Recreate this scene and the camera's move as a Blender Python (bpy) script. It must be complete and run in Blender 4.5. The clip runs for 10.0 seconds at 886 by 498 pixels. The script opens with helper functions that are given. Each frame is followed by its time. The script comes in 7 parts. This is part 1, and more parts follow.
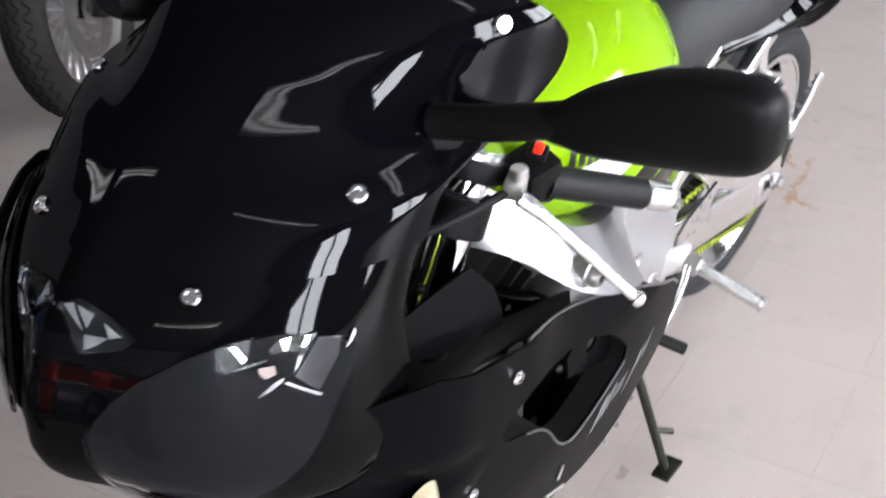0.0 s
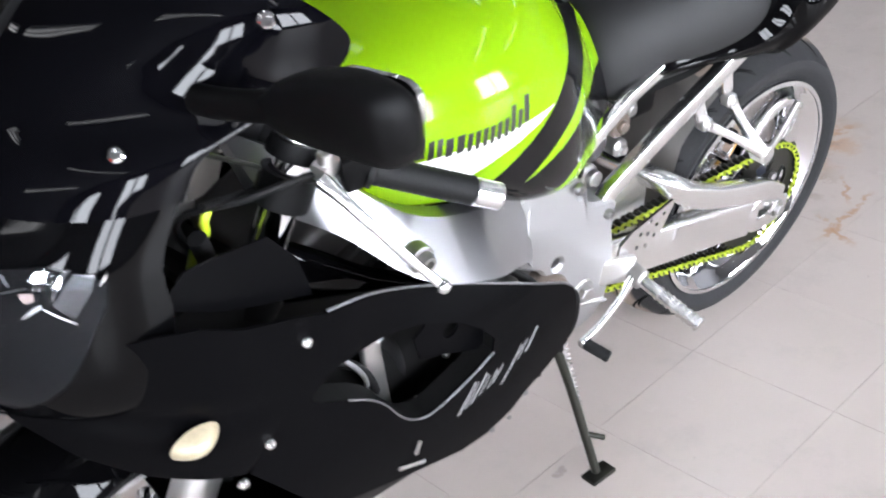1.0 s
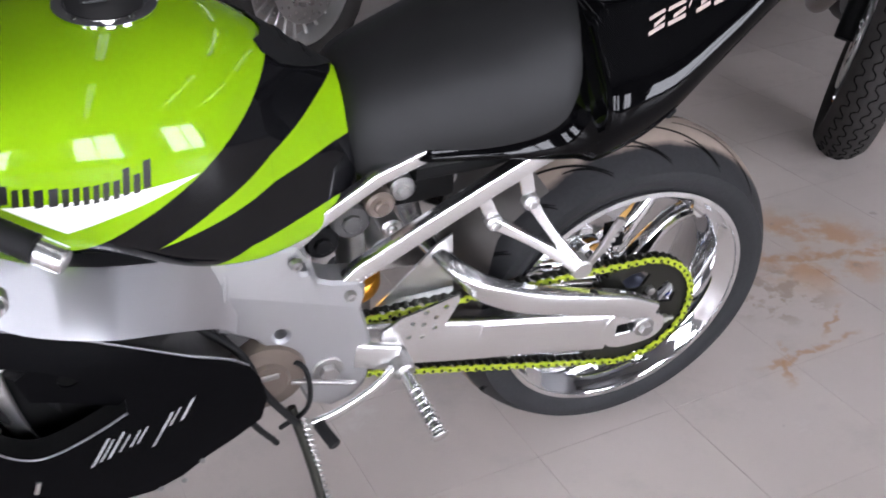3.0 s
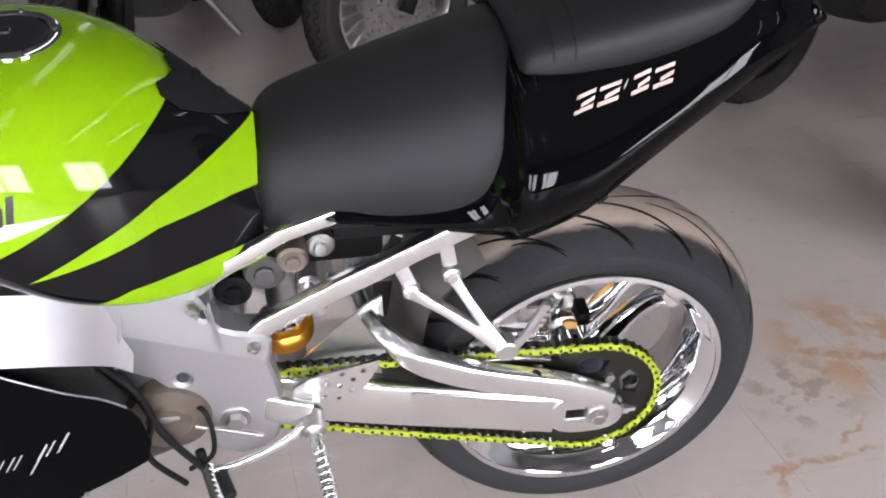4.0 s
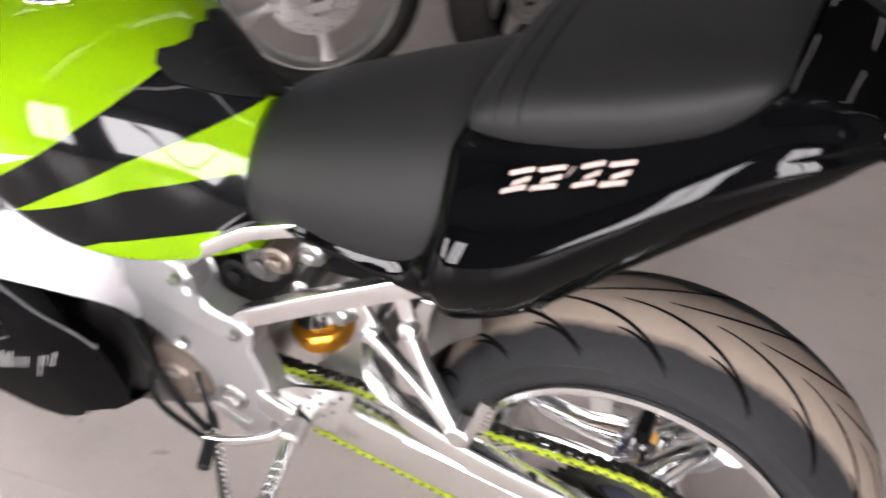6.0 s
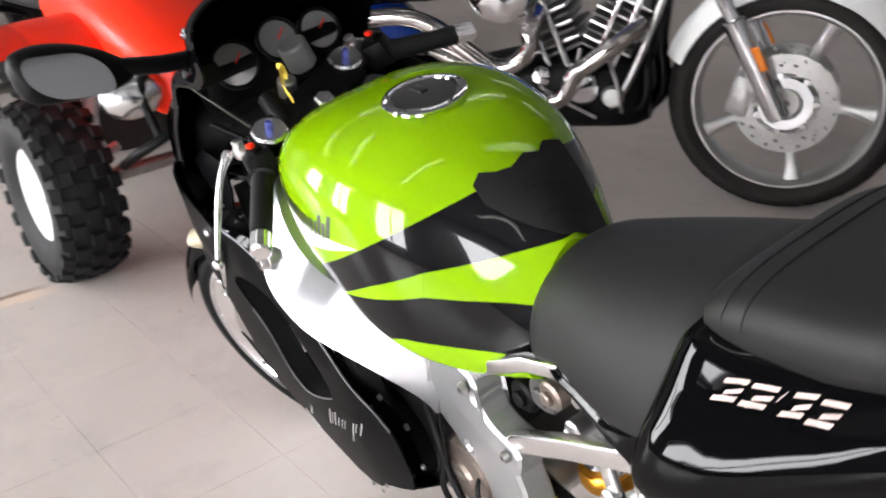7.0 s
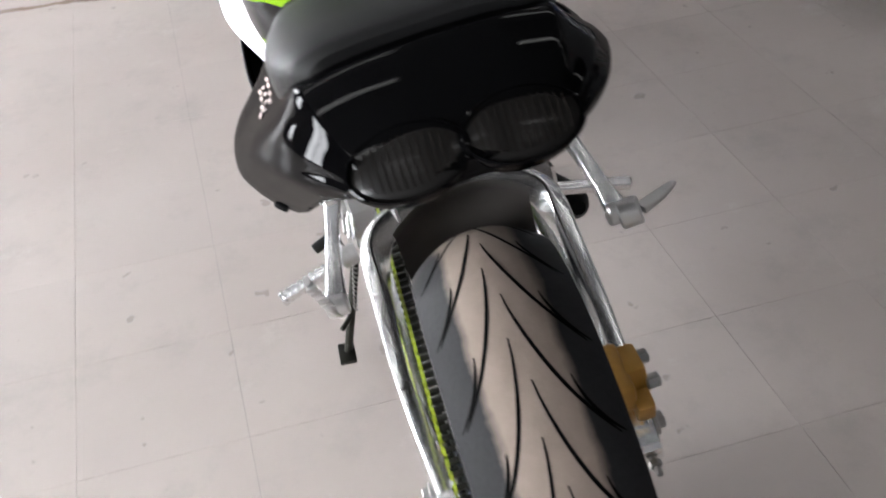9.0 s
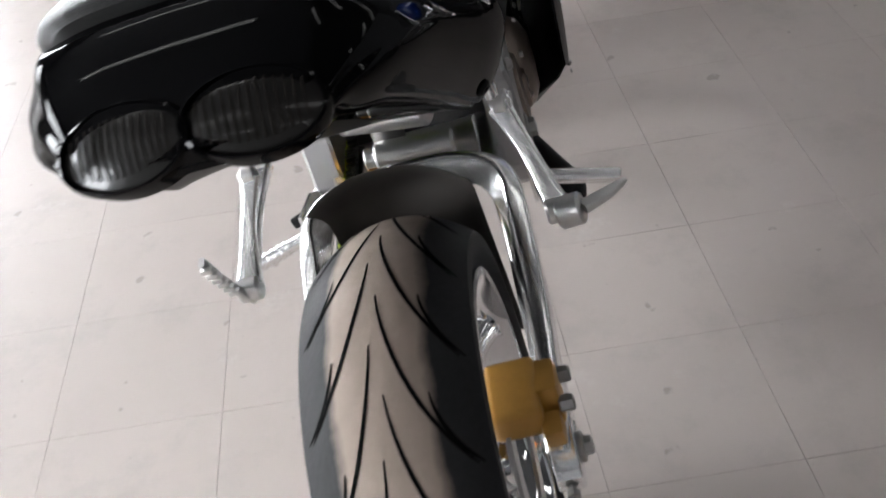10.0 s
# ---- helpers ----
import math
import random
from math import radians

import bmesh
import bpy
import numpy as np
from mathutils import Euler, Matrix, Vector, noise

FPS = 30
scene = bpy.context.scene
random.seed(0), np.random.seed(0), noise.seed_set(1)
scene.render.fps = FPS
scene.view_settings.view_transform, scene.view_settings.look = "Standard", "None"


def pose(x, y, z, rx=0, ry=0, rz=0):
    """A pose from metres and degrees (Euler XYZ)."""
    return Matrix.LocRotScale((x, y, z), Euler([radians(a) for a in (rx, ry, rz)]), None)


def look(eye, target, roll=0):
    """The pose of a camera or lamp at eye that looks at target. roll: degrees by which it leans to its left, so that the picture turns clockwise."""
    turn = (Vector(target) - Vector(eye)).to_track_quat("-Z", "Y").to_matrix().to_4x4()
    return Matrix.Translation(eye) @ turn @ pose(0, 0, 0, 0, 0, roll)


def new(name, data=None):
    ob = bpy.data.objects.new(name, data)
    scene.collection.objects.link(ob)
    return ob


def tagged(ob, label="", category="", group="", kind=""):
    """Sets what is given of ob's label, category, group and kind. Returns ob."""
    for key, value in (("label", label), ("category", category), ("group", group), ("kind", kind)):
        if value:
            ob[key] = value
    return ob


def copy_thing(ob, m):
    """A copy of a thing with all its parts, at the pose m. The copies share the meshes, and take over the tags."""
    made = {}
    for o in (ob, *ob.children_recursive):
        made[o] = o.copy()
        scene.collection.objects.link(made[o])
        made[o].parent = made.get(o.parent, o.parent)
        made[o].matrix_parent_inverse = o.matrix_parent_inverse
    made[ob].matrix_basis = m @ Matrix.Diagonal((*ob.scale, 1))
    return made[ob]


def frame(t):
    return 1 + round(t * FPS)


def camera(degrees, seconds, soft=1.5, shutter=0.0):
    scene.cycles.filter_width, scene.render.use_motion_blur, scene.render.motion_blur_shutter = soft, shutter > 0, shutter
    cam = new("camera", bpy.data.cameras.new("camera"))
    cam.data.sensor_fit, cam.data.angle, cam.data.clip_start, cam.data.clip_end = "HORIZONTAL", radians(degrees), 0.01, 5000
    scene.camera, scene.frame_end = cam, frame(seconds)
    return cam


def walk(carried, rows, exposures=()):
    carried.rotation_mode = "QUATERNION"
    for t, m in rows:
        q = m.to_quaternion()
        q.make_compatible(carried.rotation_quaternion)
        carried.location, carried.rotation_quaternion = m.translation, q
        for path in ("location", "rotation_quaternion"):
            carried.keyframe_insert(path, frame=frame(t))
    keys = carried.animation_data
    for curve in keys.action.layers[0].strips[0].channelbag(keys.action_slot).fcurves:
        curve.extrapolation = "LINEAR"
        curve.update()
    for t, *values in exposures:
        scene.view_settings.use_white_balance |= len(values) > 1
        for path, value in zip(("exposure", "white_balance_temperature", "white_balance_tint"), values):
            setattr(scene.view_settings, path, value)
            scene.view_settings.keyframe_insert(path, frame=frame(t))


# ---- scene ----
cam = camera(45.3, 10.0, soft=1.8, shutter=0.4)
PATH = [
    (0, (1.761, 0.952, 1.316), (0.640, -0.095, 0.373), -6.4),
    (0.5, (1.659, 1.146, 1.320), (0.653, -0.074, 0.460), -6.4),
    (1, (1.539, 1.298, 1.310), (0.655, 0.022, 0.400), -6.2),
    (1.5, (1.374, 1.349, 1.306), (0.589, 0.046, 0.345), -4.7),
    (2, (1.187, 1.392, 1.319), (0.486, 0.033, 0.369), -3.0),
    (2.5, (0.980, 1.497, 1.322), (0.397, 0.060, 0.408), -2.9),
    (3, (0.792, 1.535, 1.318), (0.302, 0.054, 0.419), -1.8),
    (3.2, (0.725, 1.529, 1.320), (0.267, 0.039, 0.421), -1.0),
    (4.3, (0.307, 1.520, 1.349), (0.193, -0.051, 0.478), -0.3),
    (4.5, (0.232, 1.486, 1.346), (0.168, -0.084, 0.468), -0.4),
    (5, (0.047, 1.342, 1.328), (0.035, -0.220, 0.435), -0.6),
    (5.5, (-0.136, 1.238, 1.318), (0.096, -0.288, 0.393), -0.5),
    (6, (-0.297, 1.168, 1.346), (0.444, -0.183, 0.415), -1.3),
    (6.2, (-0.337, 1.134, 1.353), (0.587, -0.111, 0.440), -1.8),
    (7.3, (-0.574, 0.818, 1.413), (0.906, 0.148, 0.636), -4.8),
    (7.5, (-0.666, 0.740, 1.414), (0.834, 0.150, 0.613), -5.1),
    (8, (-0.826, 0.593, 1.408), (0.679, 0.144, 0.529), -4.2),
    (8.5, (-0.900, 0.453, 1.397), (0.564, 0.134, 0.399), -3.4),
    (9, (-0.937, 0.258, 1.389), (0.491, 0.109, 0.303), -5.6),
    (9.5, (-0.957, 0.063, 1.345), (0.467, 0.097, 0.245), -7.0),
    (10, (-0.844, -0.052, 1.309), (0.571, 0.085, 0.205), -8.6),
]
walk(cam, [(t, look(eye, target, roll)) for t, eye, target, roll in PATH],
     exposures=[(0, 0.20, 6220, 13), (1.0, 0.20, 6080, 12), (1.5, 0.10, 6100, 12), (2.0, -0.34, 6080, 13), (2.5, -0.46, 6080, 15), (3.0, -0.40, 6100, 17), (4.5, -0.08, 6450, 17), (5.0, 0.02, 6600, 16), (5.5, 0.2, 6700, 16),
                (6.0, 0.06, 6700, 16), (7.5, 0.10, 6450, 11), (9.0, 0.0, 6350, 11), (10, 0.0, 6350, 10)])

# world: a closed shop hall, only a dim even sky outside it
world = bpy.data.worlds.new("world")
world.use_nodes = True
scene.world = world
sky = world.node_tree.nodes.new("ShaderNodeTexSky")
sky.sky_type = "NISHITA"
sky.sun_disc = False
sky.sun_elevation = radians(35)
sky.sun_rotation = radians(120)
world.node_tree.links.new(sky.outputs[0], world.node_tree.nodes["Background"].inputs[0])
world.node_tree.nodes["Background"].inputs[1].default_value = 0.1

TUBE_POWER = 5.8
DOOR_POWER = 39.0

# ---- materials ----
def mat(name, color, rough=0.5, metal=0.0, coat=0.0, spec=0.5, noise_scale=0.0, noise_amt=0.0, bump=0.0, bump_scale=200.0,
        rough_var=0.0, coat_rough=0.03):
    m = bpy.data.materials.new(name)
    m.use_nodes = True
    nt = m.node_tree
    b = nt.nodes["Principled BSDF"]
    b.inputs["Base Color"].default_value = (*color, 1)
    b.inputs["Roughness"].default_value = rough
    b.inputs["Metallic"].default_value = metal
    b.inputs["Coat Weight"].default_value = coat
    b.inputs["Coat Roughness"].default_value = coat_rough
    b.inputs["Specular IOR Level"].default_value = spec
    tc = nt.nodes.new("ShaderNodeTexCoord")
    if noise_amt or rough_var:
        n = nt.nodes.new("ShaderNodeTexNoise")
        n.inputs["Scale"].default_value = noise_scale or 8.0
        n.inputs["Detail"].default_value = 6.0
        n.inputs["Roughness"].default_value = 0.65
        nt.links.new(tc.outputs["Object"], n.inputs["Vector"])
        if noise_amt:
            r = nt.nodes.new("ShaderNodeMix")
            r.data_type = "RGBA"
            r.inputs["A"].default_value = (*[max(0.0, c * (1 - noise_amt)) for c in color], 1)
            r.inputs["B"].default_value = (*[min(1.0, c * (1 + noise_amt)) for c in color], 1)
            nt.links.new(n.outputs["Fac"], r.inputs["Factor"])
            nt.links.new(r.outputs["Result"], b.inputs["Base Color"])
        if rough_var:
            q = nt.nodes.new("ShaderNodeMapRange")
            q.inputs["To Min"].default_value = max(0.0, rough - rough_var)
            q.inputs["To Max"].default_value = rough + rough_var
            nt.links.new(n.outputs["Fac"], q.inputs["Value"])
            nt.links.new(q.outputs["Result"], b.inputs["Roughness"])
    if bump:
        n2 = nt.nodes.new("ShaderNodeTexNoise")
        n2.inputs["Scale"].default_value = bump_scale
        n2.inputs["Detail"].default_value = 4.0
        nt.links.new(tc.outputs["Object"], n2.inputs["Vector"])
        bp = nt.nodes.new("ShaderNodeBump")
        bp.inputs["Strength"].default_value = bump
        bp.inputs["Distance"].default_value = 0.002
        nt.links.new(n2.outputs["Fac"], bp.inputs["Height"])
        nt.links.new(bp.outputs["Normal"], b.inputs["Normal"])
    return m


class Nodes:
    """Small arithmetic on shader values."""

    def __init__(self, m):
        self.m, self.nt = m, m.node_tree
        self.bsdf = self.nt.nodes["Principled BSDF"]
        tc = self.nt.nodes.new("ShaderNodeTexCoord")
        self.co = tc.outputs["Object"]
        sp = self.nt.nodes.new("ShaderNodeSeparateXYZ")
        self.link(self.co, sp.inputs[0])
        self.x, self.y, self.z = sp.outputs

    def link(self, a, b):
        if hasattr(a, "is_linked"):
            self.nt.links.new(a, b)
        else:
            b.default_value = a

    def do(self, op, a, b=0.0, c=0.0):
        n = self.nt.nodes.new("ShaderNodeMath")
        n.operation = op
        for v, s in zip((a, b, c), n.inputs):
            self.link(v, s)
        return n.outputs[0]

    def step(self, v, soft=0.0008):
        n = self.nt.nodes.new("ShaderNodeMapRange")
        n.inputs["From Min"].default_value = -soft
        n.inputs["From Max"].default_value = soft
        self.link(v, n.inputs["Value"])
        return n.outputs["Result"]

    def poly(self, pts, u=None, v=None, soft=0.0008):
        """1 inside a convex polygon of the plane (u, v), given counter-clockwise."""
        u, v, got = u or self.x, v or self.z, None
        for (a, b), (c, d) in zip(pts, pts[1:] + pts[:1]):
            length = math.hypot(c - a, d - b)
            nx, ny = -(d - b) / length, (c - a) / length
            s = self.step(self.do("ADD", self.do("MULTIPLY_ADD", u, nx, -nx * a), self.do("MULTIPLY_ADD", v, ny, -ny * b)), soft)
            got = s if got is None else self.do("MULTIPLY", got, s)
        return got

    def mix(self, f, a, b):
        n = self.nt.nodes.new("ShaderNodeMix")
        n.data_type = "RGBA"
        self.link(f, n.inputs["Factor"])
        self.link(a if hasattr(a, "is_linked") else (*a, 1), n.inputs["A"])
        self.link(b if hasattr(b, "is_linked") else (*b, 1), n.inputs["B"])
        return n.outputs["Result"]

    def noise(self, scale, detail=5.0, rough=0.6, vec=None):
        n = self.nt.nodes.new("ShaderNodeTexNoise")
        n.inputs["Scale"].default_value = scale
        n.inputs["Detail"].default_value = detail
        n.inputs["Roughness"].default_value = rough
        self.link(vec or self.co, n.inputs["Vector"])
        return n.outputs["Fac"]

    def rng(self, v, a, b, c=0.0, d=1.0):
        n = self.nt.nodes.new("ShaderNodeMapRange")
        for k, w in zip(("From Min", "From Max", "To Min", "To Max"), (a, b, c, d)):
            n.inputs[k].default_value = w
        self.link(v, n.inputs["Value"])
        return n.outputs["Result"]

    def bump(self, h, strength, dist=0.002):
        n = self.nt.nodes.new("ShaderNodeBump")
        n.inputs["Strength"].default_value = strength
        n.inputs["Distance"].default_value = dist
        self.link(h, n.inputs["Height"])
        self.link(n.outputs["Normal"], self.bsdf.inputs["Normal"])


M_BLACK = mat("gloss_black_paint", (0.0012, 0.0012, 0.0014), 0.10, coat=0.26, spec=0.0, rough_var=0.02, noise_scale=30)
M_SCREEN = mat("dark_tinted_screen", (0.0012, 0.0012, 0.0018), 0.04, coat=0.30, spec=0.0)
M_PANEL = mat("satin_black_panel", (0.0016, 0.0016, 0.0019), 0.30, coat=0.045, spec=0.012, rough_var=0.05, noise_scale=14, coat_rough=0.15)
M_PLAST = mat("matt_black_plastic", (0.002, 0.002, 0.0022), 0.5, spec=0.10, bump=0.15, bump_scale=900)
M_SEAT = mat("black_seat_vinyl", (0.0070, 0.0070, 0.0072), 0.46, spec=0.21, bump=0.35, bump_scale=700, noise_amt=0.2, noise_scale=9)
M_RUBBER = mat("black_rubber", (0.006, 0.006, 0.0063), 0.6, spec=0.18, bump=0.2, bump_scale=300)
M_ALU = mat("polished_aluminium", (0.84, 0.84, 0.84), 0.24, metal=1.0, rough_var=0.08, noise_scale=18)
M_FRAME = mat("satin_frame_aluminium", (0.36, 0.357, 0.36), 0.40, metal=0.82, rough_var=0.08, noise_scale=9, noise_amt=0.06, bump=0.05, bump_scale=90)
M_SPAR = mat("polished_frame_aluminium", (0.42, 0.42, 0.435), 0.33, metal=1.0, rough_var=0.04, noise_scale=5, noise_amt=0.08)
M_GREYPL = mat("grey_cover_metal", (0.20, 0.185, 0.17), 0.5, metal=0.4, noise_amt=0.25, noise_scale=30)
M_EDGE = mat("grey_metallic_panel_edge", (0.12, 0.12, 0.125), 0.3, metal=0.7)
M_DUSTY = mat("dusty_grey_plastic", (0.045, 0.040, 0.036), 0.6, noise_amt=0.35, noise_scale=14)
M_LENSRIB = mat("smoked_lens_rib", (0.009, 0.0075, 0.006), 0.6, spec=0.05)
M_CAST = mat("brushed_aluminium", (0.62, 0.61, 0.60), 0.34, metal=1.0, rough_var=0.1, noise_scale=24, bump=0.12, bump_scale=500)
M_LIP = mat("satin_polished_lip", (0.74, 0.74, 0.75), 0.24, metal=1.0, rough_var=0.05, noise_scale=30)
M_CHROME = mat("chrome", (0.86, 0.86, 0.87), 0.06, metal=1.0, rough_var=0.02, noise_scale=10)
M_STEEL = mat("dull_steel", (0.35, 0.34, 0.33), 0.38, metal=1.0, noise_amt=0.25, noise_scale=40)
M_ENGINE = mat("engine_grey_paint", (0.045, 0.043, 0.042), 0.45, metal=0.3, noise_amt=0.3, noise_scale=30, bump=0.2, bump_scale=200)
M_BRONZE = mat("bronze_engine_cover", (0.16, 0.13, 0.11), 0.36, metal=0.7, noise_amt=0.2, noise_scale=20)
M_CARRIER = mat("blue_grey_anodised", (0.05, 0.055, 0.075), 0.30, metal=0.8, noise_amt=0.2, noise_scale=40)
M_GOLD = mat("gold_anodised", (0.80, 0.36, 0.04), 0.30, metal=0.9, noise_amt=0.15, noise_scale=40)
M_CALIPER = mat("gold_brown_caliper_paint", (0.42, 0.22, 0.04), 0.45, metal=0.2, noise_amt=0.2, noise_scale=50)
M_CHAINY = mat("yellow_green_chain_plate", (0.30, 0.37, 0.02), 0.42, metal=0.2, noise_amt=0.2, noise_scale=80)
M_CHAIND = mat("dark_oiled_chain", (0.03, 0.03, 0.025), 0.35, metal=0.8)
M_LIMEP = mat("lime_hose", (0.45, 0.60, 0.02), 0.4)
M_DARKIN = mat("dark_inner_plastic", (0.004, 0.004, 0.004), 0.6, spec=0.1, bump=0.1)
M_RED = mat("red_plastic", (0.66, 0.022, 0.006), 0.4, coat=0.06, spec=0.12, noise_amt=0.05, noise_scale=6)
M_ORANGE = mat("orange_reflector", (0.85, 0.22, 0.01), 0.25, coat=0.6)
M_WHITE = mat("white_paint", (0.72, 0.72, 0.71), 0.35, noise_amt=0.08, noise_scale=20)
M_DECALK = mat("black_decal", (0.008, 0.008, 0.008), 0.3)
M_DECALS = mat("silver_decal", (0.42, 0.42, 0.42), 0.3, metal=0.3)
M_DECALP = mat("pale_pink_decal", (0.36, 0.28, 0.255), 0.45, spec=0.2)
M_SMOKE = mat("smoked_lens", (0.006, 0.0055, 0.005), 0.3, spec=0.2, coat=0.25, coat_rough=0.08)
M_BOWL = mat("dark_lamp_bowl", (0.008, 0.0078, 0.0085), 0.42, metal=0.0, spec=0.03, rough_var=0.05, noise_scale=12)
M_SMOKEMET = mat("dark_chrome_reflector", (0.12, 0.12, 0.125), 0.22, metal=1.0, noise_amt=0.3, noise_scale=60)
M_FACET = mat("frosted_reflector_facet", (0.42, 0.42, 0.42), 0.35, metal=0.8, noise_amt=0.35, noise_scale=120)
M_CAPD = mat("dark_cap_metal", (0.018, 0.018, 0.019), 0.32, metal=0.6, noise_amt=0.2, noise_scale=60)
M_DIAL = mat("grey_dial", (0.10, 0.10, 0.10), 0.3, coat=0.6)
M_BLUE = mat("blue_anodised", (0.10, 0.12, 0.42), 0.3, metal=0.8)
M_YWIRE = mat("yellow_plug", (0.75, 0.55, 0.08), 0.5)
M_DUSTTYRE = mat("dusty_parked_tyre", (0.022, 0.020, 0.019), 0.7, spec=0.12, noise_amt=0.35, noise_scale=25, bump=0.2, bump_scale=300)
# near-black colour that paints the shade inside the tread cuts
M_GROOVE = mat("shaded_groove", (0.003, 0.003, 0.003), 0.9, spec=0.04)
M_DISC = mat("brake_disc_steel", (0.50, 0.49, 0.48), 0.3, metal=1.0, rough_var=0.08, noise_scale=60)
M_SKYBLUE = mat("blue_paint", (0.01, 0.05, 0.30), 0.2, coat=1.0)
M_HEAT = mat("chrome_exhaust", (0.40, 0.37, 0.36), 0.14, metal=1.0, rough_var=0.05, noise_scale=6)
M_SIGNAL = mat("pale_signal_lens", (0.30, 0.255, 0.17), 0.3, coat=0.35, noise_amt=0.35, noise_scale=120, bump=0.4, bump_scale=160)

# clear lamp glass
M_GLASS = bpy.data.materials.new("clear_lens")
M_GLASS.use_nodes = True
_t = M_GLASS.node_tree
_t.nodes.remove(_t.nodes["Principled BSDF"])
_see, _shine, _mixs, _fr = (_t.nodes.new(k) for k in ("ShaderNodeBsdfTransparent", "ShaderNodeBsdfGlossy", "ShaderNodeMixShader", "ShaderNodeFresnel"))
_see.inputs["Color"].default_value = (0.90, 0.91, 0.92, 1)
_shine.inputs["Roughness"].default_value = 0.04
_fr.inputs["IOR"].default_value = 1.13
_t.links.new(_fr.outputs[0], _mixs.inputs[0])
_t.links.new(_see.outputs[0], _mixs.inputs[1])
_t.links.new(_shine.outputs[0], _mixs.inputs[2])
_t.links.new(_mixs.outputs[0], _t.nodes["Material Output"].inputs["Surface"])

# tank paint: lime with black and white flashes
M_TANK = mat("lime_tank_paint", (0.33, 0.58, 0.004), 0.20, coat=0.40, spec=0.04)
_n = Nodes(M_TANK)
_dx = _n.do("SUBTRACT", 0.868, _n.x)
_edge = _n.do("ADD", _n.do("MULTIPLY_ADD", _dx, 0.47, 0.752), _n.do("MULTIPLY", _n.do("MULTIPLY", _dx, _dx), 0.25))
_black = _n.do("MULTIPLY", _n.step(_n.do("SUBTRACT", _edge, _n.z)), _n.step(_n.do("SUBTRACT", 0.885, _n.x)))
_w1 = _n.poly([(0.772, 0.745), (0.70, 0.780), (0.62, 0.810), (0.62, 0.776)])
_w3 = _n.poly([(0.6202, 0.810), (0.44, 0.846), (0.44, 0.765), (0.6202, 0.776)])
_w2 = _n.poly([(0.760, 0.672), (0.66, 0.703), (0.44, 0.700), (0.44, 0.55), (0.760, 0.55)])
_keep = _n.do("MULTIPLY", _n.do("SUBTRACT", 1.0, _w1), _n.do("SUBTRACT", 1.0, _w2))
_black = _n.do("MULTIPLY", _n.do("MULTIPLY", _black, _keep), _n.do("SUBTRACT", 1.0, _w3))
_white = _n.poly([(0.715, 0.832), (0.872, 0.789), (0.935, 0.832)])
_g = _n.noise(3.0)
_col = _n.mix(_n.rng(_g, 0.3, 0.7), (0.132, 0.250, 0.0008), (0.156, 0.286, 0.0015))
_col = _n.mix(_white, _col, (0.78, 0.79, 0.76))
_col = _n.mix(_black, _col, (0.003, 0.003, 0.0035))
_n.link(_col, _n.bsdf.inputs["Base Color"])

# rear tyre: rubber with a dusty, sandy crown
M_TYRE = mat("worn_tyre_rubber", (0.02, 0.02, 0.02), 0.55)
_n = Nodes(M_TYRE)
_a = _n.do("ABSOLUTE", _n.y)
_a = _n.do("ADD", _a, _n.rng(_n.noise(9.0), 0.3, 0.7, -0.006, 0.006))
_dust = _n.rng(_a, 0.055, 0.043)
_fine = _n.noise(160.0)
_dark = _n.mix(_fine, (0.012, 0.012, 0.0128), (0.021, 0.021, 0.0225))
_sand = _n.mix(_n.noise(26.0), (0.20, 0.158, 0.13), (0.31, 0.25, 0.21))
_n.link(_n.mix(_n.do("MULTIPLY", _dust, 0.85), _dark, _sand), _n.bsdf.inputs["Base Color"])
_n.bsdf.inputs["Roughness"].default_value = 0.6
_n.bsdf.inputs["Specular IOR Level"].default_value = 0.14
_n.bump(_fine, 0.25)

# floor tile: pale grey vinyl, scuffed, with rusty stains
M_TILE = mat("scuffed_vinyl_tile", (0.42, 0.40, 0.39), 0.4)
_n = Nodes(M_TILE)
_geo = _n.nt.nodes.new("ShaderNodeNewGeometry")
_oi = _n.nt.nodes.new("ShaderNodeObjectInfo")
_p = _geo.outputs["Position"]
_big, _mid, _sm = _n.noise(0.9, 6, 0.6, _p), _n.noise(5.0, 8, 0.7, _p), _n.noise(60.0, 4, 0.6, _p)
_c = _n.mix(_n.rng(_big, 0.3, 0.7), (0.428, 0.374, 0.342), (0.51, 0.452, 0.420))
_c = _n.mix(_n.rng(_mid, 0.52, 0.85, 0.0, 0.6), _c, (0.30, 0.275, 0.255))
_c = _n.mix(_n.rng(_oi.outputs["Random"], 0, 1, 0, 0.10), _c, (0.32, 0.30, 0.29))
_ps = _n.nt.nodes.new("ShaderNodeSeparateXYZ")
_n.link(_p, _ps.inputs[0])


def _stain(cx, cy, r, scale, lo, hi):
    dx, dy = _n.do("SUBTRACT", _ps.outputs[0], cx), _n.do("SUBTRACT", _ps.outputs[1], cy)
    d = _n.do("SQRT", _n.do("ADD", _n.do("MULTIPLY", dx, dx), _n.do("MULTIPLY", dy, dy)))
    return _n.do("MULTIPLY", _n.rng(d, r, r * 0.5), _n.rng(_n.noise(scale, 8, 0.62, _p), lo, hi))


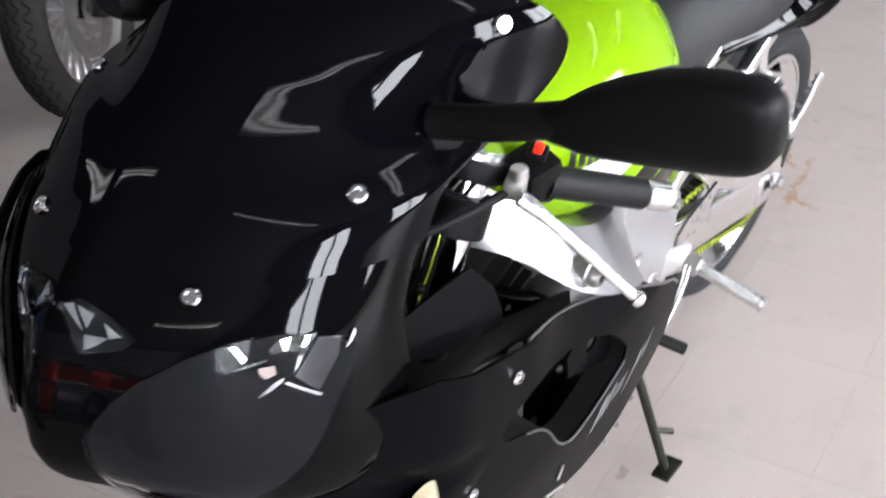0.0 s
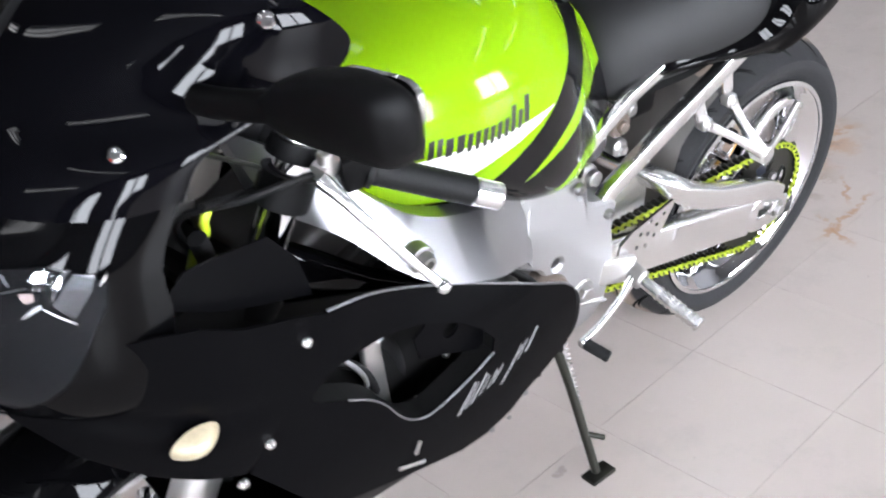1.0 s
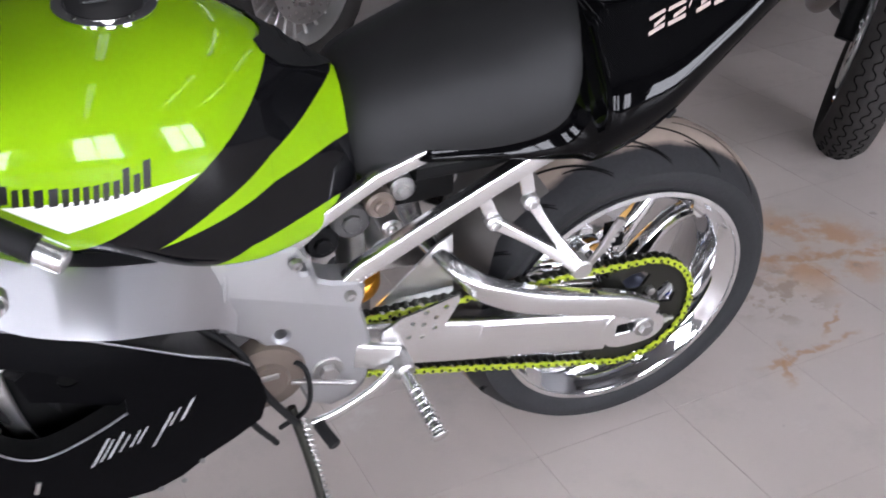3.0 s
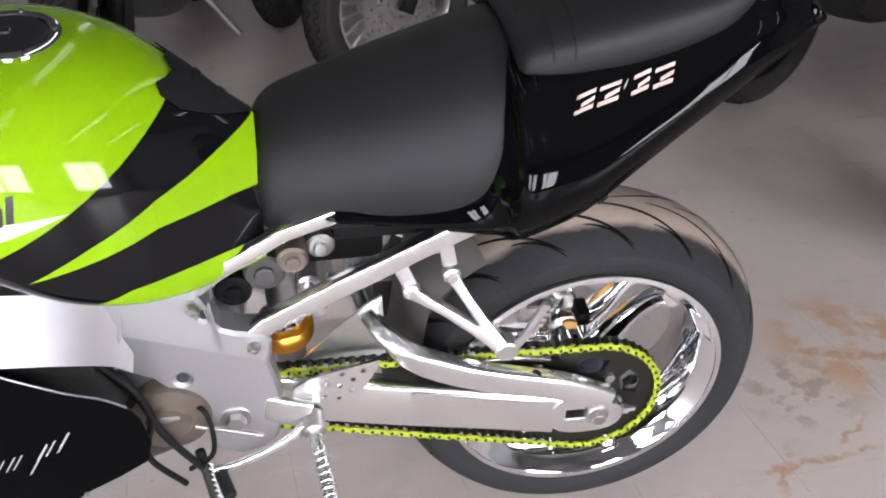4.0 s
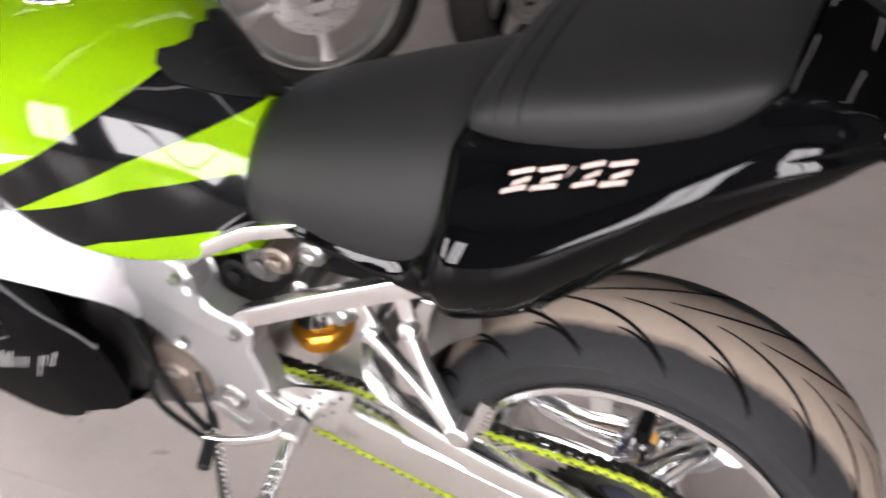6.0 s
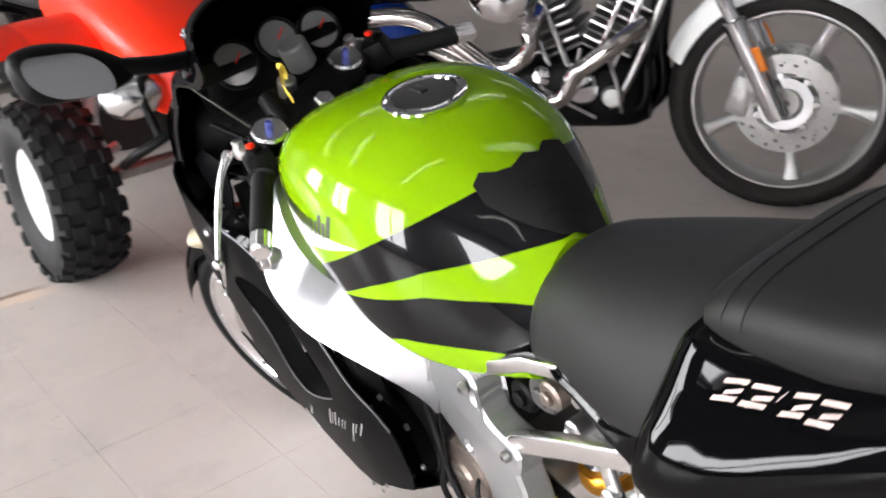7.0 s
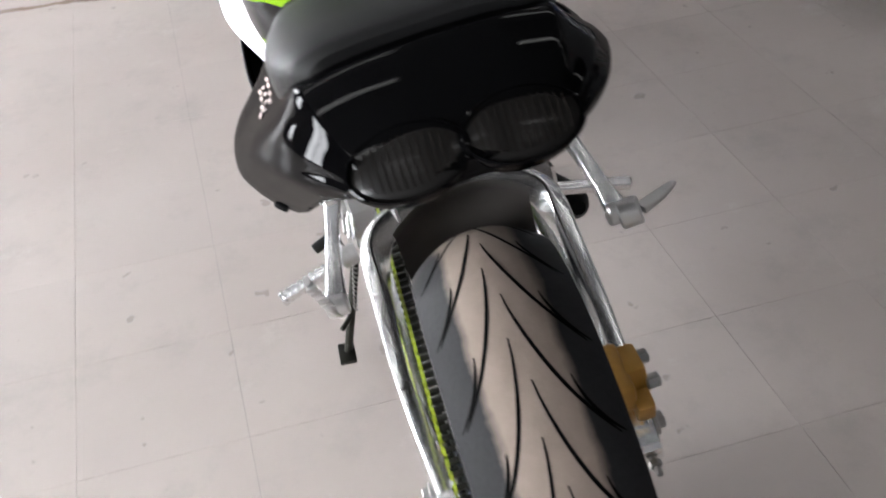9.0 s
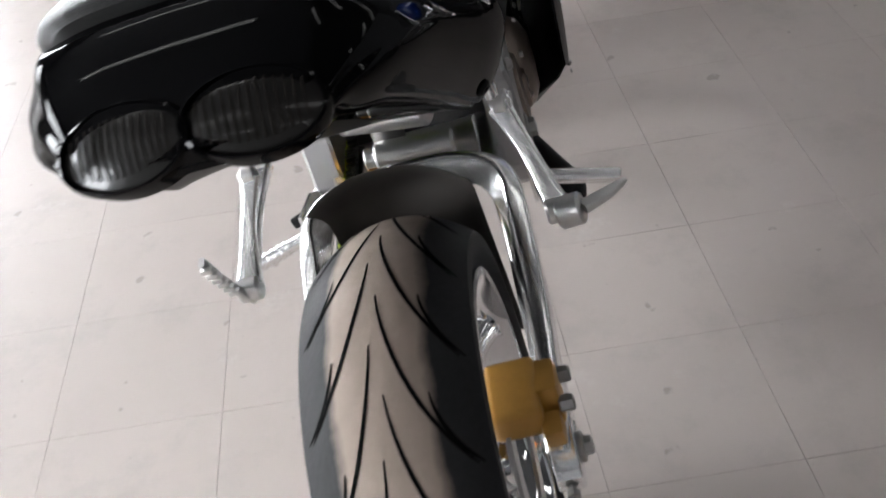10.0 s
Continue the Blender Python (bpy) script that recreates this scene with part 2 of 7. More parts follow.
def _streak(x0, y0, x1, y1, w):
    """A thin ragged stain along a line on the floor."""
    length = math.hypot(x1 - x0, y1 - y0)
    ux, uy = (x1 - x0) / length, (y1 - y0) / length
    dx, dy = _n.do("SUBTRACT", _ps.outputs[0], x0), _n.do("SUBTRACT", _ps.outputs[1], y0)
    al = _n.do("ADD", _n.do("MULTIPLY", dx, ux), _n.do("MULTIPLY", dy, uy))
    ac = _n.do("ADD", _n.do("SUBTRACT", _n.do("MULTIPLY", dx, uy), _n.do("MULTIPLY", dy, ux)), _n.rng(_n.noise(16.0, 5, 0.6, _p), 0.2, 0.8, -0.022, 0.022))
    on = _n.do("MULTIPLY", _n.step(al, 0.03), _n.step(_n.do("SUBTRACT", length, al), 0.03))
    return _n.do("MULTIPLY", _n.do("MULTIPLY", on, _n.rng(_n.do("ABSOLUTE", ac), w, w * 0.35)), _n.rng(_n.noise(30.0, 6, 0.6, _p), 0.36, 0.52))


_c = _n.mix(_n.do("MULTIPLY", _stain(-0.76, -0.31, 0.24, 7.0, 0.46, 0.56), 0.75), _c, (0.40, 0.22, 0.10))
_c = _n.mix(_n.do("MULTIPLY", _stain(-0.56, -0.16, 0.15, 13.0, 0.50, 0.56), 0.6), _c, (0.24, 0.17, 0.11))
for _q in ((-0.63, 0.035, -0.38, 0.075, 0.012), (-0.40, 0.13, -0.46, 0.02, 0.010), (-0.60, -0.30, -0.95, -0.22, 0.02), (-0.57, 0.02, -0.66, -0.06, 0.010)):
    _c = _n.mix(_n.do("MULTIPLY", _streak(*_q), 0.8), _c, (0.38, 0.22, 0.11))
_c = _n.mix(_n.rng(_n.noise(3.2, 9, 0.75, _p), 0.60, 0.72, 0.0, 0.45), _c, (0.60, 0.575, 0.55))
_c = _n.mix(_n.rng(_n.noise(14.0, 3, 0.5, _p), 0.70, 0.73, 0.0, 0.55), _c, (0.24, 0.20, 0.175))
# a brown crack across a tile
_sx, _sy = _n.do("SUBTRACT", _ps.outputs[0], 2.568), _n.do("SUBTRACT", _ps.outputs[1], 0.83)
_al = _n.do("ADD", _n.do("MULTIPLY", _sx, 0.02), _n.do("MULTIPLY", _sy, -1.0))
_ac = _n.do("ADD", _n.do("ADD", _n.do("MULTIPLY", _sx, 1.0), _n.do("MULTIPLY", _sy, 0.02)), _n.rng(_mid, 0.2, 0.8, -0.03, 0.03))
_crack = _n.do("MULTIPLY", _n.rng(_n.do("ABSOLUTE", _ac), 0.020, 0.008), _n.do("MULTIPLY", _n.step(_n.do("ADD", _al, 0.5), 0.1), _n.step(_n.do("SUBTRACT", 0.27, _al), 0.05)))
_lip = _n.do("MULTIPLY", _n.do("MULTIPLY", _n.rng(_n.do("ABSOLUTE", _n.do("ADD", _ac, 0.035)), 0.04, 0.02), _n.step(_n.do("ADD", _al, 0.02), 0.08)), _n.step(_n.do("SUBTRACT", 0.30, _al), 0.05))
_c = _n.mix(_n.do("MULTIPLY", _lip, 0.75), _c, (0.62, 0.47, 0.36))
_c = _n.mix(_n.do("MULTIPLY", _crack, 0.9), _c, (0.16, 0.09, 0.045))
_c = _n.mix(_n.rng(_sm, 0.70, 0.78, 0.0, 0.35), _c, (0.20, 0.18, 0.17))
_n.link(_c, _n.bsdf.inputs["Base Color"])
_n.link(_n.rng(_mid, 0.2, 0.8, 0.24, 0.5), _n.bsdf.inputs["Roughness"])
_n.bump(_mid, 0.08, 0.004)
M_SEAM = mat("dirty_floor_seam", (0.26, 0.24, 0.225), 0.8, noise_amt=0.4, noise_scale=9)
M_WALL = mat("painted_wall", (0.20, 0.20, 0.205), 0.7, noise_amt=0.06, noise_scale=1.5, bump=0.1, bump_scale=60)
M_DWALL = mat("grey_wainscot_paint", (0.16, 0.16, 0.17), 0.6, noise_amt=0.1, noise_scale=2)
M_CEIL = mat("dark_deck_ceiling", (0.060, 0.060, 0.062), 0.8, noise_amt=0.15, noise_scale=1.2)


def glow(name, color, power):
    m = bpy.data.materials.new(name)
    m.use_nodes = True
    b = m.node_tree.nodes["Principled BSDF"]
    b.inputs["Base Color"].default_value = (*color, 1)
    b.inputs["Emission Color"].default_value = (*color, 1)
    b.inputs["Emission Strength"].default_value = power
    return m


M_TUBE = glow("fluorescent_tube", (1.0, 0.985, 0.96), TUBE_POWER)
M_DOOR = glow("daylight_door_pane", (0.96, 0.98, 1.0), DOOR_POWER)

# ---- mesh helpers ----
from mathutils.bvhtree import BVHTree


def part(name, bm, material, parent=None, label="", smooth=True, weld=True):
    """Links a bmesh as one mesh object under a thing or a part."""
    if weld:
        bmesh.ops.remove_doubles(bm, verts=bm.verts, dist=1e-5)
    bmesh.ops.recalc_face_normals(bm, faces=bm.faces)
    me = bpy.data.meshes.new(name)
    bm.to_mesh(me)
    bm.free()
    me.materials.append(material)
    if smooth:
        me.polygons.foreach_set("use_smooth", [True] * len(me.polygons))
        me.set_sharp_from_angle(angle=radians(38))
    ob = new(name, me)
    if parent is not None:
        ob.parent = parent
    if label:
        tagged(ob, label)
    return ob


def thing(name, label, category, matrix=None, group=""):
    ob = new(name)
    ob.empty_display_size = 0.1
    if matrix is not None:
        ob.matrix_basis = matrix
    return tagged(ob, label, category, group)


def spline(pts, n):
    """n + 1 points along a Catmull-Rom curve through pts."""
    p = np.array([pts[0], *pts, pts[-1]], float)
    p[0] = 2 * p[1] - p[2]
    p[-1] = 2 * p[-2] - p[-3]
    out, m = [], len(pts) - 1
    for k in range(n + 1):
        u = k / n * m
        i = min(int(u), m - 1)
        f = u - i
        a, b, c, d = p[i:i + 4]
        out.append(0.5 * ((2 * b) + (c - a) * f + (2 * a - 5 * b + 4 * c - d) * f * f + (3 * b - a - 3 * c + d) * f ** 3))
    return np.array(out)


def loft(bm, rings, cap=True, closed=True, mat_index=0):
    vs = [[bm.verts.new(tuple(p)) for p in r] for r in rings]
    n = len(vs[0])
    for a, b in zip(vs, vs[1:]):
        for k in range(n if closed else n - 1):
            j = (k + 1) % n
            bm.faces.new((a[k], a[j], b[j], b[k]))
    if cap and closed:
        bm.faces.new(vs[0][::-1])
        bm.faces.new(vs[-1])
    return bm


def sweep(bm, path, prof, side=(0, 1, 0), scale=None, cap=True):
    """Sweeps the closed profile (a along side, b across) down a path."""
    path = np.array(path, float)
    side = np.array(side, float)
    rings = []
    for k, p in enumerate(path):
        t = path[min(k + 1, len(path) - 1)] - path[max(k - 1, 0)]
        t = t / np.linalg.norm(t)
        s = side - t * (side @ t)
        if np.linalg.norm(s) < 0.15:
            s = np.array([1.0, 0, 0]) - t * t[0]
        s = s / np.linalg.norm(s)
        u = np.cross(t, s)
        f = 1.0 if scale is None else scale[k]
        rings.append([p + s * a * f + u * b * f for a, b in prof])
    return loft(bm, rings, cap)


def circle(r, n=10):
    return [(r * math.cos(2 * math.pi * k / n), r * math.sin(2 * math.pi * k / n)) for k in range(n)]


def rect(w, h, r=0.004, n=3):
    """A rounded rectangle as a profile."""
    out = []
    for cx, cy, a0 in ((w / 2 - r, h / 2 - r, 0), (-w / 2 + r, h / 2 - r, 90), (-w / 2 + r, -h / 2 + r, 180), (w / 2 - r, -h / 2 + r, 270)):
        for k in range(n + 1):
            a = radians(a0 + 90 * k / n)
            out.append((cx + r * math.cos(a), cy + r * math.sin(a)))
    return out


def tube(bm, pts, r, n=10, steps=0, side=(0, 1, 0), scale=None):
    path = spline(pts, steps) if steps else np.array(pts, float)
    return sweep(bm, path, circle(r, n), side, scale)


def lathe(bm, prof, centre=(0, 0, 0), axis=(0, 1, 0), n=48, closed=False, cap=False):
    """Turns a profile of (radius, place along axis) round an axis."""
    w = Vector(axis).normalized()
    u = w.orthogonal().normalized()
    if abs(w.y) > 0.99:
        u = Vector((1, 0, 0))
    v = w.cross(u)
    c = Vector(centre)
    rings = []
    for r, h in prof + (prof[:1] if closed else []):
        rings.append([c + w * h + (u * math.cos(2 * math.pi * k / n) + v * math.sin(2 * math.pi * k / n)) * r for k in range(n)])
    return loft(bm, rings, cap=cap)


def drum(bm, a, b, r, n=16, bevel=0.0015):
    """A short cylinder from a to b with broken edges."""
    a, b = Vector(a), Vector(b)
    h = (b - a).length
    e = min(bevel, h * 0.3, r * 0.4)
    return lathe(bm, [(0.0002, 0), (r - e, 0), (r, e), (r, h - e), (r - e, h), (0.0002, h)], a, b - a, n)


def block(bm, centre, size, bevel=0.004, turn=None, seg=2):
    m = Matrix.Translation(centre)
    if turn is not None:
        m = m @ Euler([radians(a) for a in turn]).to_matrix().to_4x4()
    got = bmesh.ops.create_cube(bm, size=1.0, matrix=m @ Matrix.Diagonal((*size, 1)))
    if bevel:
        edges = {e for v in got["verts"] for e in v.link_edges}
        bmesh.ops.bevel(bm, geom=list(edges), offset=bevel, segments=seg, affect="EDGES", profile=0.6)
    return bm


def arc_pts(outline, n=4):
    """Rounds a closed 2D outline by corner cutting."""
    p = [np.array(q, float) for q in outline]
    for _ in range(n):
        out = []
        for a, b in zip(p, p[1:] + p[:1]):
            out += [a * 0.75 + b * 0.25, a * 0.25 + b * 0.75]
        p = out
    return p


def plate(bm, outline, y0, y1, holes=(), bevel=0.0):
    """A flat plate in the x-z plane, from y0 to y1, with round or free holes."""
    edges = []
    for loop in [outline, *holes]:
        vs = [bm.verts.new((p[0], y0, p[1])) for p in loop]
        edges += [bm.edges.new((a, b)) for a, b in zip(vs, vs[1:] + vs[:1])]
    got = bmesh.ops.triangle_fill(bm, edges=edges, use_beauty=True, use_dissolve=False)
    faces = [g for g in got["geom"] if isinstance(g, bmesh.types.BMFace)]
    ext = bmesh.ops.extrude_face_region(bm, geom=faces)
    moved = [g for g in ext["geom"] if isinstance(g, bmesh.types.BMVert)]
    bmesh.ops.translate(bm, verts=moved, vec=(0, y1 - y0, 0))
    if bevel:
        bmesh.ops.recalc_face_normals(bm, faces=bm.faces)
        rim = [e for e in bm.edges if len(e.link_faces) == 2 and e.calc_face_angle(0) > radians(60)]
        bmesh.ops.bevel(bm, geom=rim, offset=bevel, segments=1, affect="EDGES")
    return bm


def hole(x, z, r, n=14):
    return [(x + r * math.cos(2 * math.pi * k / n), z + r * math.sin(2 * math.pi * k / n)) for k in range(n)]


def section(x, hw, top, bot, waist=0.4, pt=2.4, pb=2.4, n=40):
    """A closed body section across x: half width hw, widest at waist of its height."""
    zc = bot + (top - bot) * waist
    ring = []
    for k in range(n):
        a = 2 * math.pi * k / n
        c, s = math.cos(a), math.sin(a)
        p = pt if s >= 0 else pb
        y = hw * math.copysign(abs(c) ** (2 / p), c)
        z = zc + ((top - zc) if s >= 0 else (zc - bot)) * math.copysign(abs(s) ** (2 / p), s)
        ring.append((x, y, z))
    return ring


def body(bm, rows, n=40, steps=36, waist=0.4, pt=2.4, pb=2.4, cap=True):
    """A body lofted along x through rows of x, half width, top, bottom and, at will, waist and shoulder."""
    rows = [(tuple(r) + (waist,) if len(r) < 5 else tuple(r)) for r in rows]
    rows = [(r + (pt,) if len(r) < 6 else r) for r in rows]
    return loft(bm, [section(r[0], r[1], r[2], r[3], r[4], r[5], pb, n) for r in spline(rows, steps)], cap)


def tree_of(ob):
    b = bmesh.new()
    b.from_mesh(ob.data)
    t = BVHTree.FromBMesh(b)
    b.free()
    return t


def drape(bm, outline, tree, eye, way, u, v, lift=0.0012, cell=0.012, thick=0.0):
    """Lays a flat outline (u, v) on a surface: cut into cells, cast along way from the plane at eye."""
    way, u, v, eye = (Vector(q) for q in (way, u, v, eye))
    flat = bmesh.new()
    vs = [flat.verts.new((p[0], p[1], 0)) for p in outline]
    es = [flat.edges.new((a, b)) for a, b in zip(vs, vs[1:] + vs[:1])]
    bmesh.ops.triangle_fill(flat, edges=es, use_beauty=True)
    lo = [min(p[k] for p in outline) for k in (0, 1)]
    hi = [max(p[k] for p in outline) for k in (0, 1)]
    for k in (0, 1):
        q = lo[k] + cell
        while q < hi[k]:
            co, no = [0, 0, 0], [0, 0, 0]
            co[k], no[k] = q, 1
            bmesh.ops.bisect_plane(flat, geom=flat.verts[:] + flat.edges[:] + flat.faces[:], plane_co=co, plane_no=no)
            q += cell
    put = {}
    for w in flat.verts:
        o = eye + u * w.co.x + v * w.co.y
        hit, nor, _, _ = tree.ray_cast(o, way)
        if hit is not None:
            if nor.dot(way) > 0:
                nor = -nor
            put[w] = bm.verts.new(hit + nor * lift)
    made = []
    for f in flat.faces:
        if all(w in put for w in f.verts):
            made.append(bm.faces.new([put[w] for w in f.verts]))
    flat.free()
    if thick:
        bmesh.ops.recalc_face_normals(bm, faces=made)
        bmesh.ops.solidify(bm, geom=made, thickness=thick)
    return bm


def bolt(bm, at, way, r=0.007, h=0.005, n=12):
    """A button-head bolt with a hex socket."""
    return lathe(bm, [(0.0003, h * 0.45), (r * 0.42, h * 0.45), (r * 0.45, h), (r * 0.75, h), (r, h * 0.5), (r, 0)], at, way, n)

# ---- the hall ----
TILE, TURN = 0.305, radians(6.6)
OFF_U, OFF_V = 0.485, 0.445
floor_base = bmesh.new()
block(floor_base, (2.0, -1.0, -0.053), (22, 20, 0.1), 0)
floor_ob = part("floor", floor_base, M_SEAM, smooth=False)
tagged(floor_ob, "pale grey scuffed vinyl tile floor with dirty seams", "floor", kind="structure")


def wall(name, a, b, height, thick, label, material=None):
    a, b = Vector((*a, 0)), Vector((*b, 0))
    bm = bmesh.new()
    d = b - a
    block(bm, (a + b) / 2 + Vector((0, 0, height / 2)), (d.length, thick, height), 0.0, (0, 0, math.degrees(math.atan2(d.y, d.x))))
    return tagged(part(name, bm, material or M_WALL, smooth=False), label, "wall", kind="structure")


X0, X1, Y0, Y1, H = -7.0, 10.0, -8.0, 5.0, 3.7
wall("wall_south", (X0, Y0), (X1, Y0), H, 0.2, "plain painted grey shop wall")
wall("wall_west", (X0, Y0 + 0.1), (X0, Y1 - 0.1), H, 0.2, "plain painted grey shop wall")
wall("wall_east", (X1, Y0 + 0.1), (X1, Y1 - 0.1), H, 0.2, "plain painted grey shop wall")

# the wall with the daylight doors: piers, a lintel and glazed openings between them
DOORS = [(-4.6, -2.2), (-0.4, 1.2), (2.9, 4.1), (5.6, 8.0)]
edge = X0
for k, (a, b) in enumerate(DOORS + [(X1, X1)]):
    wall(f"wall_north_{k + 1}", (edge, Y1), (a, Y1), H, 0.2, "painted pier between the glazed doors")
    edge = b
for k, (a, b) in enumerate(DOORS):
    bm = bmesh.new()
    block(bm, ((a + b) / 2, Y1, (H + 2.6) / 2), (b - a, 0.2, H - 2.6), 0)
    tagged(part(f"wall_lintel_{k + 1}", bm, M_WALL, smooth=False), "painted lintel over a glazed door", "wall", kind="structure")
    bm = bmesh.new()
    block(bm, ((a + b) / 2, Y1, 0.225), (b - a, 0.2, 0.45), 0)
    tagged(part(f"wall_sill_{k + 1}", bm, M_WALL, smooth=False), "painted wall below a glazed door", "wall", kind="structure")
    win = thing(f"window_{k + 1}", "tall glazed shop opening full of daylight", "window")
    tagged(win, kind="structure")
    n = max(2, round((b - a) / 1.0))
    for j in range(n):
        bm = bmesh.new()
        w = (b - a) / n
        block(bm, (a + w * (j + 0.5), Y1 + 0.02, 1.525), (w - 0.08, 0.02, 2.07), 0)
        part("pane", bm, M_DOOR, win, smooth=False)
    for j in range(n + 1):
        bm = bmesh.new()
        block(bm, (a + (b - a) * j / n, Y1, 1.525), (0.08, 0.08, 2.15), 0.004)
        part("frame", bm, M_PLAST, win, smooth=False)

bm = bmesh.new()
block(bm, ((X0 + X1) / 2, (Y0 + Y1) / 2, H + 0.1), (X1 - X0 + 0.2, Y1 - Y0 + 0.2, 0.2), 0)
tagged(part("ceiling", bm, M_CEIL, smooth=False), "dark grey painted roof deck ceiling", "ceiling", kind="structure")


def tube_light():
    ob = thing("ceiling_light", "long white twin fluorescent ceiling batten", "ceiling light", group="ceiling battens")
    bm = bmesh.new()
    block(bm, (0, 0, 0.05), (2.4, 0.16, 0.07), 0.006)
    part("housing", bm, M_WHITE, ob)
    for s in (-1, 1):
        bm = bmesh.new()
        drum(bm, (-1.17, 0.045 * s, 0.0), (1.17, 0.045 * s, 0.0), 0.019, 12)
        part("tube", bm, M_TUBE, ob)
    return ob


first = tube_light()
spots = [(x, y) for y in (-5.2, -1.6, 2.0) for x in (-4.6, -2.0, 0.6, 3.2, 5.8)]
first.matrix_basis = pose(*spots[0], H - 0.12, 0, 0, 90)
for x, y in spots[1:]:
    copy_thing(first, pose(x, y, H - 0.12, 0, 0, 90))

# ---- the sport motorcycle: x forward from the rear axle, y to its left, z up; it leans on its side stand ----
BIKE = Euler((radians(-10.0), 0, 0)).to_matrix().to_4x4() @ Euler((0, 0, radians(2.0))).to_matrix().to_4x4()
BIKE = Matrix.Translation((0, 0, 0.003)) @ BIKE
bike = thing("sport_motorcycle", "lime green and black sport motorcycle leaning on its side stand", "motorcycle", BIKE)


# wheels --------------------------------------------------------------
def tyre_profile(R, w, bead):
    """Profile of a road tyre: outer radius, width, bead radius."""
    h = w / 2
    pts = [(bead, -h * 0.80), (bead + 0.010, -h * 0.90), (bead + 0.028, -h * 0.985), (R - 0.052, -h * 1.0), (R - 0.040, -h * 0.985)]
    top = [(R - 0.040 * abs(s) ** 2.1, s * h * 0.985) for s in np.linspace(-0.97, 0.97, 23)]
    pts += top + [(r, -y) for r, y in pts[::-1]]
    return pts + [(bead - 0.008, h * 0.62), (bead - 0.008, -h * 0.62)]


def wheel(parent, centre, R, w, rim_r, spokes, rim_mat, tyre_mat, steer=0.0, spoke_a=90.0, n=96):
    """A cast wheel with its tyre, as parts of a thing."""
    bm = bmesh.new()
    lathe(bm, tyre_profile(R, w, rim_r - 0.004), n=n, closed=True)
    tyre = part("tyre", bm, tyre_mat, parent)
    h = w / 2
    f = h * 0.90
    bm = bmesh.new()
    prof = [(rim_r, f), (rim_r - 0.006, f + 0.003), (rim_r - 0.013, f - 0.003), (rim_r - 0.020, f - 0.016), (rim_r - 0.026, f - 0.020),
            (rim_r - 0.030, f - 0.030), (rim_r - 0.046, 0.028), (rim_r - 0.050, 0.0)]
    prof = prof + [(r, -y) for r, y in prof[-2::-1]] + [(rim_r - 0.012, -f + 0.012), (rim_r - 0.03, 0.0), (rim_r - 0.012, f - 0.012)]
    lathe(bm, prof, n=n, closed=True)
    rim = part("rim", bm, rim_mat, parent)
    bm = bmesh.new()
    lathe(bm, [(0.016, 0.070), (0.034, 0.070), (0.042, 0.055), (0.048, 0.02), (0.048, -0.02), (0.042, -0.055), (0.034, -0.07), (0.016, -0.07)], n=32, closed=True)
    hub = part("hub", bm, rim_mat, parent)
    bm = bmesh.new()
    for y in (f, -f):
        lathe(bm, [(rim_r + 0.001, y - 0.003), (rim_r + 0.001, y + 0.004), (rim_r - 0.008, y + 0.005), (rim_r - 0.008, y - 0.004)], n=n, closed=True)
    lip = part("rim_lip", bm, M_LIP, parent)
    made = [tyre, rim, hub, lip]
    for k in range(spokes):
        a = radians(spoke_a + 360 * k / spokes)
        bm = bmesh.new()
        for side in (1, -1):
            path = [(r * math.cos(a), side * y * w, r * math.sin(a)) for r, y in ((0.040, 0.20), (rim_r * 0.45, 0.16), (rim_r * 0.72, 0.20), (rim_r - 0.030, 0.30), (rim_r - 0.020, 0.36))]
            sweep(bm, spline(path, 10), rect(0.034, 0.030, 0.012, 4), scale=[1.5, 1.3, 1.15, 1.0, 0.95, 0.92, 0.92, 0.95, 1.0, 1.1, 1.2])
        made.append(part("spoke", bm, rim_mat, parent))
    m = Matrix.Translation(centre) @ Euler((0, 0, radians(steer))).to_matrix().to_4x4()
    for ob in made:
        ob.matrix_basis = m
    return made


rear = wheel(bike, (0, 0, 0.31), 0.316, 0.19, 0.2325, 3, M_CHROME, M_TYRE, spoke_a=129.0)
tagged(rear[0], "wide worn rear tyre with a dusty crown")
tagged(rear[1], "polished chrome rear rim")
# tread grooves: long curved dark strips over each shoulder paint the cuts' shade
R_T, H_T = 0.316, 0.095


def tread_point(a, s, lift=0.0005):
    y = s * H_T * 0.985
    r = R_T - 0.040 * abs(s) ** 2.1 + lift
    return Vector((r * math.cos(a), y, 0.31 + r * math.sin(a)))


def groove(a0, s0, a1, s1, bend, width, name="shaded_groove"):
    bm = bmesh.new()
    rows = []
    for k in range(13):
        f = k / 12
        a = radians(a0 + (a1 - a0) * f + bend * math.sin(math.pi * f))
        s = s0 + (s1 - s0) * f ** 1.5
        wd = width * (math.sin(math.pi * (0.06 + 0.90 * f)) ** 0.6) / 2
        phi = math.atan2((s1 - s0) * 1.5 * max(f, 0.02) ** 0.5 * H_T, radians(a1 - a0) * R_T)
        na, ns = -math.sin(phi) * wd / R_T, math.cos(phi) * wd / H_T
        rows.append([tread_point(a - na, s - ns), tread_point(a + na, s + ns)])
    loft(bm, rows, cap=False, closed=False)
    return bm


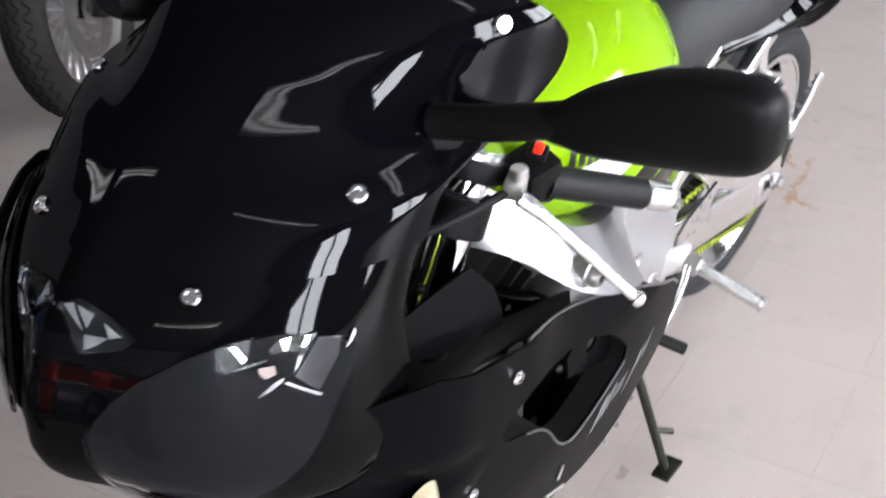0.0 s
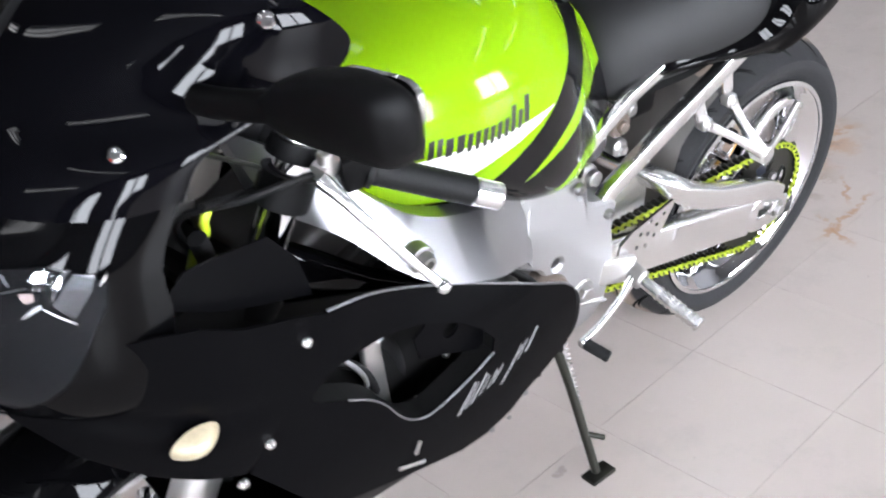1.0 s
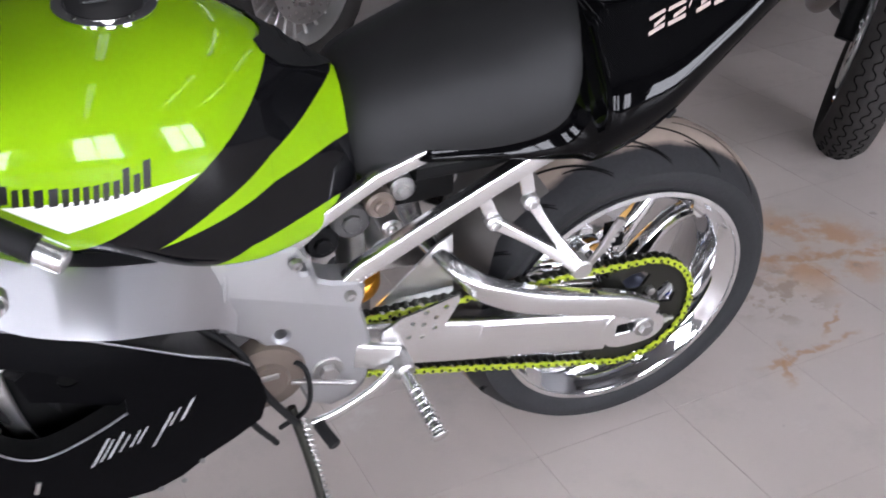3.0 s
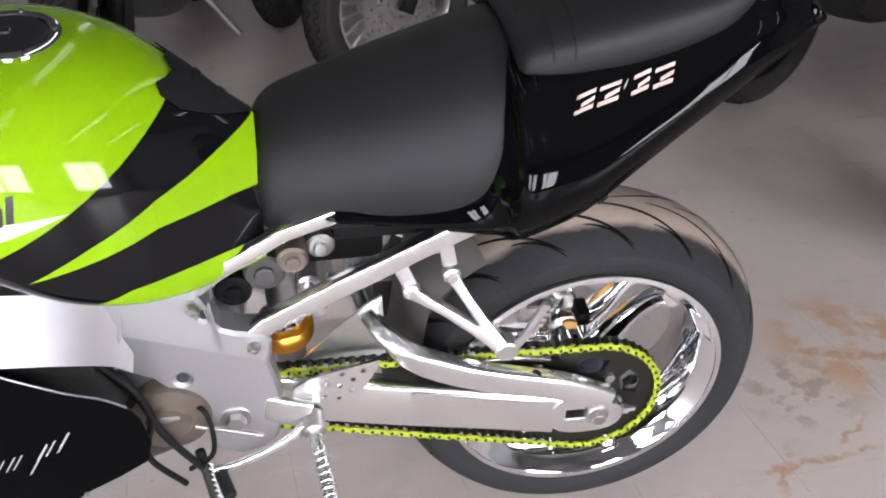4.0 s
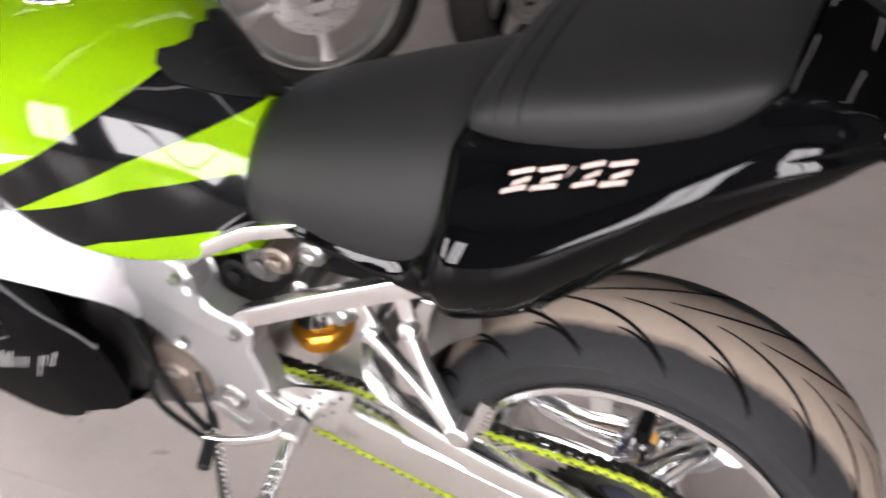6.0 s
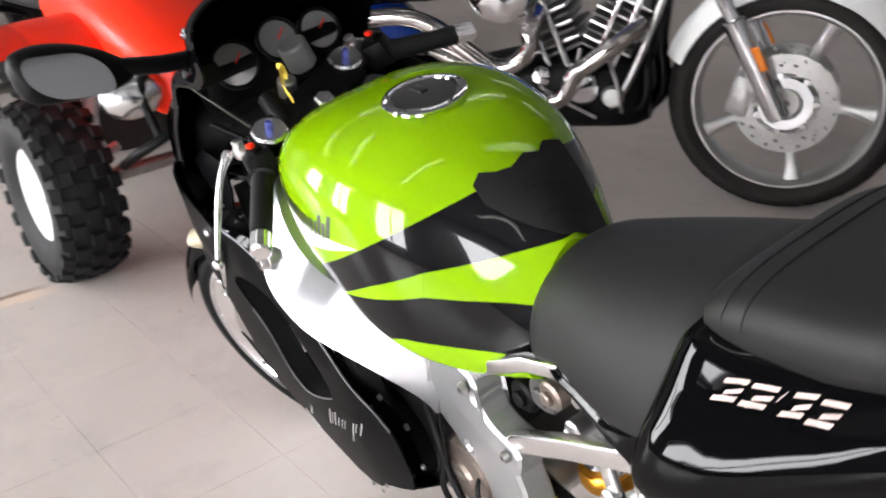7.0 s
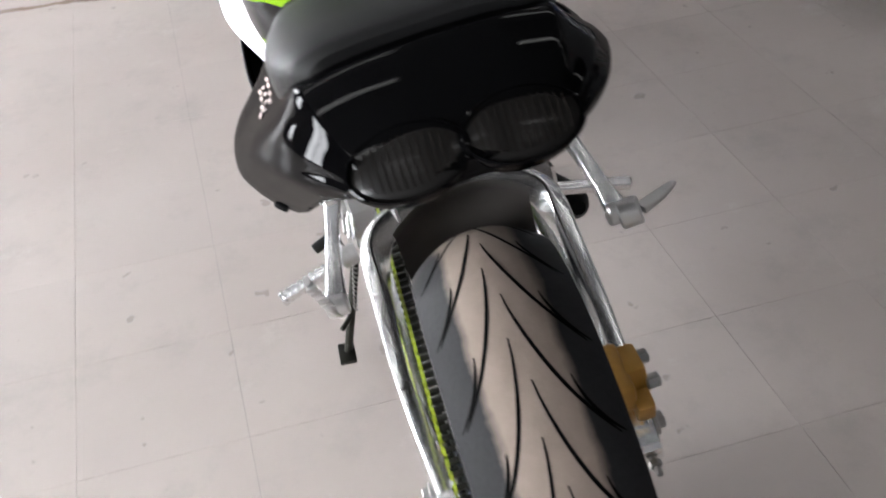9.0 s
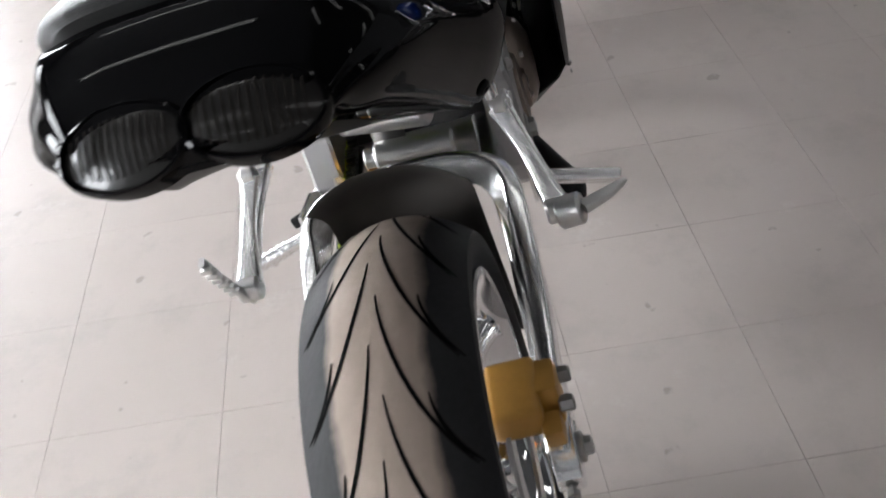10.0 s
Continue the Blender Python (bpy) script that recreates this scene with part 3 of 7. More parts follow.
for k in range(17):
    for side in (1, -1):
        a = k * 360 / 17 + (10 if side < 0 else 0)
        for kind, spec in (("long", (0, 0.05, 36, 0.84, 3, 0.0050)), ("short", (22, 0.50, 36, 0.90, 1, 0.0042))):
            bm = groove(a + spec[0], spec[1] * side, a + spec[2], spec[3] * side, spec[4], spec[5])
            part("shaded_groove", bm, M_GROOVE, rear[0]).matrix_parent_inverse = rear[0].matrix_basis.inverted()

# rear disc and sprocket
bm = bmesh.new()
lathe(bm, [(0.075, -0.083), (0.110, -0.083), (0.110, -0.088), (0.075, -0.088)], (0, 0, 0.31), n=64, closed=True)
part("brake_disc", bm, M_DISC, bike)
bm = bmesh.new()
teeth = []
for k in range(43 * 4):
    a = 2 * math.pi * k / (43 * 4)
    r = 0.1130 + (0.0045 if k % 4 in (1, 2) else -0.003)
    teeth.append((r * math.cos(a), 0.31 + r * math.sin(a)))
wins = []
for k in range(5):
    a = 2 * math.pi * k / 5 + 0.3
    wins.append([(0.072 * math.cos(a + d) * f, 0.31 + 0.072 * math.sin(a + d) * f) for d, f in ((-0.36, 1.12), (-0.12, 1.2), (0.12, 1.2), (0.36, 1.12), (0.30, 0.8), (0, 0.72), (-0.30, 0.8))])
plate(bm, teeth, 0.107, 0.113, wins)
part("rear_sprocket", bm, M_CHAIND, bike, "dark toothed rear sprocket", smooth=False)
bm = bmesh.new()
lathe(bm, [(0.018, 0.112), (0.055, 0.112), (0.060, 0.104), (0.058, 0.075), (0.018, 0.075)], (0, 0, 0.31), n=32, closed=True)
part("sprocket_carrier", bm, M_CARRIER, bike)
# small dark block between the spokes
bm = bmesh.new()
block(bm, (-0.005, 0.012, 0.404), (0.020, 0.040, 0.026), 0.003)
part("dark_block", bm, M_PLAST, bike)
for k in range(5):
    a = 2 * math.pi * (k + 0.5) / 5 + 0.3
    bm = bmesh.new()
    drum(bm, (0.050 * math.cos(a), 0.110, 0.31 + 0.050 * math.sin(a)), (0.050 * math.cos(a), 0.122, 0.31 + 0.050 * math.sin(a)), 0.009, 6)
    part("sprocket_nut", bm, M_STEEL, bike)

# chain: round both sprockets
CY = 0.110
RA, RB, CB = 0.1150, 0.042, (0.615, 0.405)
dx, dz = CB[0], CB[1] - 0.31
dist = math.hypot(dx, dz)
base_a = math.atan2(dz, dx)
beta = math.asin((RA - RB) / dist)
track = []
t1, t2 = base_a + math.pi / 2 - beta, base_a - math.pi / 2 + beta
for k in range(25):
    a = t1 + (2 * math.pi - (t1 - t2)) * k / 24
    track.append((RA * math.cos(a), 0.31 + RA * math.sin(a)))
for k in range(13):
    a = t2 + (t1 - t2) * k / 12
    track.append((CB[0] + RB * math.cos(a), CB[1] + RB * math.sin(a)))
track.append(track[0])
track = np.array(track)
seg = np.hypot(*np.diff(track, axis=0).T)
cum = np.r_[0, np.cumsum(seg)]
N_LINK = int(cum[-1] / 0.01588 / 2) * 2
chain = new("drive_chain")
chain.parent = bike
tagged(chain, "yellow-green drive chain with dark rollers")


def link_mesh(name, half, material, inner, sides=None):
    bm = bmesh.new()
    p = 0.01588
    for s in (sides if sides else (-1, 1)):
        y = s * half
        out = [(-p / 2 + 0.0062 * math.cos(a), 0.0062 * math.sin(a)) for a in np.linspace(math.pi / 2, 3 * math.pi / 2, 6)]
        out += [(0, -0.0040)] + [(p / 2 + 0.0062 * math.cos(a), 0.0062 * math.sin(a)) for a in np.linspace(-math.pi / 2, math.pi / 2, 6)] + [(0, 0.0040)]
        plate(bm, out, y - 0.001, y + 0.001, [hole(-p / 2, 0, 0.0022, 8), hole(p / 2, 0, 0.0022, 8)])
    if inner:
        for s in (-1, 1):
            drum(bm, (s * p / 2, -half, 0), (s * p / 2, half, 0), 0.005, 8, 0)
            drum(bm, (s * p / 2, half, 0), (s * p / 2, 0.0125, 0), 0.0028, 8, 0)
    me = bpy.data.meshes.new(name)
    bm.to_mesh(me)
    bm.free()
    me.materials.append(material)
    return me


near = [link_mesh("inner_plate", 0.0070, M_CHAINY, False, (1,)), link_mesh("outer_plate", 0.0095, M_CHAINY, False, (1,))]
rest = [link_mesh("inner_link", 0.0070, M_CHAIND, True, (-1,)), link_mesh("outer_link", 0.0095, M_CHAIND, False, (-1,))]
for k in range(N_LINK):
    d0, d1 = cum[-1] * k / N_LINK, cum[-1] * (k + 1) / N_LINK
    p0 = np.array([np.interp(d0, cum, track[:, 0]), np.interp(d0, cum, track[:, 1])])
    p1 = np.array([np.interp(d1, cum, track[:, 0]), np.interp(d1, cum, track[:, 1])])
    mid, a = (p0 + p1) / 2, math.atan2(p1[1] - p0[1], p1[0] - p0[0])
    ob = new("chain_link", rest[k % 2])
    ob.parent = chain
    ob.matrix_basis = pose(mid[0], CY, mid[1], 0, -math.degrees(a), 0)
    pl = new("link_plate", near[k % 2])
    pl.parent = chain
    pl.matrix_basis = ob.matrix_basis

# swingarm ------------------------------------------------------------
swing = new("swingarm")
swing.parent = bike
tagged(swing, "polished aluminium swingarm with an arched brace")
for s, nm in ((1, "left"), (-1, "right")):
    bm = bmesh.new()
    path = spline([(0.58, 0.105 * s, 0.405), (0.45, 0.112 * s, 0.385), (0.33, 0.124 * s, 0.365), (0.16, 0.130 * s, 0.33), (0.06, 0.132 * s, 0.305)], 14)
    sweep(bm, path, rect(0.036, 0.088, 0.008), scale=[1.05] * 4 + list(np.linspace(1.0, 0.90, 11)))
    part("arm_beam", bm, M_ALU, swing)
    bm = bmesh.new()
    plate(bm, arc_pts([(0.075, 0.345), (0.02, 0.352), (-0.045, 0.320), (-0.050, 0.285), (-0.02, 0.262), (0.075, 0.268)], 2), s * 0.118, s * 0.150, [[(0.048, 0.320), (0.048, 0.300), (-0.018, 0.298), (-0.018, 0.318)]], 0.002)
    part("axle_plate", bm, M_ALU, swing, smooth=False)
    bm = bmesh.new()
    drum(bm, (-0.002, s * 0.12, 0.308), (-0.002, s * 0.168, 0.308), 0.0125, 6)
    drum(bm, (-0.002, s * 0.15, 0.308), (-0.002, s * 0.158, 0.308), 0.019, 20)
    part("axle_nut", bm, M_STEEL, swing)
    bm = bmesh.new()
    drum(bm, (-0.075, s * 0.134, 0.290), (0.0, s * 0.134, 0.298), 0.0045, 8)
    drum(bm, (-0.062, s * 0.134, 0.2915), (-0.052, s * 0.134, 0.2925), 0.009, 6)
    part("adjuster_bolt", bm, M_STEEL, swing)
    bm = bmesh.new()
    sweep(bm, [(0.30, 0.1435 * s, 0.384), (0.08, 0.1465 * s, 0.333)], rect(0.004, 0.026, 0.0015))
    part("protector_strip", bm, M_CHROME, swing)
bm = bmesh.new()
half = [(-0.02, 0.136, 0.325), (0.05, 0.142, 0.368), (0.13, 0.146, 0.398), (0.22, 0.146, 0.430), (0.29, 0.142, 0.466), (0.33, 0.124, 0.496), (0.352, 0.080, 0.506), (0.36, 0.03, 0.506)]
hoop = half + [(x, 0.006 - y, z) for x, y, z in half[::-1]]
path = spline(hoop, 60)
rings = []
for k, p in enumerate(path):
    t = path[min(k + 1, 60)] - path[max(k - 1, 0)]
    t = t / np.linalg.norm(t)
    fore = np.array([0.55, 0, 0.83])
    s_ = np.cross(t, fore)
    s_ = s_ / np.linalg.norm(s_)
    u_ = np.cross(s_, t)
    rings.append([p + s_ * a + u_ * b for a, b in rect(0.030, 0.044, 0.008)])
loft(bm, rings)
part("arch_brace", bm, M_ALU, swing, "polished square-tube arch over the tyre")
for (x, y, z) in ((0.338, 0.118, 0.512), (0.106, 0.148, 0.408)):
    bm = bmesh.new()
    bolt(bm, (x, y, z), (0, 0.6, 0.8), 0.009, 0.006)
    part("plug", bm, M_RUBBER, swing)
bm = bmesh.new()
drum(bm, (0.575, -0.15, 0.408), (0.575, 0.15, 0.408), 0.036, 24)
part("pivot_tube", bm, M_CAST, swing)
bm = bmesh.new()
plate(bm, [(0.335, 0.550), (0.36, 0.535), (0.475, 0.42), (0.33, 0.425)], 0.085, 0.089, (), 0.0)
part("inner_gusset", bm, M_CAST, swing, "grey perforated gusset plate", smooth=False)

# hugger, mud guard between tyre and shock
bm = bmesh.new()
rows = []
for a in np.linspace(18, 88, 20):
    r = 0.327 + 0.050 * min(1.0, max(0.0, (a - 45) / 25)) ** 1.5
    row = []
    for s in np.linspace(-1, 1, 15):
        y = 0.098 * s
        rr = r - 0.035 * abs(s) ** 2.5
        row.append((rr * math.cos(radians(a - 30)), y, 0.31 + rr * math.sin(radians(a - 30))))
    rows.append(row)
loft(bm, rows, cap=False, closed=False)
bmesh.ops.solidify(bm, geom=bm.faces[:], thickness=0.003)
part("rear_hugger", bm, M_DUSTY, bike, "dark plastic inner mudguard")

# frame -----------------------------------------------------------------
frame_ob = new("main_frame")
frame_ob.parent = bike
tagged(frame_ob, "polished aluminium twin-spar frame")
spar = [(1.115, 0.888, 1.085, 0.790, 0.080), (1.06, 0.860, 1.04, 0.773, 0.150), (1.01, 0.820, 0.995, 0.731, 0.200), (0.945, 0.768, 0.945, 0.700, 0.222),
        (0.86, 0.730, 0.86, 0.662, 0.220), (0.77, 0.690, 0.775, 0.608, 0.182), (0.70, 0.660, 0.715, 0.558, 0.146), (0.668, 0.650, 0.690, 0.528, 0.134)]
for s in (1, -1):
    bm = bmesh.new()
    rings = []
    for xu, zu, xl, zl, y in spline(spar, 30):
        up, lo = np.array([xu, zu]), np.array([xl, zl])
        mid, v = (up + lo) / 2, (up - lo) / 2
        ring = []
        for a, b in rect(0.046, 2.0, 0.016, 4):
            f = max(-1.0, min(1.0, b))
            bulge = (0.004 + 0.014 * min(1.0, max(0.0, (mid[0] - 0.68) / 0.13))) * (1 - f * f)
            lean = 0.017 + 0.013 * min(1.0, max(0.0, (mid[0] - 0.69) / 0.16))
            ring.append((mid[0] + v[0] * f, s * (y + a - (lean * f if a > 0 else 0.012 * f) + (bulge if a > 0 else 0)), mid[1] + v[1] * f))
        rings.append(ring)
    loft(bm, rings)
    part("spar", bm, M_SPAR, frame_ob)
    bm = bmesh.new()
    out = [(0.715, 0.652), (0.64, 0.650), (0.615, 0.648), (0.592, 0.641), (0.580, 0.620), (0.577, 0.598), (0.566, 0.582), (0.548, 0.573), (0.528, 0.568), (0.508, 0.564), (0.498, 0.550), (0.500, 0.533), (0.506, 0.515), (0.498, 0.480),
           (0.492, 0.44), (0.494, 0.39), (0.505, 0.355), (0.525, 0.335), (0.56, 0.325), (0.595, 0.345), (0.612, 0.40), (0.632, 0.455), (0.665, 0.50), (0.715, 0.53)]
    plate(bm, out, s * 0.118, s * 0.166, [hole(0.627, 0.497, 0.010), hole(0.585, 0.607, 0.008)], 0.005)
    # the upper part leans inwards above a crease
    bmesh.ops.bisect_plane(bm, geom=bm.verts[:] + bm.edges[:] + bm.faces[:], plane_co=(0.671, 0, 0.582), plane_no=(-0.37, 0, 0.93))
    for v in bm.verts:
        over = (v.co.x - 0.671) * -0.37 + (v.co.z - 0.582) * 0.93
        if over > 0:
            v.co.y -= s * 0.10 * over
    part("pivot_plate", bm, M_FRAME, frame_ob, "brushed aluminium pivot plate", smooth=False)
    bm = bmesh.new()
    sweep(bm, spline([(0.690, s * 0.1535, 0.652), (0.698, s * 0.166, 0.595), (0.712, s * 0.168, 0.536)], 10), circle(0.0035, 8))
    part("weld_bead", bm, M_FRAME, frame_ob)
    bm = bmesh.new()
    drum(bm, (0.562, s * 0.160, 0.408), (0.562, s * 0.170, 0.408), 0.024, 24)
    drum(bm, (0.562, s * 0.168, 0.408), (0.562, s * 0.181, 0.408), 0.015, 6)
    part("pivot_nut", bm, M_STEEL, frame_ob)
    bm = bmesh.new()
    bolt(bm, (0.968, s * 0.258, 0.738), (0, s, 0), 0.014, 0.014)
    drum(bm, (0.968, s * 0.240, 0.738), (0.968, s * 0.260, 0.738), 0.018, 20)
    part("engine_bolt", bm, M_STEEL, frame_ob)
    for x, z in ((0.598, 0.625), (0.523, 0.545)):
        bm = bmesh.new()
        bolt(bm, (x, s * 0.165, z), (0, s, 0), 0.0095, 0.009)
        part("subframe_bolt", bm, M_STEEL, frame_ob)
bm = bmesh.new()
tube(bm, [(1.13, 0, 0.90), (1.16, 0, 0.76)], 0.038, 20)
part("steering_head", bm, M_CAST, frame_ob)

sub = new("subframe")
sub.parent = bike
tagged(sub, "bare aluminium rear subframe rails")
for s in (1, -1):
    bm = bmesh.new()
    sweep(bm, [(0.595, 0.142 * s, 0.640), (0.56, 0.140 * s, 0.668), (0.47, 0.135 * s, 0.718), (0.40, 0.13 * s, 0.738)], rect(0.018, 0.022, 0.004))
    part("upper_rail", bm, M_ALU, sub)
    bm = bmesh.new()
    sweep(bm, [(0.522, 0.148 * s, 0.555), (0.505, 0.148 * s, 0.572), (0.40, 0.148 * s, 0.628), (0.235, 0.146 * s, 0.708), (0.16, 0.14 * s, 0.735)], rect(0.022, 0.030, 0.004))
    part("lower_rail", bm, M_ALU, sub)
    for a, b in (((0.255, 0.695), (0.248, 0.655)), ((0.318, 0.660), (0.303, 0.624))):
        bm = bmesh.new()
        sweep(bm, [(a[0], 0.150 * s, a[1]), (b[0], 0.154 * s, b[1])], rect(0.012, 0.022, 0.004))
        part("bracket_lug", bm, M_ALU, sub)

# pillion footrest brackets
for s in (1, -1):
    hang = new("pillion_hanger")
    hang.parent = bike
    tagged(hang, "cast aluminium pillion footrest hanger")
    yb, yl = 0.158 * s, 0.196 * s
    for a in ((0.246, yb, 0.642), (0.302, yb, 0.618)):
        bm = bmesh.new()
        path = spline([a, ((a[0] + 0.185) / 2 + 0.002, (yb + yl) / 2, (a[2] + 0.545) / 2), (0.178, yl, 0.533)], 8)
        sweep(bm, path, rect(0.023, 0.018, 0.004), scale=[1.15, 0.95, 0.85, 0.8, 0.8, 0.85, 0.95, 1.1, 1.3])
        part("arm", bm, M_ALU, hang)
        bm = bmesh.new()
        drum(bm, (a[0], yb - 0.008 * s, a[2]), (a[0], yb + 0.011 * s, a[2]), 0.0125, 20, 0.003)
        drum(bm, (a[0], yb + 0.010 * s, a[2]), (a[0], yb + 0.016 * s, a[2]), 0.0075, 6)
        part("boss", bm, M_CAST, hang)
    bm = bmesh.new()
    drum(bm, (0.172, yl - 0.014 * s, 0.528), (0.172, yl + 0.016 * s, 0.528), 0.017, 18, 0.003)
    part("clevis", bm, M_CAST, hang)
    bm = bmesh.new()
    if s > 0:
        sweep(bm, spline([(0.165, yl, 0.515), (0.148, yl + 0.012, 0.555), (0.122, yl + 0.018, 0.618)], 8), rect(0.008, 0.013, 0.003))
        for k in range(6):
            f = 0.35 + k * 0.11
            block(bm, (0.160 - 0.038 * f - 0.010, yl + 0.016 * f, 0.52 + 0.098 * f), (0.008, 0.014, 0.006), 0.001)
    else:
        drum(bm, (0.165, yl, 0.525), (0.160, yl - 0.030, 0.530), 0.020, 20, 0.003)
        sweep(bm, spline([(0.16, yl - 0.03, 0.53), (0.172, yl - 0.060, 0.532), (0.182, yl - 0.086, 0.538)], 6), rect(0.022, 0.011, 0.004), side=(1, 0, 0), scale=[1, 0.95, 0.9, 0.85, 0.75, 0.6, 0.35])
    part("pillion_peg", bm, M_CAST, hang, "folded aluminium pillion footpeg" if s > 0 else "aluminium pillion footpeg")

# rider foot controls, left
ctrl = new("foot_control")
ctrl.parent = bike
tagged(ctrl, "bare aluminium rider footrest and gear lever")
bm = bmesh.new()
plate(bm, [(0.475, 0.452), (0.445, 0.470), (0.352, 0.492), (0.350, 0.480), (0.392, 0.400), (0.44, 0.385), (0.478, 0.42)], 0.158, 0.163,
      [hole(0.372, 0.474, 0.0045), hole(0.388, 0.458, 0.0045), hole(0.390, 0.437, 0.0045), hole(0.404, 0.472, 0.0045), hole(0.408, 0.448, 0.0045), hole(0.410, 0.424, 0.0045), hole(0.426, 0.455, 0.0045), hole(0.432, 0.430, 0.0045)])
part("heel_plate", bm, M_ALU, ctrl, "drilled triangular heel plate", smooth=False)
bm = bmesh.new()
sweep(bm, [(0.53, 0.155, 0.42), (0.49, 0.168, 0.415), (0.455, 0.172, 0.405)], rect(0.014, 0.05, 0.006))
part("hanger", bm, M_CAST, ctrl)
bm = bmesh.new()
drum(bm, (0.452, 0.165, 0.398), (0.450, 0.200, 0.392), 0.018, 18, 0.003)
part("peg_joint", bm, M_STEEL, ctrl)
bm = bmesh.new()
path = [(0.450, 0.195, 0.392), (0.444, 0.245, 0.380), (0.436, 0.305, 0.366)]
drum(bm, path[0], path[2], 0.0105, 12, 0.002)
for k in range(7):
    p = Vector(path[0]).lerp(Vector(path[2]), 0.3 + 0.1 * k)
    drum(bm, p, p + (Vector(path[2]) - Vector(path[0])).normalized() * 0.006, 0.0125, 12, 0.001)
drum(bm, path[2], (0.435, 0.312, 0.364), 0.013, 12)
part("footpeg", bm, M_ALU, ctrl, "knurled aluminium footpeg")
bm = bmesh.new()
sweep(bm, spline([(0.46, 0.185, 0.395), (0.50, 0.195, 0.372), (0.56, 0.205, 0.352), (0.60, 0.208, 0.345)], 10), rect(0.010, 0.016, 0.004), scale=[1.3, 1.15, 1, 0.95, 0.95, 0.95, 0.95, 1, 1, 1, 1])
part("gear_lever", bm, M_ALU, ctrl)
bm = bmesh.new()
drum(bm, (0.592, 0.210, 0.345), (0.578, 0.252, 0.336), 0.010, 14, 0.002)
part("toe_rubber", bm, M_RUBBER, ctrl, "black rubber toe piece")
bm = bmesh.new()
sweep(bm, [(0.525, 0.185, 0.385), (0.62, 0.175, 0.41)], rect(0.007, 0.007, 0.002))
part("linkage_rod", bm, M_STEEL, ctrl)
# right side rear brake pedal end
bm = bmesh.new()
plate(bm, [(0.52, 0.44), (0.40, 0.47), (0.39, 0.39), (0.50, 0.37)], -0.163, -0.158)
part("heel_plate", bm, M_ALU, ctrl, "right-hand heel plate", smooth=False)
bm = bmesh.new()
drum(bm, (0.450, -0.165, 0.392), (0.436, -0.285, 0.366), 0.0115, 12, 0.002)
part("footpeg", bm, M_ALU, ctrl)

# right-hand clutch cover and the dark collector pipe below it
bm = bmesh.new()
lathe(bm, [(0.0004, 0.030), (0.045, 0.028), (0.068, 0.018), (0.078, 0.004), (0.078, -0.05)], (0.735, -0.170, 0.430), (0, -1, 0), 36)
part("clutch_cover", bm, M_BRONZE, bike, "bronze-grey round clutch cover")
for k in range(6):
    a = math.pi * k / 3 + 0.4
    bm = bmesh.new()
    bolt(bm, (0.735 + 0.071 * math.cos(a), -0.180, 0.430 + 0.071 * math.sin(a)), (0, -1, 0), 0.006, 0.006)
    part("cover_bolt", bm, M_STEEL, bike)
bm = bmesh.new()
tube(bm, [(0.86, -0.11, 0.235), (0.70, -0.165, 0.245), (0.58, -0.195, 0.275), (0.50, -0.205, 0.300)], 0.032, 16, 14, scale=[1.0] * 12 + [0.92, 0.75, 0.4])
part("collector_pipe", bm, M_PLAST, bike, "matt black exhaust collector")

# side stand
stand = new("side_stand")
stand.parent = bike
tagged(stand, "dark steel side stand swung out to the floor")
bm = bmesh.new()
tube(bm, [(0.622, 0.165, 0.345), (0.604, 0.205, 0.240), (0.588, 0.268, 0.082)], 0.008, 12, 8)
part("leg", bm, M_CHAIND, stand)
bm = bmesh.new()
FOOT = Matrix.Translation((0.585, 0.272, 0.0746 + 0.0039)) @ Euler((radians(10.0), 0, 0)).to_matrix().to_4x4()
block(bm, (0, 0, 0), (0.055, 0.032, 0.008), 0.003)
bm.transform(FOOT)
part("foot", bm, M_CHAIND, stand)
bm = bmesh.new()
drum(bm, (0.596, 0.236, 0.158), (0.570, 0.262, 0.150), 0.005, 10)
part("tang", bm, M_CHAIND, stand)
bm = bmesh.new()
path = []
for k in range(120):
    f = k / 119
    a = k * 0.9
    c = Vector((0.606, 0.178, 0.33)).lerp(Vector((0.588, 0.226, 0.17)), f)
    path.append(c + Vector((math.cos(a), math.sin(a) * 0.5, math.sin(a) * 0.6)) * 0.006)
sweep(bm, path, circle(0.0015, 5))
part("spring", bm, M_STEEL, stand)

# silver reservoir lying across, ahead of the arch
bm = bmesh.new()
drum(bm, (0.43, 0.045, 0.508), (0.43, -0.070, 0.500), 0.021, 20, 0.004)
drum(bm, (0.43, 0.045, 0.508), (0.43, 0.060, 0.509), 0.015, 16, 0.002)
part("shock_reservoir", bm, M_CAST, bike, "bare aluminium shock reservoir")
# shock absorber
shock = new("shock_absorber")
shock.parent = bike
tagged(shock, "rear shock with a gold spring collar")
bm = bmesh.new()
drum(bm, (0.47, 0.02, 0.33), (0.487, 0.03, 0.62), 0.024, 20)
part("damper_body", bm, M_STEEL, shock)
bm = bmesh.new()
lathe(bm, [(0.026, -0.016), (0.044, -0.016), (0.047, -0.008), (0.047, 0.006), (0.043, 0.012), (0.026, 0.012)], (0.482, 0.028, 0.452), (0.05, 0.03, 1), 32, closed=True)
part("collar", bm, M_GOLD, shock, "gold anodised spring collar")
bm = bmesh.new()
lathe(bm, [(0.015, 0), (0.034, 0), (0.036, 0.01), (0.022, 0.022), (0.015, 0.022)], (0.484, 0.030, 0.468), (0.05, 0.03, 1), 24, closed=True)
part("adjuster_ring", bm, M_CHROME, shock)


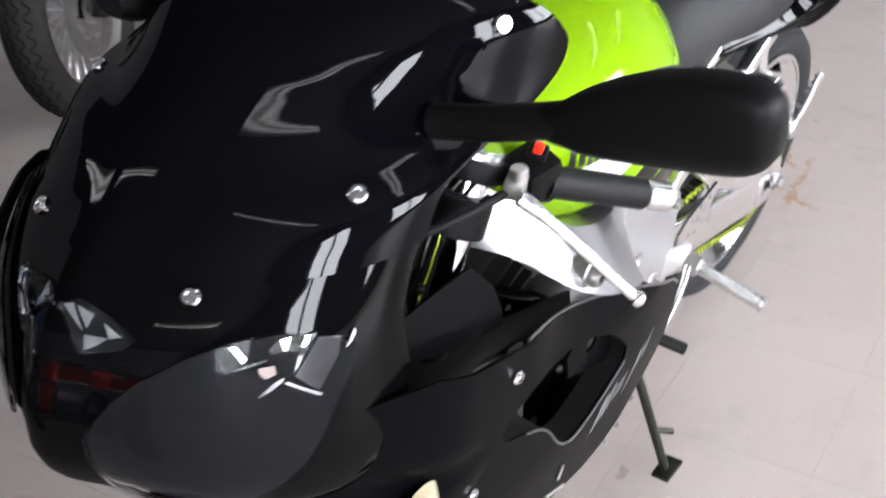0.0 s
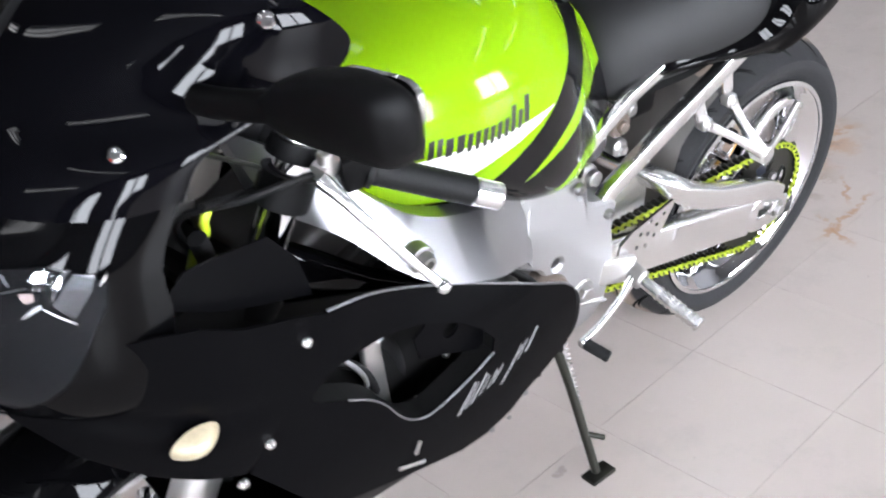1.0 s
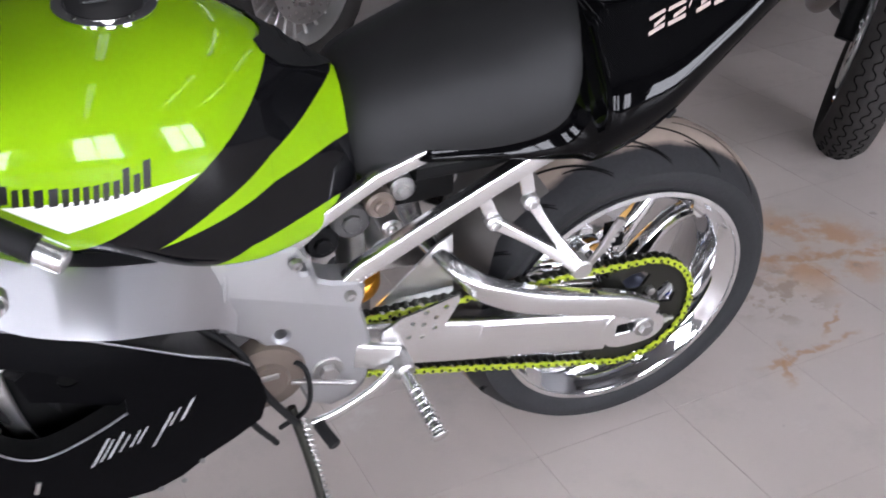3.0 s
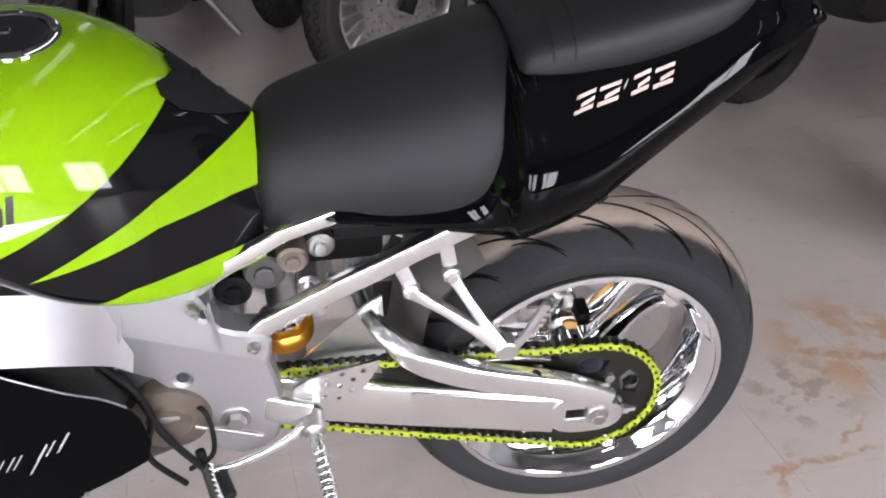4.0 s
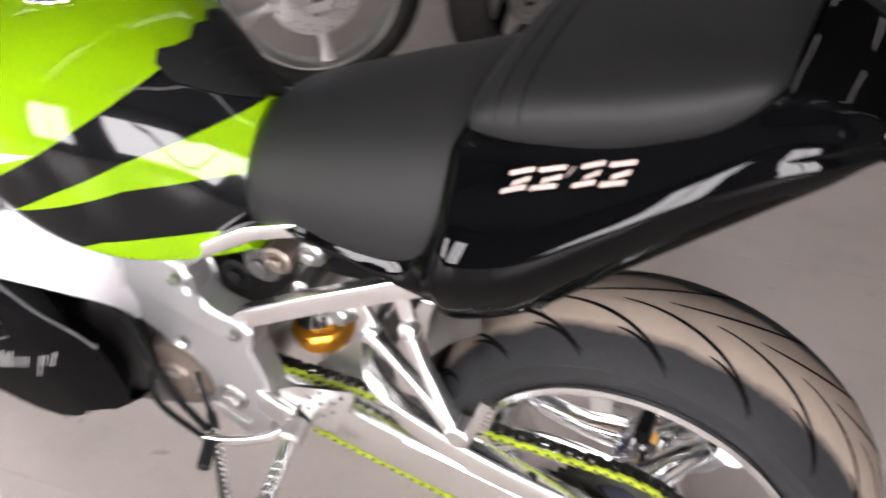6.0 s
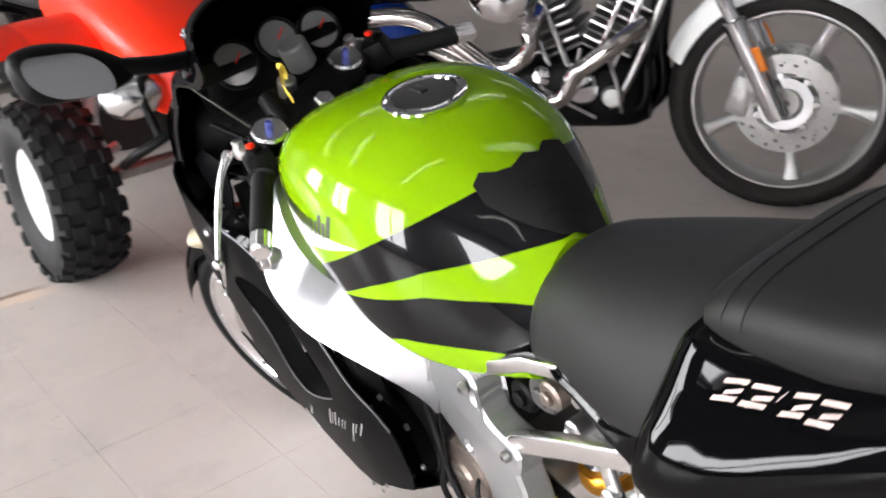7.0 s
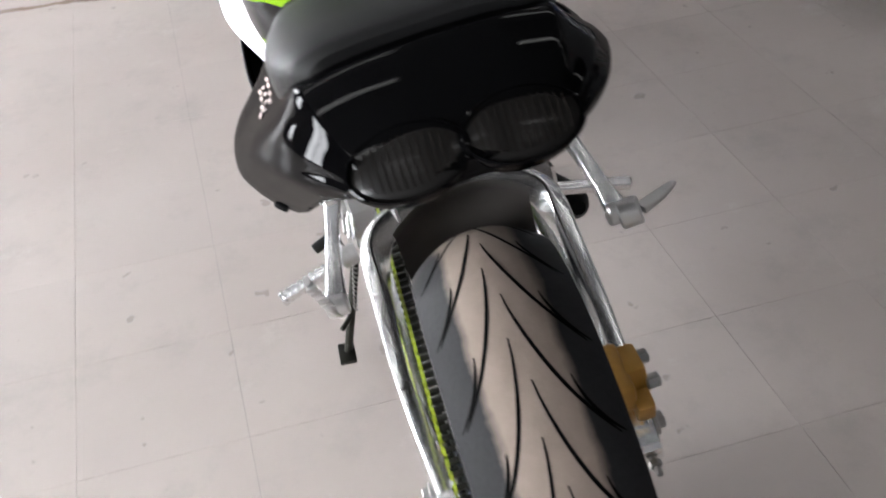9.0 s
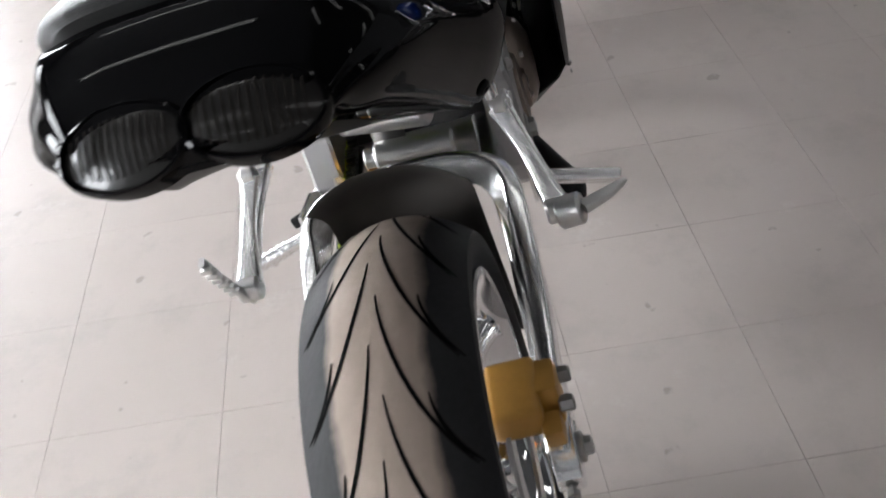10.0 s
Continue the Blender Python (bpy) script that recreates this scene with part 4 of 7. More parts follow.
# ---- bodywork ----
bm = bmesh.new()
TANK_Y = 0.018
TANK_ROWS = [(1.055, 0.085, 0.880, 0.800, 0.45, 2.6), (1.035, 0.138, 0.905, 0.775, 0.45, 2.7), (0.985, 0.172, 0.932, 0.745, 0.42, 2.9), (0.92, 0.194, 0.952, 0.722, 0.38, 2.9), (0.83, 0.207, 0.966, 0.700, 0.34, 2.9),
             (0.74, 0.206, 0.964, 0.655, 0.28, 2.8), (0.66, 0.187, 0.945, 0.636, 0.22, 2.5), (0.59, 0.152, 0.905, 0.632, 0.18, 2.1), (0.535, 0.122, 0.862, 0.638, 0.18, 1.7), (0.494, 0.102, 0.832, 0.648, 0.18, 1.5)]
body(bm, TANK_ROWS, n=56, steps=44, pt=2.9, pb=2.7)
bmesh.ops.translate(bm, verts=bm.verts, vec=(0, TANK_Y, 0))
tank = part("fuel_tank", bm, M_TANK, bike, "glossy lime fuel tank with black flashes")
TANK = tree_of(tank)
# fuel cap
cap_at, cap_n, _, _ = TANK.ray_cast(Vector((0.775, TANK_Y + 0.004, 1.2)), Vector((0, 0, -1)))
bm = bmesh.new()
lathe(bm, [(0.048, 0.001), (0.062, 0.0015), (0.062, 0.006), (0.058, 0.008), (0.049, 0.0075), (0.047, 0.004)], cap_at - cap_n * 0.002, cap_n, 40, closed=True)
cap = part("filler_ring", bm, M_CHROME, bike, "chrome filler ring")
bm = bmesh.new()
lathe(bm, [(0.0003, 0.007), (0.030, 0.0068), (0.046, 0.005), (0.047, 0.001)], cap_at, cap_n, 40)
block(bm, cap_at + cap_n * 0.008 + Vector((0.012, 0, 0)), (0.030, 0.014, 0.005), 0.002)
part("filler_cap", bm, M_CAPD, bike, "dark grey locking filler cap")
for k in range(5):
    a = 2 * math.pi * k / 5
    q = cap_n.orthogonal().normalized()
    w = cap_n.cross(q)
    bm = bmesh.new()
    bolt(bm, cap_at + (q * math.cos(a) + w * math.sin(a)) * 0.055 + cap_n * 0.005, cap_n, 0.004, 0.003)
    part("cap_screw", bm, M_CHAIND, bike)
# rubber tank pad with a wavy front edge
pad = [(0.500, -0.055), (0.500, 0.020), (0.525, 0.040), (0.556, 0.062), (0.582, 0.078), (0.604, 0.077), (0.609, 0.062), (0.598, 0.044), (0.592, 0.022), (0.602, -0.004), (0.600, -0.028), (0.614, -0.046), (0.620, -0.078), (0.590, -0.080), (0.555, -0.074), (0.525, -0.064)]
bm = bmesh.new()
drape(bm, pad[::-1], TANK, (0, 0, 1.4), (0, 0, -1), (1, 0, 0), (0, 1, 0), 0.0025, 0.014, -0.002)
part("tank_pad", bm, M_RUBBER, bike, "black rubber tank pad with wavy edge")
for k in range(2):
    bm = bmesh.new()
    drape(bm, [(0.532 + 0.030 * k, -0.034), (0.532 + 0.030 * k, 0.034), (0.539 + 0.030 * k, 0.030), (0.539 + 0.030 * k, -0.030)][::-1], TANK, (0, 0, 1.4), (0, 0, -1), (1, 0, 0), (0, 1, 0), 0.0045, 0.012, -0.002)
    part("pad_ridge", bm, M_RUBBER, bike)
# maker's mark on the tank flank: plain slanted bars
xs = 0.950
for wdt, hgt in ((0.024, 0.034), (0.019, 0.024), (0.026, 0.024), (0.019, 0.024), (0.018, 0.024), (0.019, 0.024), (0.020, 0.034), (0.009, 0.034)):
    f = (0.950 - xs) / 0.19
    z0 = 0.836 - 0.010 * math.sin(math.pi * min(1.0, f))
    for s in (1, -1):
        bm = bmesh.new()
        for x0, x1, top in ((0.0, 0.40, 1.0), (0.60, 1.0, 0.72)) if wdt > 0.012 else ((0.0, 1.0, 1.0),):
            a, b, h = xs - wdt * x0, xs - wdt * x1, hgt * top if hgt > 0.03 else hgt
            q = [(a, z0), (b, z0 + 0.001), (b - 0.15 * h, z0 + h), (a - 0.15 * h, z0 + h - 0.001)]
            bm = bmesh.new()
            drape(bm, q, TANK, (0, 0.6 * s, 0), (0, -s, 0), (1, 0, 0), (0, 0, 1), 0.0008, 0.014)
            part("mark_bar", bm, M_DECALK, bike)
    xs -= wdt + 0.0035

# rider seat
bm = bmesh.new()
SEAT_ROWS = [(0.503, 0.080, 0.795, 0.715), (0.494, 0.105, 0.816, 0.698), (0.47, 0.122, 0.842, 0.690), (0.41, 0.136, 0.866, 0.700), (0.30, 0.160, 0.902, 0.712), (0.225, 0.170, 0.926, 0.716), (0.188, 0.170, 0.938, 0.728), (0.166, 0.160, 0.940, 0.755), (0.156, 0.135, 0.932, 0.79)]
body(bm, SEAT_ROWS, n=48, steps=40, waist=0.18, pt=2.15, pb=3.0)
part("rider_seat", bm, M_SEAT, bike, "smooth black vinyl rider seat")
# pillion seat
bm = bmesh.new()
PIL_ROWS = [(0.160, 0.115, 0.946, 0.915), (0.148, 0.130, 0.966, 0.908), (0.10, 0.140, 0.988, 0.908), (0.0, 0.142, 1.015, 0.928), (-0.09, 0.128, 1.034, 0.958), (-0.132, 0.112, 1.038, 0.985), (-0.148, 0.092, 1.032, 1.00)]
body(bm, PIL_ROWS, n=44, steps=34, waist=0.35, pt=3.2, pb=3.4)
for v in bm.verts:
    v.co.y += 0.010 * min(1.0, max(0.0, (0.06 - v.co.x) / 0.15))
pillion = part("pillion_seat", bm, M_SEAT, bike, "black vinyl pillion pad with seams")
PILT = tree_of(pillion)
for x in (0.122, 0.095):
    bm = bmesh.new()
    path = []
    for k in range(41):
        a = math.pi * (k / 40 * 1.0)
        hit, nor, _, _ = PILT.ray_cast(Vector((x, 0, 0.945)), Vector((0, math.cos(a), math.sin(a) * 0.6 + 0.02)))
        if hit is not None:
            path.append(hit)
    sweep(bm, path, circle(0.0016, 6), side=(1, 0, 0))
    part("seam", bm, M_RUBBER, bike)

# tail cowl
bm = bmesh.new()
# rows: x, half-width and height of the top edge, of the lower ridge, height of the bottom
TAIL_ROWS = [(0.44, 0.100, 0.745, 0.120, 0.736, 0.722), (0.40, 0.120, 0.762, 0.145, 0.740, 0.712), (0.30, 0.120, 0.775, 0.162, 0.738, 0.706), (0.22, 0.116, 0.810, 0.172, 0.742, 0.696), (0.185, 0.122, 0.868, 0.188, 0.765, 0.694), (0.16, 0.132, 0.922, 0.214, 0.800, 0.694),
             (0.08, 0.130, 0.934, 0.210, 0.825, 0.728), (0.0, 0.126, 0.956, 0.192, 0.872, 0.785), (-0.08, 0.119, 0.986, 0.172, 0.920, 0.840), (-0.15, 0.112, 1.014, 0.151, 0.947, 0.888), (-0.195, 0.102, 1.006, 0.132, 0.957, 0.916),
             (-0.225, 0.090, 0.988, 0.110, 0.960, 0.936), (-0.25, 0.076, 0.965, 0.086, 0.954, 0.944), (-0.262, 0.060, 0.955, 0.068, 0.951, 0.947)]
rings = []
for x, wt, zt, wl, zl, zb in spline(TAIL_ROWS, 52):
    up, dn = zt - zl, zl - zb
    half = [(0.0, zt + 0.010), (wt * 0.55, zt + 0.008), (wt * 0.90, zt + 0.001), (wt, zt - 0.05 * up), (wt * 0.70 + wl * 0.30, zt - 0.30 * up), (wt * 0.42 + wl * 0.58, zt - 0.50 * up), (wt * 0.22 + wl * 0.78 - 0.001, zl + 0.36 * up), (wl - 0.0045, zl + 0.17 * up), (wl, zl),
            (wl * 0.985, zl - 0.22 * dn), (wl * 0.90, zl - 0.58 * dn), (wl * 0.78, zl - 0.84 * dn), (wl * 0.62, zl - 0.78 * dn), (0.0, zl - 0.62 * dn)]
    half = spline(half, 30)
    rings.append([(x, y, z) for y, z in half] + [(x, -y, z) for y, z in half[-2:0:-1]])
loft(bm, rings)
for v in bm.verts:
    v.co.y += 0.016 * min(1.0, max(0.0, (0.35 - v.co.x) / 0.15)) - 0.045 * max(0.0, 0.08 - v.co.x)
tail = part("tail_cowl", bm, M_BLACK, bike, "gloss black tail cowl")
TAIL = tree_of(tail)
# tail lamps: two smoked ovals with ribs
for s in (1, -1):
    c = Vector((-0.243, 0.001 + 0.046 * s, 0.968))
    nrm = Vector((-0.70, 0.12 * s, 0.70)).normalized()
    e1 = (Vector((0, 1, 0)) - nrm * nrm.y).normalized()
    e2 = nrm.cross(e1)
    bm = bmesh.new()
    rings = []
    for f, h in ((1.10, -0.014), (1.12, 0.003), (1.08, 0.008), (1.03, 0.009), (1.0, 0.004)):
        rings.append([c + (e1 * 0.047 * math.cos(a) + e2 * 0.0285 * math.sin(a)) * f + nrm * h for a in np.linspace(0, 2 * math.pi, 33)[:-1]])
    loft(bm, rings, cap=False)
    part("lamp_bezel", bm, M_BLACK, bike)
    bm = bmesh.new()
    rings = []
    for f in np.linspace(1.0, 0.02, 9):
        rings.append([c + (e1 * 0.047 * math.cos(a) + e2 * 0.0285 * math.sin(a)) * f + nrm * (0.004 + 0.008 * (1 - f * f)) for a in np.linspace(0, 2 * math.pi, 33)[:-1]])
    loft(bm, rings)
    lamp = part("tail_lamp", bm, M_SMOKE, bike, "dark smoked oval tail lamp")
    for k in range(13):
        bm = bmesh.new()
        o = -0.036 + 0.006 * k
        hh = 0.021 * math.sqrt(max(0.0, 1 - (o / 0.047) ** 2))
        sweep(bm, [c + e1 * o - e2 * hh + nrm * 0.0096, c + e1 * o + nrm * 0.0122, c + e1 * o + e2 * hh + nrm * 0.0096], rect(0.0014, 0.0010, 0.0004), side=tuple(e1))
        part("lens_rib", bm, M_LENSRIB, lamp)
# lettering on the tail flank: plain slanted strokes
for s in (1, -1):
    xs = 0.103
    for wdt, kind in ((0.029, 3), (0.031, 3), (0.010, 1), (0.026, 3), (0.029, 3)):
        f = (0.103 - xs) / 0.15
        z0 = 0.888 + 0.040 * f
        for lo, hi, e in (((0.0, 0.22, 0.0), (0.39, 0.61, 0.25), (0.78, 1.0, 0.0)) if kind == 3 else ((0.40, 0.62, 0.0),)):
            bm = bmesh.new()
            h0, h1 = 0.019 * lo, 0.019 * hi
            q = [(xs - e * wdt - 0.4 * h0, z0 + 0.004 + h0), (xs - wdt + 0.004 - 0.4 * h0, z0 + 0.012 + h0), (xs - wdt + 0.004 - 0.4 * h1, z0 + 0.012 + h1), (xs - e * wdt - 0.4 * h1, z0 + 0.004 + h1)]
            drape(bm, q, TAIL, (0, 0.6 * s, 0), (0, -s, 0), (1, 0, 0), (0, 0, 1), 0.0008, 0.010)
            part("letter_bar", bm, M_DECALP, bike)
        xs -= wdt + 0.001
for s in (1, -1):
    h, nn, _, _ = TAIL.ray_cast(Vector((0.058, 0.5 * s, 0.775)), Vector((0, -s, 0)))
    bm = bmesh.new()
    bolt(bm, h, nn, 0.009, 0.004)
    part("cowl_bolt", bm, M_RUBBER, bike)
# under-tail tray and plate bracket
bm = bmesh.new()
body(bm, [(0.40, 0.10, 0.72, 0.66), (0.25, 0.12, 0.74, 0.68), (0.10, 0.10, 0.79, 0.745), (-0.02, 0.07, 0.86, 0.825), (-0.10, 0.05, 0.92, 0.895)], n=24, steps=16, pt=4, pb=4)
part("under_tray", bm, M_DARKIN, bike)
# nose and screen -------------------------------------------------------
NOSE_Y = 0.04
NOSE = [(0.692, 1.418, 0.172, 1.31), (0.704, 1.452, 0.190, 1.305), (0.725, 1.476, 0.203, 1.30), (0.755, 1.489, 0.209, 1.295), (0.78, 1.490, 0.211, 1.285), (0.82, 1.484, 0.207, 1.272), (0.88, 1.458, 0.196, 1.268),
        (0.93, 1.412, 0.186, 1.236)]
SCREEN = [(0.93, 1.412, 0.187, 1.236), (0.965, 1.374, 0.186, 1.212), (0.980, 1.358, 0.186, 1.160), (0.992, 1.344, 0.187, 1.092), (1.010, 1.322, 0.188, 1.052), (1.030, 1.298, 0.188, 1.040), (1.046, 1.278, 0.187, 1.046), (1.066, 1.250, 0.182, 1.064), (1.086, 1.218, 0.165, 1.088), (1.101, 1.192, 0.130, 1.112), (1.110, 1.174, 0.08, 1.130)]


def slice_row(z, xa, w, xr, p=1.85, n=48, grow=0.0):
    row = []
    for k in range(n + 1):
        a = math.pi * (k / n - 0.5)
        sy = math.copysign(abs(math.sin(a)) ** (2 / p), math.sin(a))
        cx = abs(math.cos(a)) ** (2 / p)
        ridge = 0.014 * math.exp(-(w * sy / 0.030) ** 2) * max(0.0, min(1.0, (1.02 - z) / 0.10))
        row.append((xr + (xa - xr + grow) * cx + ridge, NOSE_Y + (w * 1.02 + grow) * sy, z))
    return row


def beak(rows, steps, grow=0.0, thick=0.004):
    bm = bmesh.new()
    loft(bm, [slice_row(*r, grow=grow) for r in spline(rows, steps)], cap=False, closed=False)
    bmesh.ops.recalc_face_normals(bm, faces=bm.faces)
    bmesh.ops.solidify(bm, geom=bm.faces[:], thickness=thick)
    return bm


nose = part("nose_cowl", beak(NOSE[:-1] + [(0.945, 1.394, 0.1835, 1.227)], 40), M_BLACK, bike, "gloss black nose cowl")
screen = part("windscreen", beak(SCREEN, 36, 0.004), M_SCREEN, bike, "dark tinted windscreen")
NT = tree_of(nose)
ST = tree_of(screen)
for s in (1, -1):
    for x, y, z in ((1.398, 0.133, 0.917), (1.274, 0.195, 0.978), (1.118, 0.215, 1.072)):
        hit, nor, _, _ = (ST if z > 0.94 else NT).ray_cast(Vector((x + 0.3, NOSE_Y + (y - NOSE_Y + 0.3) * s, z)), Vector((-1, -s, 0)))
        if hit is None:
            continue
        bm = bmesh.new()
        bolt(bm, hit, nor, 0.0085, 0.005)
        part("screen_bolt", bm, M_CHROME, bike)

# headlights: a dark bowl with chrome facets behind a clear cover, laid into the nose
LENS = [(-0.819, 0.777), (-0.820, 0.800), (-0.813, 0.815), (-0.797, 0.836), (-0.773, 0.858), (-0.736, 0.879), (-0.700, 0.891), (-0.661, 0.894), (-0.625, 0.884), (-0.607, 0.875), (-0.610, 0.853), (-0.619, 0.832), (-0.632, 0.800), (-0.645, 0.777), (-0.668, 0.757), (-0.712, 0.737), (-0.760, 0.735), (-0.800, 0.750)]


def lay(outline, s, lift, thick=0.0, cell=0.010):
    """Lays an outline of the nose's own plane on it, on the left (1) or right (-1)."""
    bm = bmesh.new()
    pts = [(u + 0.8 * -NOSE_Y, v) for u, v in outline]
    drape(bm, pts, NT, (2.1, NOSE_Y + 1.575 * s, 0), (-0.8, -0.6 * s, 0), (-0.6, 0.8 * s, 0), (0, 0, 1), lift, cell, thick)
    return bm


def inset(pts, f):
    c = np.mean(np.array(pts), axis=0)
    return [tuple(c + (np.array(q) - c) * f) for q in pts]


for s in (1, -1):
    lamp = part("headlight", lay([(u + 0.0, v) for u, v in LENS], s, 0.0012), M_BOWL, bike, "clear headlight with a dark bowl")
    part("inner_reflector", lay([(-0.6523, 0.8610), (-0.6348, 0.8427), (-0.6198, 0.8703), (-0.6181, 0.8847), (-0.6347, 0.8873), (-0.6427, 0.8757)], s, 0.002), M_SMOKEMET, lamp, "dark chrome reflector")
    for shape in ([(-0.7010, 0.8880), (-0.6910, 0.8770), (-0.6886, 0.8788), (-0.6956, 0.8876)], [(-0.6724, 0.8845), (-0.6653, 0.8902), (-0.6563, 0.8911), (-0.6583, 0.8828), (-0.6698, 0.8813)], [(-0.6435, 0.8910), (-0.6366, 0.8916), (-0.6450, 0.8796), (-0.6528, 0.8641), (-0.6499, 0.8780)], [(-0.6804, 0.8484), (-0.6694, 0.8584), (-0.6606, 0.8627), (-0.6612, 0.8590), (-0.6724, 0.8517)], [(-0.6151, 0.8738), (-0.6113, 0.8804), (-0.6084, 0.8871), (-0.6081, 0.8817), (-0.6126, 0.8744)]):
        part("reflector", lay(shape, s, 0.003), M_CHROME, lamp, "chrome reflector facet")
    part("bulb_shade", lay([(-0.6796, 0.8728), (-0.6677, 0.8735), (-0.6665, 0.8666), (-0.6746, 0.8641), (-0.6790, 0.8682)], s, 0.0045), M_DECALP, lamp)
    for line in ([(-0.6964, 0.8717), (-0.6737, 0.8770), (-0.6738, 0.8785), (-0.6965, 0.8732)], [(-0.6603, 0.8578), (-0.6339, 0.8399), (-0.6323, 0.8421), (-0.6588, 0.8592)]):
        part("lens_line", lay(line, s, 0.004), M_CHROME, lamp)
    part("cover", lay(inset(LENS, 1.005), s, 0.0075, 0.002), M_GLASS, lamp, "clear polished cover").visible_shadow = False
duct = [(-0.838, 0.900), (-0.822, 0.905), (-0.800, 0.898), (-0.775, 0.887), (-0.786, 0.878), (-0.817, 0.870), (-0.828, 0.883)]
for s in (1, -1):
    lamp = part("centre_lamp", lay(duct, s, 0.0012), M_SMOKEMET, bike, "small clear triangular centre lamp")
    for shape in ([(-0.833, 0.900), (-0.826, 0.902), (-0.817, 0.886)], [(-0.822, 0.901), (-0.808, 0.897), (-0.814, 0.888)], [(-0.816, 0.884), (-0.796, 0.884), (-0.806, 0.878), (-0.816, 0.874)], [(-0.800, 0.893), (-0.784, 0.887), (-0.795, 0.884)]):
        part("facet", lay(shape, s, 0.003, cell=0.004), M_FACET, lamp)
    part("cover", lay(duct, s, 0.006, 0.002), M_GLASS, lamp, "clear cover").visible_shadow = False

# side fairings ---------------------------------------------------------
def fair_y(x, z):
    y = 0.262 + 0.010 * math.sin((x - 0.65) * 3)
    if z < 0.52:
        y -= 0.25 * (0.52 - z) ** 1.6
    if x < 0.80:
        y -= 0.2 * (0.80 - x) ** 1.4
    if z > 0.60:
        y -= 1.5 * (z - 0.60) ** 1.6 * min(1.0, max(0.0, (1.08 - x) / 0.25))
    return y


def shell(outline, holes, yfun, thick=0.0035, cell=0.025, bevel=0.0):
    """A curved panel: an outline in x, z, cut in cells and bent to y = yfun(x, z)."""
    bm = bmesh.new()
    edges = []
    for lp in [outline, *holes]:
        vs = [bm.verts.new((p[0], 0, p[1])) for p in lp]
        edges += [bm.edges.new((a, b)) for a, b in zip(vs, vs[1:] + vs[:1])]
    bmesh.ops.triangle_fill(bm, edges=edges, use_beauty=True)
    for k in (0, 2):
        lo, hi = min(v.co[k] for v in bm.verts), max(v.co[k] for v in bm.verts)
        q = lo + cell
        while q < hi:
            co, no = [0, 0, 0], [0, 0, 0]
            co[k], no[k] = q, 1
            bmesh.ops.bisect_plane(bm, geom=bm.verts[:] + bm.edges[:] + bm.faces[:], plane_co=co, plane_no=no)
            q += cell
    for v in bm.verts:
        v.co.y = yfun(v.co.x, v.co.z)
    bmesh.ops.recalc_face_normals(bm, faces=bm.faces)
    bmesh.ops.solidify(bm, geom=bm.faces[:], thickness=thick)
    return bm


MID = [(1.112, 0.750), (1.04, 0.730), (0.955, 0.690), (0.865, 0.648), (0.77, 0.600), (0.718, 0.570), (0.690, 0.546), (0.677, 0.516), (0.670, 0.469), (0.681, 0.430), (0.722, 0.408), (0.762, 0.390), (0.800, 0.362), (0.841, 0.345), (0.89, 0.345), (0.98, 0.372), (1.06, 0.398), (1.12, 0.418),
       (1.16, 0.470), (1.20, 0.53), (1.228, 0.570), (1.190, 0.622), (1.155, 0.677), (1.128, 0.725)]
CUT = [(1.140, 0.640), (1.10, 0.662), (1.031, 0.664), (0.956, 0.640), (0.892, 0.602), (0.838, 0.535), (0.895, 0.505), (0.95, 0.484), (0.980, 0.486), (1.010, 0.510), (1.040, 0.560), (1.075, 0.590), (1.14, 0.622)]
side_panels = []
for s in (1, -1):
    bm = shell(MID, [arc_pts(CUT, 1)], fair_y)
    if s < 0:
        bmesh.ops.scale(bm, vec=(1, -1, 1), verts=bm.verts)
    side_panels.append(part("side_fairing", bm, M_PANEL, bike, "satin black side fairing with an air opening"))
FT = tree_of(side_panels[0])
RECESS = [(0.972, 0.606), (0.935, 0.632), (0.895, 0.612), (0.855, 0.565), (0.832, 0.532), (0.862, 0.522), (0.925, 0.552), (0.962, 0.566)]
